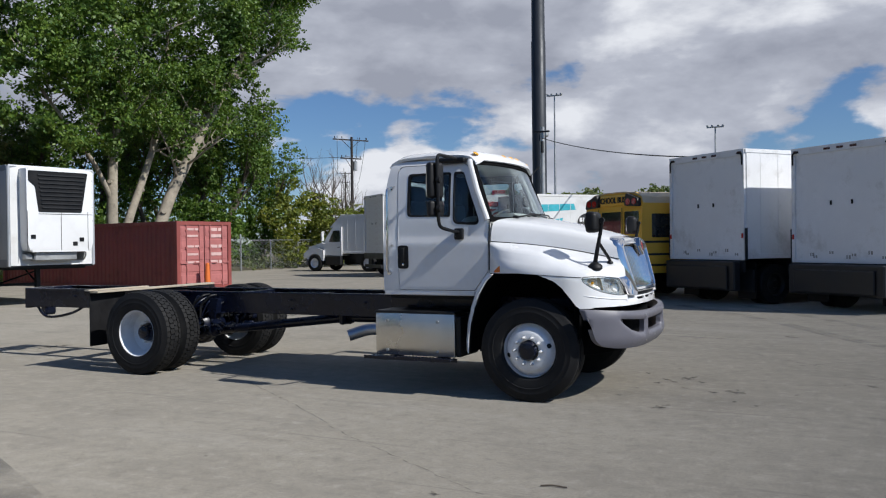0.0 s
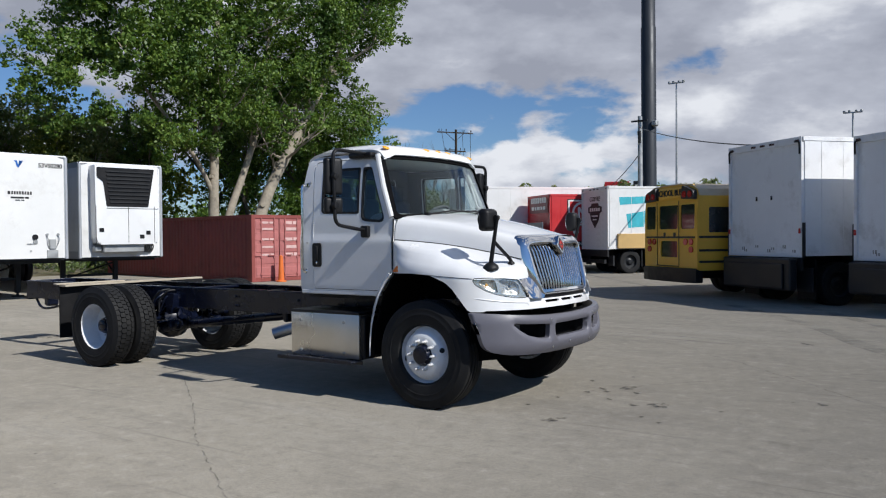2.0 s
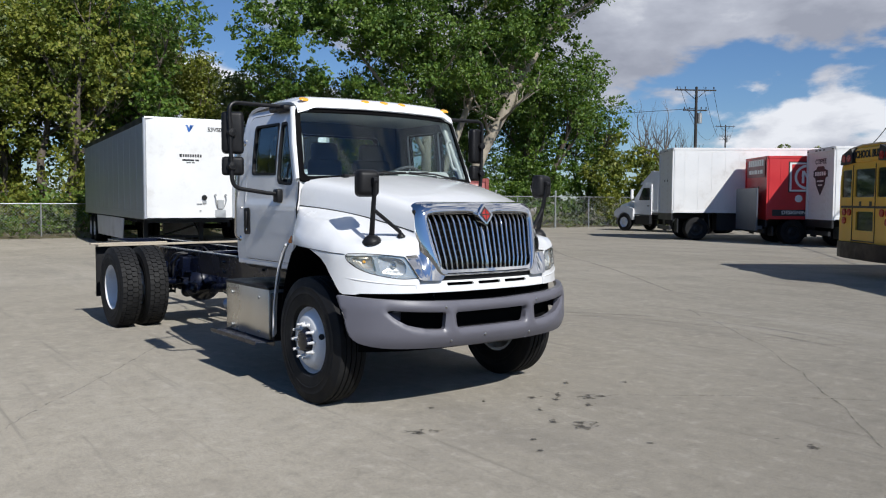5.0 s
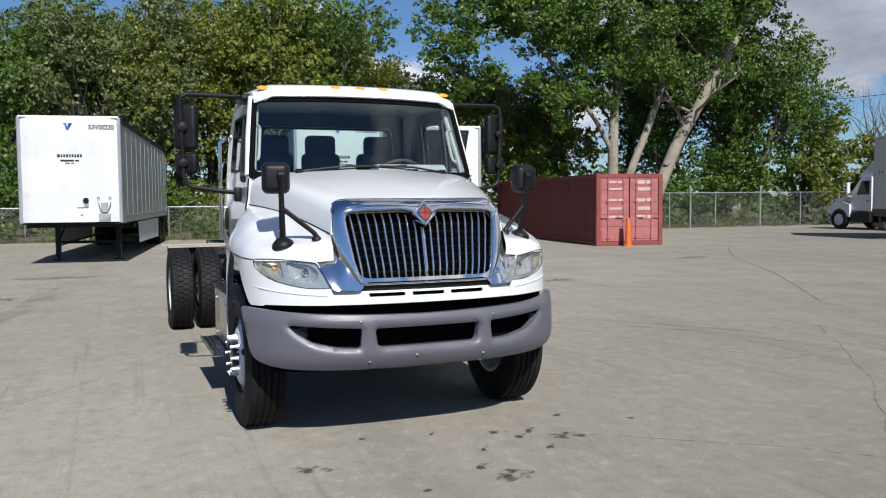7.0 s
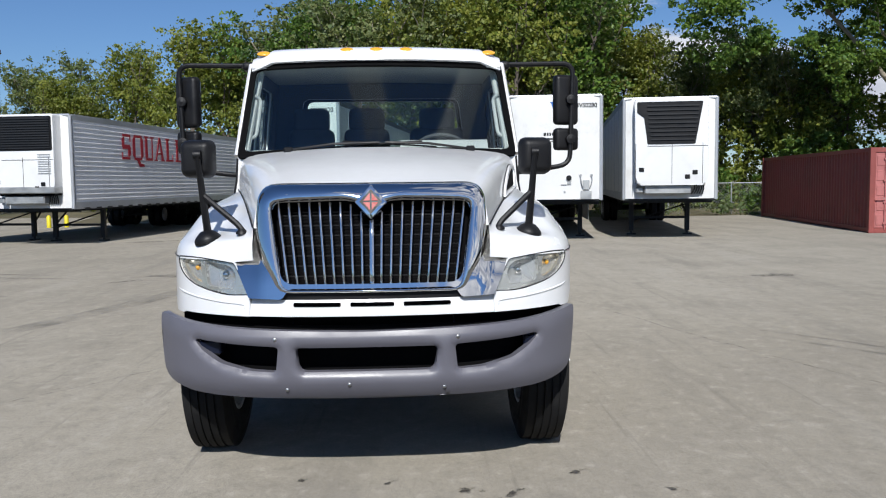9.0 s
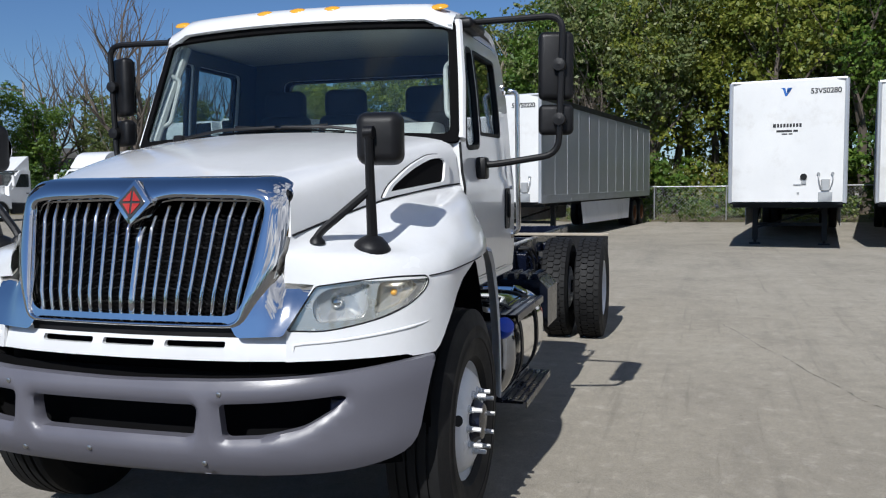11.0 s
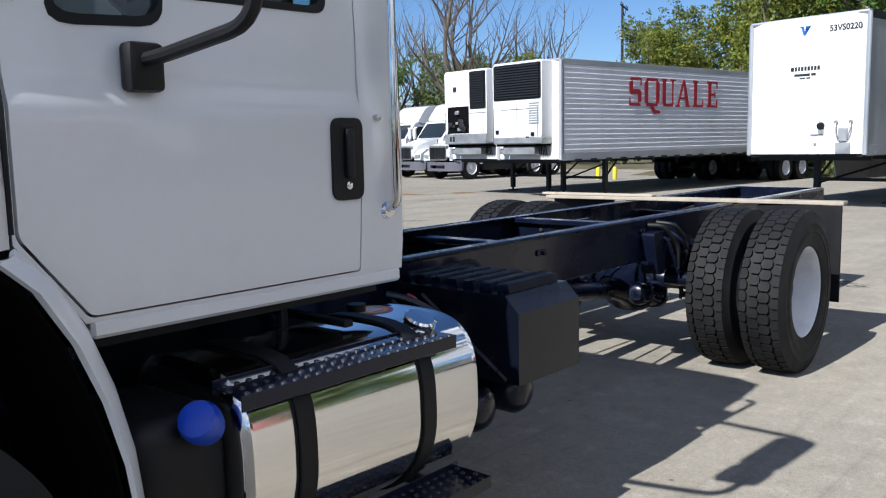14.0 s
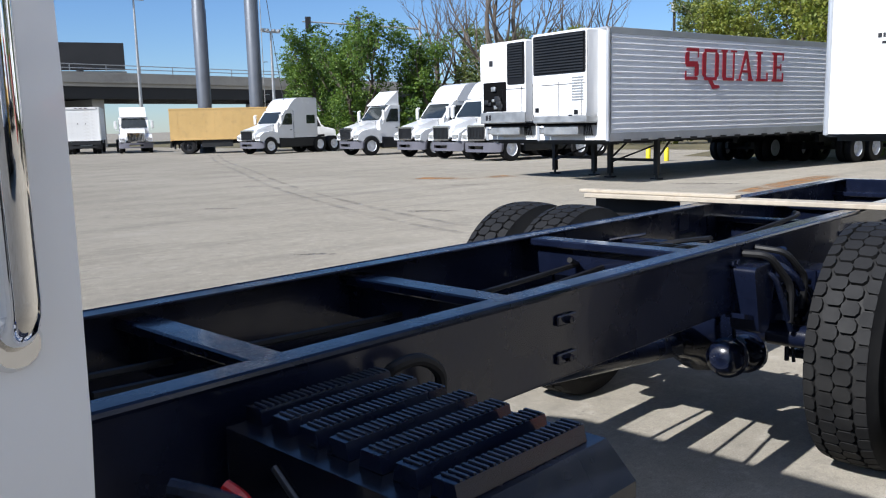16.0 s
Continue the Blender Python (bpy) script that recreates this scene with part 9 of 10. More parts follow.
# ---- poles, wires, overpass ----
def tall_pole(x, y, h, r, material, label, z_step=None):
    p = thing("steel_pole", pose(x, y, 0), label, "pole")
    bm = nb()
    lathe(bm, [(0, r * 1.15), (0.4, r * 1.15), (0.42, r), (h * 0.45, r), (h * 0.45 + 0.05, r * 0.93), (h, r * 0.85), (h, 0.001)], 24, "z")
    part("shaft", bm, material, p)
    return p


BP = tall_pole(-21.85, 59.8, 34, 0.5, POLE_DARK, "tall dark steel monopole with a small floodlight")
BP.scale = (1.25, 1.25, 1.25)
bm = nb()
box(bm, 0.35, 0.75, -0.5, -0.1, 8.6, 9.0, 0.08)
part("floodlight", bm, GALV, BP)
tall_pole(-31.8, -52.4, 22, 0.48, POLE_GREY, "tall blue-grey steel pole carrying a roadside sign")
SP2 = tall_pole(-34.9, -50.6, 24, 0.48, POLE_GREY, "tall blue-grey steel pole with a caged ladder")
bm = nb()
for s in (-0.22, 0.22):
    cyl(bm, (-0.62, s, 3), (-0.62, s, 24), 0.02, seg=6)
for i in range(50):
    cyl(bm, (-0.62, -0.22, 3.2 + i * 0.42), (-0.62, 0.22, 3.2 + i * 0.42), 0.014, seg=5)
for i in range(9):
    lathe_ring = [(-0.62 - 0.35 * math.cos(radians(a)), 0.35 * math.sin(radians(a)), 4 + i * 2.3) for a in range(-90, 91, 20)]
    tube(bm, lathe_ring, 0.014, 5)
part("ladder", bm, GALV, SP2, m=pose(0, 0, 0, 0, 0, -35))


def dealer_sign(m):
    """A six-sided sign; its writing stands as plain bars."""
    sg = thing("roadside_sign", m, "six-sided roadside sign, red and black with a white rim", "sign")
    out = [(-3.3, 0.6), (-1.6, 3.4), (1.6, 3.4), (3.3, 0.6), (0.5, -2.5), (-0.5, -2.5)]
    bm = nb()
    prism(bm, round_poly(out, 0.25), -0.35, 0.35)
    part("cabinet", bm, WHITE_OLD, sg)
    inn = [(p[0] * 0.86, p[1] * 0.86) for p in out]
    for s in (-1, 1):
        bm = nb()
        prism(bm, inn, s * 0.352, s * 0.362)
        fc = part("sign_face", bm, INK, sg, smooth=0)
        bm = nb()
        prism(bm, [(-2.0, -0.15), (-0.45, -0.15), (-0.55, -1.3)], s * 0.364, s * 0.372)
        prism(bm, [(2.0, -0.15), (0.45, -0.15), (0.55, -1.3)], s * 0.364, s * 0.372)
        part("red_field", bm, RED_PAINT, fc, smooth=0)
        bm = nb()
        bars(bm, lambda u, v, d: (u, s * (0.364 + d), v + 0.35), [0.32] * 11, 0.5, 0.1, 0.008)
        part("white_bars", bm, INK_WHITE, fc, smooth=0)
    return sg


dealer_sign(pose(-33.1, -51.3, 14.6, 0, 0, 149))


def lamp_mast(x, y, h, label="tall slender floodlight mast far behind the yard"):
    p = thing("lamp_mast", pose(x, y, 0), label, "street lamp", "floodlight masts")
    bm = nb()
    cyl(bm, (0, 0, 0), (0, 0, h), 0.22, 0.1, 12)
    part("shaft", bm, GALV, p)
    bm = nb()
    box(bm, -1.1, 1.1, -0.15, 0.15, h, h + 0.15)
    for k in (-1.0, -0.4, 0.4, 1.0):
        box(bm, k - 0.16, k + 0.16, -0.2, 0.2, h + 0.12, h + 0.38, 0.05)
    part("lamp_head", bm, GALV, p)


lamp_mast(-36.0, 105.5, 22.6)
lamp_mast(-14.3, 109.0, 16.9)
lamp_mast(-52.0, -74.0, 11.5)
lamp_mast(-43.0, -86.0, 15.5)


def utility_pole(x, y, h, turn, label="dark timber utility pole with crossarms and cables"):
    p = thing("utility_pole", pose(x, y, 0, 0, 0, turn), label, "utility pole", "utility poles")
    bm = nb()
    cyl(bm, (0, 0, 0), (0, 0, h), 0.16, 0.1, 10)
    part("timber_pole", bm, TIMBER, p)
    for z, w in ((h - 0.3, 1.7), (h - 1.9, 1.0)):
        bm = nb()
        box(bm, -w, w, 0.1, 0.2, z, z + 0.1)
        for k in (-0.9, -0.5, 0.5, 0.9):
            cyl(bm, (k * w, 0.16, z + 0.14), (k * w, 0.16, z + 0.32), 0.04, seg=6)
        cyl(bm, (-w * 0.5, 0.16, z), (0, 0.16, z - 0.7), 0.025, seg=6)
        cyl(bm, (w * 0.5, 0.16, z), (0, 0.16, z - 0.7), 0.025, seg=6)
        part("crossarm", bm, TIMBER, p)
    bm = nb()
    cyl(bm, (0.3, 0, h - 2.9), (0.3, 0, h - 2.1), 0.2, seg=10)
    part("transformer", bm, GALV, p)
    return p


utility_pole(-36.0, 51.6, 10.9, 60)
utility_pole(-79.4, 116.9, 14.6, 60)
utility_pole(-64.0, -34.0, 13.0, 20)


def cable(a, b, sag, r=0.025, name="cable", label="thin dark overhead cable"):
    A, Bv = Vector(a), Vector(b)
    pts = [A.lerp(Bv, i / 16) - Vector((0, 0, sag * 4 * (i / 16) * (1 - i / 16))) for i in range(17)]
    return tagged(part(name, tube(nb(), pts, r, 5), DARK_STEEL), label, "cable")


cable((-14.2, 39.1, 8.0), (0.5, 17.0, 4.1), 0.35)
cable((-14.3, 39.2, 6.4), (-31.0, 62.0, 5.2), 1.3)
for k in (-1.4, 0.6, 1.4):
    cable((-36 + k * 0.5, 51.6 + k * 0.85, 10.9), (-79.4 + k * 0.5, 116.9 + k * 0.85, 14.4), 3.2, 0.018)


def service_pole(x, y, h):
    """A slim weathered pole where the yard's service cables end."""
    p = thing("service_pole", pose(x, y, 0), "slim pale weathered timber service pole", "utility pole")
    bm = nb()
    cyl(bm, (0, 0, 0), (0, 0, h), 0.17, 0.13, 12)
    part("timber_pole", bm, GALV, p)
    bm = nb()
    cyl(bm, (0.05, -0.2, h - 1.6), (0.05, -0.2, h - 0.9), 0.1, seg=10)
    box(bm, -0.5, 0.5, -0.16, -0.08, h - 0.35, h - 0.25)
    part("bracket", bm, DARK_STEEL, p)
    bm = nb()
    tube(bm, [(-0.15, 0.1, 0.5), (-0.15, 0.1, h - 1.2), (-0.1, -0.15, h - 0.9)], 0.035, 6)
    part("conduit", bm, GALV, p)


service_pole(-14.2, 39.2, 8.7)
cable((-36, 51.6, 9.2), (-60, 30, 9.5), 0.6, 0.02)
cable((-31, -44, 16), (-30, -40, 3.2), 0.3, 0.02)


def overpass():
    ov = tagged(new("overpass"), "concrete motorway overpass behind the yard", "bridge", kind="structure")
    ov.matrix_basis = pose(-60, -98, 0, 0, 0, 4)
    bm = nb()
    box(bm, -140, 120, -8, 8, 6.5, 7.1)
    for s in (-1, 1):
        box(bm, -140, 120, s * 8 - 0.2, s * 8 + 0.2, 6.9, 8.0)
    part("deck", bm, BRIDGE, ov, smooth=0)
    bm = nb()
    for k in range(6):
        box(bm, -140, 120, -7 + k * 2.8, -6.2 + k * 2.8, 5.2, 6.5)
    part("girders", bm, DARK_STEEL, ov, smooth=0)
    for i in range(9):
        bm = nb()
        box(bm, -130 + i * 30, -128.6 + i * 30, -7, 7, 0, 5.2, 0.05)
        part("pier", bm, BRIDGE, ov, smooth=0)
    bm = nb()
    for z in (8.4, 8.8):
        for s in (-8, 8):
            cyl(bm, (-140, s, z), (120, s, z), 0.05, seg=6)
    for i in range(65):
        for s in (-8, 8):
            cyl(bm, (-140 + i * 4, s, 8.0), (-140 + i * 4, s, 8.8), 0.05, seg=6)
    part("railing", bm, GALV, ov)


overpass()


def billboard(m):
    b = thing("billboard", m, "black-faced billboard on a single dark column", "billboard")
    bm = nb()
    box(bm, -6, 6, -0.3, 0.3, 10.4, 14.2, 0.05)
    part("panel", bm, DARK_STEEL, b)
    bm = nb()
    box(bm, -6.2, 6.2, -1.2, -0.3, 10.1, 10.3)
    part("catwalk", bm, GALV, b)
    bm = nb()
    cyl(bm, (0, 0, 0), (0, 0, 10.4), 0.5, seg=14)
    part("column", bm, DARK_STEEL, b)


billboard(pose(-50.0, -119, 0, 0, 0, -22))


def traffic_signal(m):
    t = thing("traffic_signal", m, "long mast arm with two dark traffic signal heads", "traffic light")
    bm = nb()
    cyl(bm, (0, 0, 0), (0, 0, 11.0), 0.16, 0.12, 10)
    cyl(bm, (0, 0, 10.2), (-10.5, 0, 10.9), 0.1, 0.06, 8)
    part("mast_arm", bm, GALV, t)
    for x in (-10.0, -5.6):
        bm = nb()
        box(bm, x - 0.25, x + 0.25, -0.2, 0.2, 10.0, 11.3, 0.05)
        hd = part("signal_head", bm, DARK_STEEL, t)
        for k in range(3):
            bm = nb()
            cyl(bm, (x, 0.18, 10.25 + k * 0.4), (x, 0.32, 10.25 + k * 0.4), 0.14, seg=12)
            part("visor", bm, DARK_STEEL, hd)


traffic_signal(pose(-55.0, -54.5, 0, 0, 0, 145))
for bx, by in ((-29.4, -15.15), (-29.7, -14.55)):
    b = thing("bollard", pose(bx, by, 0), "yellow steel bollard under the trailer", "bollard", "yellow bollards")
    bm = nb()
    lathe(bm, [(0, 0.09), (0.45, 0.09), (0.51, 0.05), (0.53, 0.001)], 14, "z")
    part("post", bm, YELLOW_POST, b)


# Far rooftop signboards beyond the parked trucks
def roof_sign(m, material, w, h, label):
    b = thing("signboard", m, label, "sign")
    bm = nb()
    box(bm, -w / 2, w / 2, -0.15, 0.15, 5.9 - h / 2 + 1.0, 5.9 + h / 2 + 1.0, 0.03)
    p = part("board", bm, material, b)
    bm = nb()
    box(bm, -w * 0.4, w * 0.05, -0.17, -0.15, 6.75, 7.0)
    box(bm, w * 0.12, w * 0.38, -0.17, -0.15, 6.7, 7.05)
    part("plain_mark", bm, INK_WHITE, p, smooth=0)
    for k in (-0.35, 0.35):
        bm = nb()
        box(bm, k * w - 0.12, k * w + 0.12, -0.12, 0.12, 0.0, 6.3)
        part("post", bm, DARK_STEEL, b)


roof_sign(pose(-31.9, 76.0, 0, 0, 0, 15), RED_TRUCK, 2.6, 1.0, "far red signboard on dark posts")
roof_sign(pose(-29.2, 76.6, 0, 0, 0, 15), DARK_STEEL, 2.0, 1.0, "far dark signboard on dark posts")
# Floodlight bar high on the monopole
bm = nb()
tube(bm, [(-0.3, 0, 22.0), (-4.0, 0, 20.6), (-7.6, 0, 19.75)], 0.08, 8)
FB = part("floodlight_bar", bm, DARK_STEEL, BP)
for k in range(3):
    bm = nb()
    box(bm, -7.6 + k * 0.7, -7.05 + k * 0.7, -0.35, 0.2, 19.35, 19.58, 0.05)
    part("floodlight_head", bm, DARK_STEEL, FB)

# ---- trees ----
def leaf_cloud(name, clumps, size, material, parent, seed):
    """Many small leaves in uneven clumps: (centre, radius, count)."""
    rng = np.random.default_rng(seed)
    C = []
    for c, r, n in clumps:
        d = rng.normal(size=(n, 3))
        d /= np.linalg.norm(d, axis=1)[:, None]
        d *= (rng.random((n, 1)) ** 0.42) * r * np.array([1, 1, 0.8])
        # most leaves gather in sprays, the rest are scattered between them
        k = max(3, n // 16)
        hub = d[:k] * 1.1
        spray = hub[rng.integers(0, k, n)] + rng.normal(size=(n, 3)) * 0.13 * r * np.array([1, 1, 0.55])
        d = np.where(rng.random((n, 1)) < 0.72, spray, d)
        C.append(np.array(c) + d)
    C = np.concatenate(C)
    n = len(C)
    a = rng.normal(size=(n, 3))
    a /= np.linalg.norm(a, axis=1)[:, None]
    b = np.cross(a, rng.normal(size=(n, 3)))
    b /= np.linalg.norm(b, axis=1)[:, None] + 1e-9
    s = size * rng.uniform(0.55, 1.3, (n, 1))
    V = np.stack([C - a * s * 0.6, C + b * s * 0.36, C + a * s * 0.6, C - b * s * 0.36], 1).reshape(-1, 3)
    me = bpy.data.meshes.new(name)
    me.from_pydata(V, [], np.arange(4 * n).reshape(-1, 4).tolist())
    me.materials.append(material)
    ob = new(name, me)
    ob.parent = parent
    return tagged(ob, kind="stuff")


def limb(bm, rnd, p, d, length, r, depth, ends, bend=0.25, up=0.12, kids=3):
    """A crooked limb that tapers and forks; ends collects twig tips."""
    pts, radii = [Vector(p)], [r]
    n = 5
    d = Vector(d).normalized()
    for i in range(n):
        d = (d + Vector((rnd.uniform(-bend, bend), rnd.uniform(-bend, bend), rnd.uniform(-bend, bend) * 0.6 + up))).normalized()
        pts.append(pts[-1] + d * length / n)
        radii.append(r * (1 - 0.55 * (i + 1) / n))
    tube(bm, pts, r, 8 if depth > 1 else 5, radii)
    if depth == 0:
        ends.append(pts[-1])
        ends.append(pts[-3])
        return
    for k in range(kids):
        i = rnd.choice([2, 3, 4, 5])
        a = rnd.uniform(0, 2 * math.pi)
        out = Vector((math.cos(a), math.sin(a), rnd.uniform(0.1, 0.7)))
        limb(bm, rnd, pts[i], (d * 0.7 + out).normalized(), length * rnd.uniform(0.5, 0.72), radii[i] * 0.62, depth - 1, ends, bend, up, kids)
    limb(bm, rnd, pts[-1], d, length * 0.6, radii[-1] * 0.9, depth - 1, ends, bend, up, kids)


def tree(m, h, seed, leaf, bark, label, stems=1, leaf_size=0.19, per=190, clump=1.1, depth=2, spread=1.0, low=True, name="tree"):
    rnd = random.Random(seed)
    t = thing(name, m, label, "tree", "trees behind the yard")
    bm, ends = nb(), []
    for s in range(stems):
        a = 2 * math.pi * s / max(stems, 1) + seed
        o = Vector((math.cos(a), math.sin(a), 0)) * (0.5 if stems > 1 else 0)
        limb(bm, rnd, o, (o.x * 0.35 + rnd.uniform(-0.1, 0.1), o.y * 0.35 + rnd.uniform(-0.1, 0.1), 1), h * 0.46, h * 0.017 + 0.05, depth, ends, 0.22 * spread, 0.12, 4)
    part("trunk", bm, bark, t)
    if per:
        cl = []
        top = max(e.z for e in ends)
        for e in ends:
            cl.append(((e.x, e.y, e.z), clump * rnd.uniform(0.6, 1.25), int(per * rnd.uniform(0.5, 1.2))))
        if low:
            for k in range(26):
                a, q = rnd.uniform(0, 6.28), rnd.uniform(0.6, 2.6) * spread
                z = rnd.uniform(0.08, 0.6) * top
                cl.append(((math.cos(a) * q, math.sin(a) * q, z), clump * rnd.uniform(0.7, 1.2), int(per * 0.9)))
        leaf_cloud("crown", cl, leaf_size, leaf, t, seed)
    return t


T1 = tree(pose(-38.5, 9.6, 0, 0, 0, 20), 14.5, 11, LEAF_A, BARK_DARK, "tall dense green tree with dark trunk behind the fence", 2, spread=1.2)
T2 = tree(pose(-38.0, 4.6, 0, 0, 0, 60), 13.5, 12, LEAF_B, BARK_DARK, "tree with leaves turning yellow behind the fence", 2, spread=1.2)
T3 = tree(pose(-39.5, -1.0, 0, 0, 0, 0), 14.0, 13, LEAF_C, BARK, "grey-green tree with loose leaves behind the fence", 3, spread=1.3)
for src, x, y, turn, k, lab in ((T1, -40.5, -6.5, 140, 0.92, ""), (T2, -39.5, -11.2, 200, 0.82, ""), (T3, -41.0, 6.6, 75, 1.0, ""), (T2, -41.5, 1.8, 250, 0.98, ""), (T2, -42.0, 12.8, 310, 0.8, ""), (T3, -47.0, 17.5, 30, 0.9, ""), (T1, -37.5, 35.4, 90, 0.95, ""), (T1, -36.4, 39.6, 215, 0.78, ""), (T1, -42.0, 31.0, 100, 1.05, ""), (T1, -41.0, 37.0, 190, 0.85, ""), (T2, -43.5, 3.8, 20, 1.05, ""), (T3, -43.0, -4.0, 210, 1.05, ""), (T2, -43.0, 9.4, 170, 1.05, ""), (T3, -44.0, -9.5, 120, 0.9, ""), (T2, -39.2, 0.6, 10, 0.9, ""), (T1, -37.8, 31.0, 330, 0.8, ""), (T1, -39.0, 22.5, 45, 0.7, ""), (T2, -58.0, -21.5, 80, 0.95, ""), (T3, -62.0, -27.5, 10, 0.95, ""), (T2, -53.0, -24.5, 190, 0.75, ""), (T1, -40.0, -45.6, 150, 0.72, ""), (T1, -43.5, -52.5, 40, 0.74, ""), (T1, -44.5, -43.0, 100, 0.62, ""), (T3, -47.0, -38.0, 280, 0.7, ""), (T2, -48.0, -32.0, 330, 0.62, ""), (T1, -41.0, -49.0, 300, 0.6, ""), (T1, -46.0, -58.0, 20, 0.6, ""), (T2, -41.0, 17.8, 60, 0.72, ""), (T3, -40.0, 20.4, 15, 0.78, "")):
    copy_thing(src, pose(x, y, 0, 0, 0, turn) @ Matrix.Scale(k, 4))


def cottonwood():
    """Three pale stems and a broad, gappy crown."""
    rnd = random.Random(5)
    t = thing("cottonwood_tree", pose(-33.7, 25.0, 0), "huge cottonwood with three pale leaning stems and a gappy crown", "tree")
    ends = []
    stems = (
        ([(0.3, 0.5, 0), (0.5, 1.1, 1.7), (0.6, 2.5, 4.8), (0.8, 3.75, 6.9), (1.1, 4.7, 8.7), (1.6, 6.2, 11.5), (1.9, 7.6, 13.9), (2.2, 9.2, 16.2), (2.2, 11.0, 18.6)], 0.40),
        ([(0.0, -1.35, 0), (0.05, -1.4, 3.4), (0.1, -1.35, 6.2), (0.1, -1.15, 8.4), (0.0, -0.95, 11.8), (-0.2, -0.8, 15.0), (-0.3, -0.6, 19.0)], 0.34),
        ([(0.1, -1.1, 0.6), (0.1, -0.3, 3.1), (0.1, 1.0, 6.0), (0.0, 2.2, 8.8), (-0.2, 2.9, 11.4), (-0.4, 3.4, 14.6)], 0.27),
        ([(0.05, -1.4, 4.2), (0.2, -2.6, 6.0), (0.3, -4.4, 8.0), (0.2, -6.6, 10.6), (0.3, -7.8, 14.0)], 0.15),
    )
    for pts, r in stems:
        P = curve_pts(pts, 5)
        bm = nb()
        tube(bm, P, r, 12, [r * (1 - 0.70 * i / (len(P) - 1)) * (1 + 0.25 * math.exp(-i)) for i in range(len(P))])
        # sawn stubs of old limbs
        for i in (8, 13):
            a = rnd.uniform(0, 6.28)
            cyl(bm, P[i], P[i] + Vector((abs(math.cos(a)), math.sin(a), 0.25)) * (r * 1.15), r * 0.4, r * 0.34, 8)
        for i in range(12, len(P), 2):
            for _ in range(2):
                a = rnd.uniform(0, 2 * math.pi)
                limb(bm, rnd, P[i], (math.cos(a), math.sin(a), rnd.uniform(0.05, 0.6)), rnd.uniform(2.0, 3.6), r * 0.24, 1, ends, 0.3, 0.1, 3)
        part("stem", bm, BARK, t)
    gap = lambda y, z: abs(y - 0.3 - 0.05 * (z - 11)) < 1.0 and 9.6 < z < 14.6 or 2.6 < y < 5.2 and z < 10.2 and z > 1.7 * y
    cl = [((e.x, e.y, e.z), rnd.uniform(0.6, 1.1), int(rnd.uniform(80, 150))) for e in ends if e.z > 6.5 and not gap(e.y, e.z)]
    # Boughs: large heaps of leaf, each one of many close tufts
    heaps = [(rnd.uniform(-11.0, -2.0), rnd.uniform(8.0, 21.0)) for _ in range(40)] + [(rnd.uniform(-2.0, 7.0), rnd.uniform(10.0, 21.5)) for _ in range(28)]
    heaps += [(rnd.uniform(5.0, 9.0), rnd.uniform(8.0, 12.0)) for _ in range(5)]
    heaps += [(-11.5, 9.6), (-10.6, 8.2), (-9.2, 7.6), (-7.0, 7.2), (-5.0, 6.9), (-3.0, 7.6), (8.5, 15.5), (10.4, 15.2), (11.6, 16.8), (13.0, 18.0), (14.6, 18.6), (15.4, 17.4), (12.2, 19.6), (10.0, 18.2)]
    for hy, hz in heaps:
        hx, hr = rnd.uniform(-3.6, 3.6), rnd.uniform(1.0, 1.7)
        for _ in range(7):
            d = Vector((rnd.gauss(0, 1), rnd.gauss(0, 1), rnd.gauss(0, 0.8))).normalized() * hr
            y, z = hy + d.y, hz + d.z
            if not gap(y, z):
                cl.append(((hx + d.x, y, z), rnd.uniform(0.5, 0.85), int(rnd.uniform(95, 165))))
    leaf_cloud("crown", [(c, r, int(n * 1.6)) for c, r, n in cl], 0.17, LEAF_A, t, 6)


cottonwood()


def shrubs(name, spots, material, label, seed, size=0.2, per=170):
    rnd = random.Random(seed)
    s = thing(name, pose(0, 0, 0), label, "shrub", kind="stuff")
    cl = []
    for x, y, h in spots:
        for _ in range(int(5 + 5 * h)):
            cl.append(((x + rnd.uniform(-1.2, 1.2), y + rnd.uniform(-1.3, 1.3), rnd.uniform(0.15, 1.0) * h), rnd.uniform(0.4, 0.8), int(per * 0.55)))
    leaf_cloud("foliage", cl, size, material, s, seed)


rs = random.Random(20)
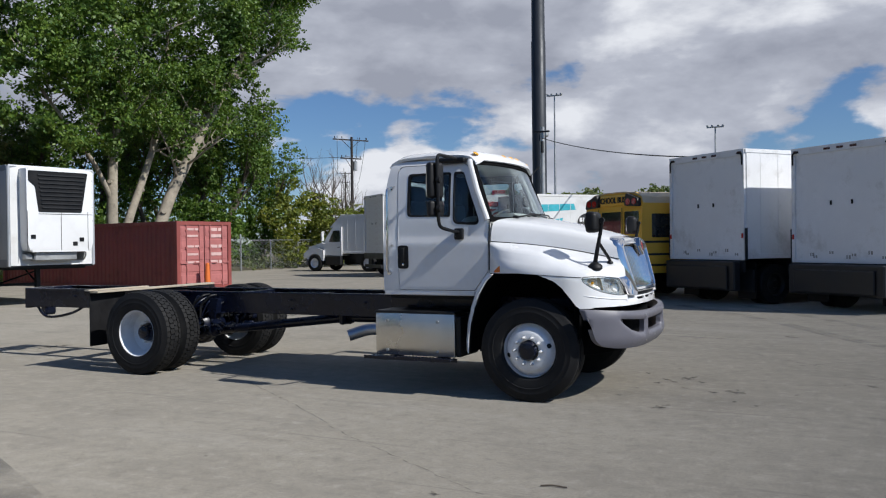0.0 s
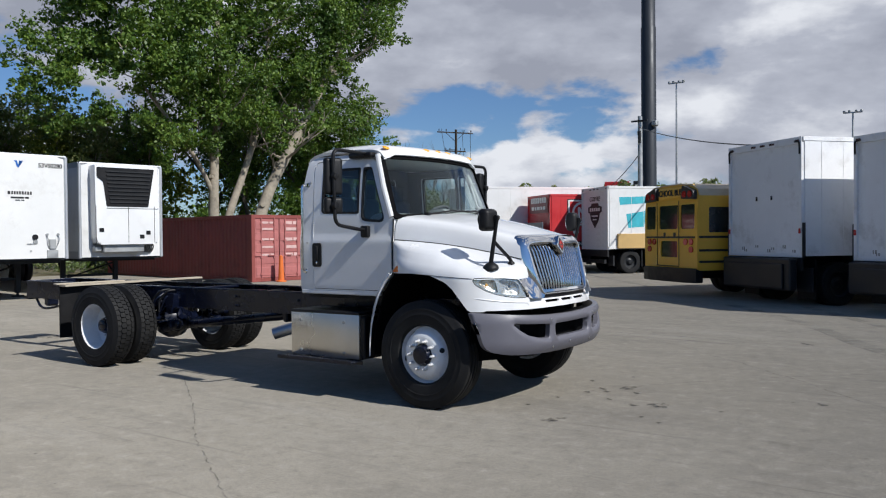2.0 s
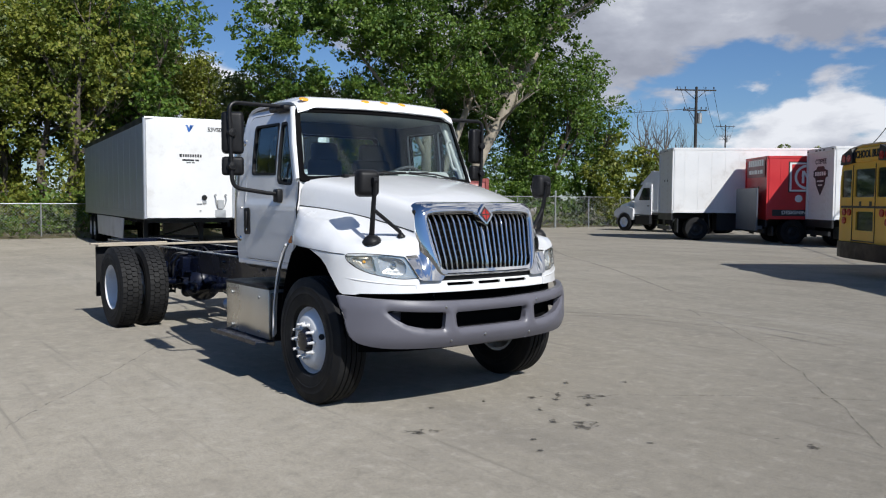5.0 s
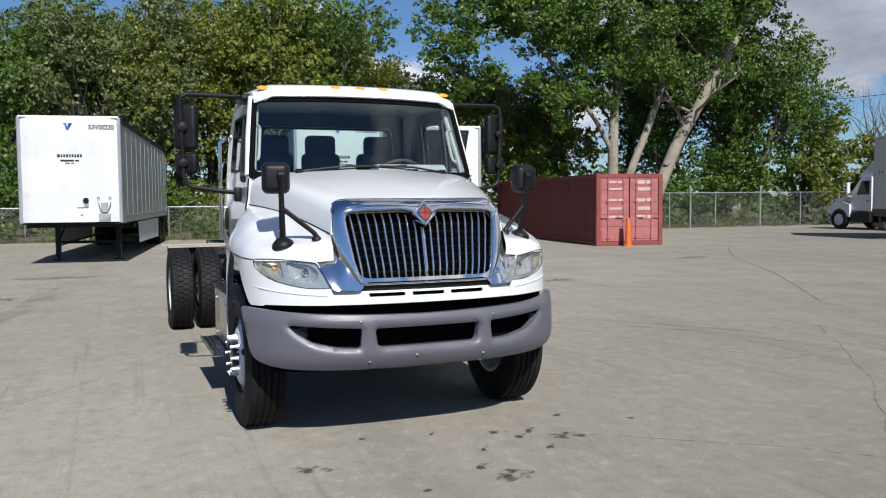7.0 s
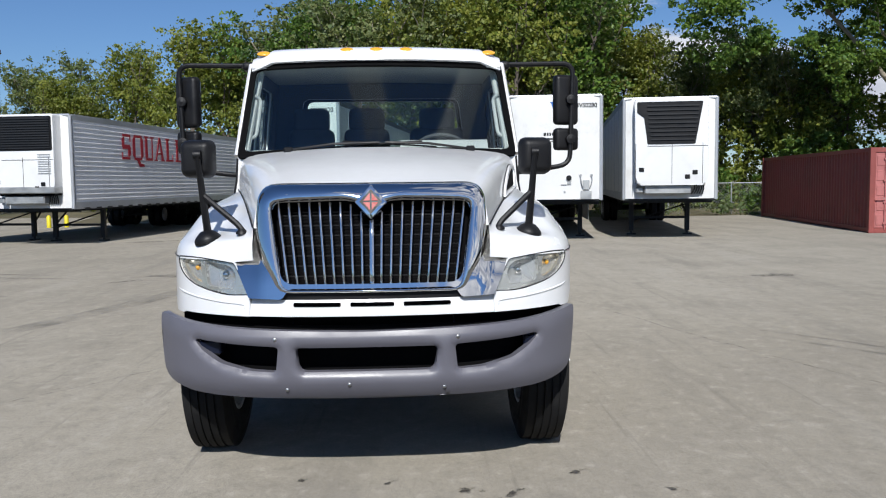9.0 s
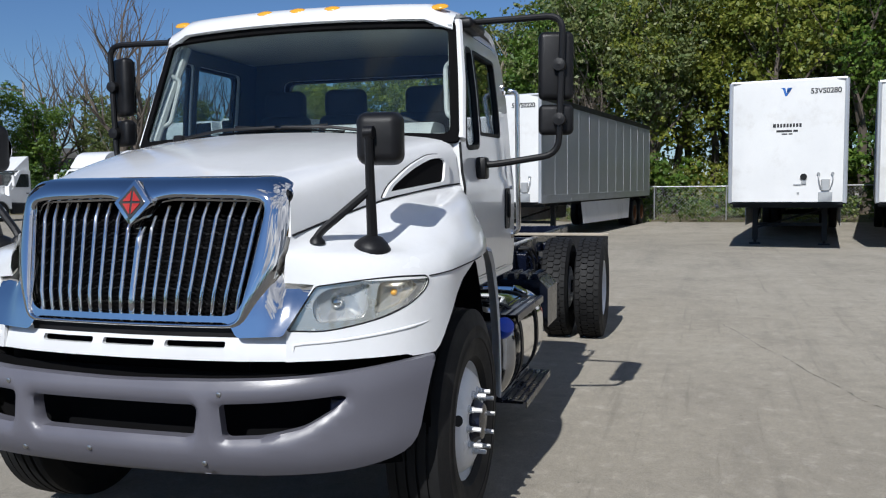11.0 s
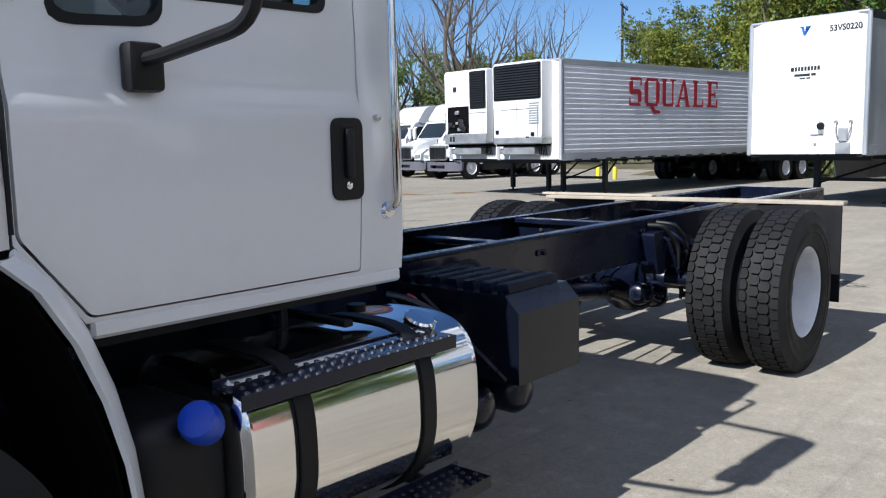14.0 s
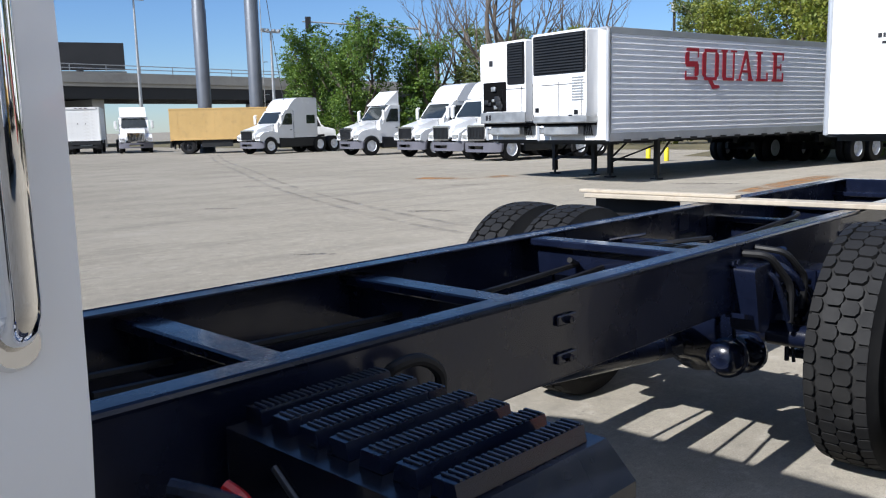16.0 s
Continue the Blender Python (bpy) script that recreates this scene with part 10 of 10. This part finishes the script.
# Unseen tree belt added behind the walk: closes the yard, darkens what chrome mirrors.
shrubs("hedge", [(44 + rs.uniform(-3, 3), -60 + i * 5.0, rs.uniform(4.5, 8.0)) for i in range(25)], LEAF_A, "unseen tree belt added for dark reflections in the chrome", 39, 0.6, 110)
rs = random.Random(21)
shrubs("hedge", [(-36.2 + rs.uniform(-0.6, 0.8), -10 + i * 2.1, rs.uniform(1.6, 4.4)) for i in range(17)], LEAF_A, "tangled green shrubs growing through the fence line", 31)
shrubs("hedge", [(-36.5 + rs.uniform(-0.6, 0.8), 25 + i * 1.9, rs.uniform(2.2, 5.4)) for i in range(11)], LEAF_A, "dense green shrubs behind the fence", 32)
shrubs("hedge", [(-37.5, 15, 4.2), (-38, 18, 4.8), (-37, 21, 5.6), (-38, 23.5, 6.2), (-37.5, 19.4, 5.6), (-36.8, 13, 3.0)], LEAF_B, "yellow-green shrubs behind the fence", 33)
shrubs("hedge", [(-43 + rs.uniform(-1, 1), -34 - i * 2.6, rs.uniform(2.2, 5.0)) for i in range(10)], LEAF_A, "green shrubs behind the parked tractors", 34)
shrubs("hedge", [(-44 + rs.uniform(-1, 1), -16 - i * 2.6, rs.uniform(1.5, 4.0)) for i in range(7)], LEAF_B, "yellowing shrubs behind the parked trailers", 35)
shrubs("hedge", [(-48 + i * 1.5, 74 + rs.uniform(-3, 3) + i * 0.2, rs.uniform(6.2, 7.3)) for i in range(34)], LEAF_C, "distant low trees beyond the yard", 36, 0.26, 170)
shrubs("hedge", [(-31.0 + rs.uniform(-1, 1), 42 + i * 2.2, rs.uniform(2.5, 5.0)) for i in range(5)], LEAF_B, "yellow-green shrubs behind the parked trucks", 37)
shrubs("weeds", [(-34.0 + rs.uniform(-0.3, 0.4), -8 + i * 1.3, rs.uniform(0.3, 0.8)) for i in range(40)], LEAF_C, "dry weeds along the foot of the fence", 38, 0.13, 60)
BT = tree(pose(-34.4, 44.6, 0), 9.5, 41, LEAF_B, BARK_DARK, "leafless grey tree with fine twigs", 2, per=0, depth=3, name="bare_tree")
for x, y, turn, k in ((-44.0, -35.5, 30, 1.75), (-46.5, -42.6, 100, 1.4), (-33.4, 46.8, 120, 0.8), (-50.0, -33.0, 280, 1.3), (-31.5, 49.5, 40, 0.55), (-37.2, -3.6, 70, 0.85)):
    copy_thing(BT, pose(x, y, 0, 0, 0, turn) @ Matrix.Scale(k, 4))

shrubs("hedge", [(-33.5 + rs.uniform(-1, 1), 38.6 + i * 1.7, rs.uniform(4.0, 6.5)) for i in range(5)], LEAF_B, "yellow-green shrubs beside the big cottonwood", 40)
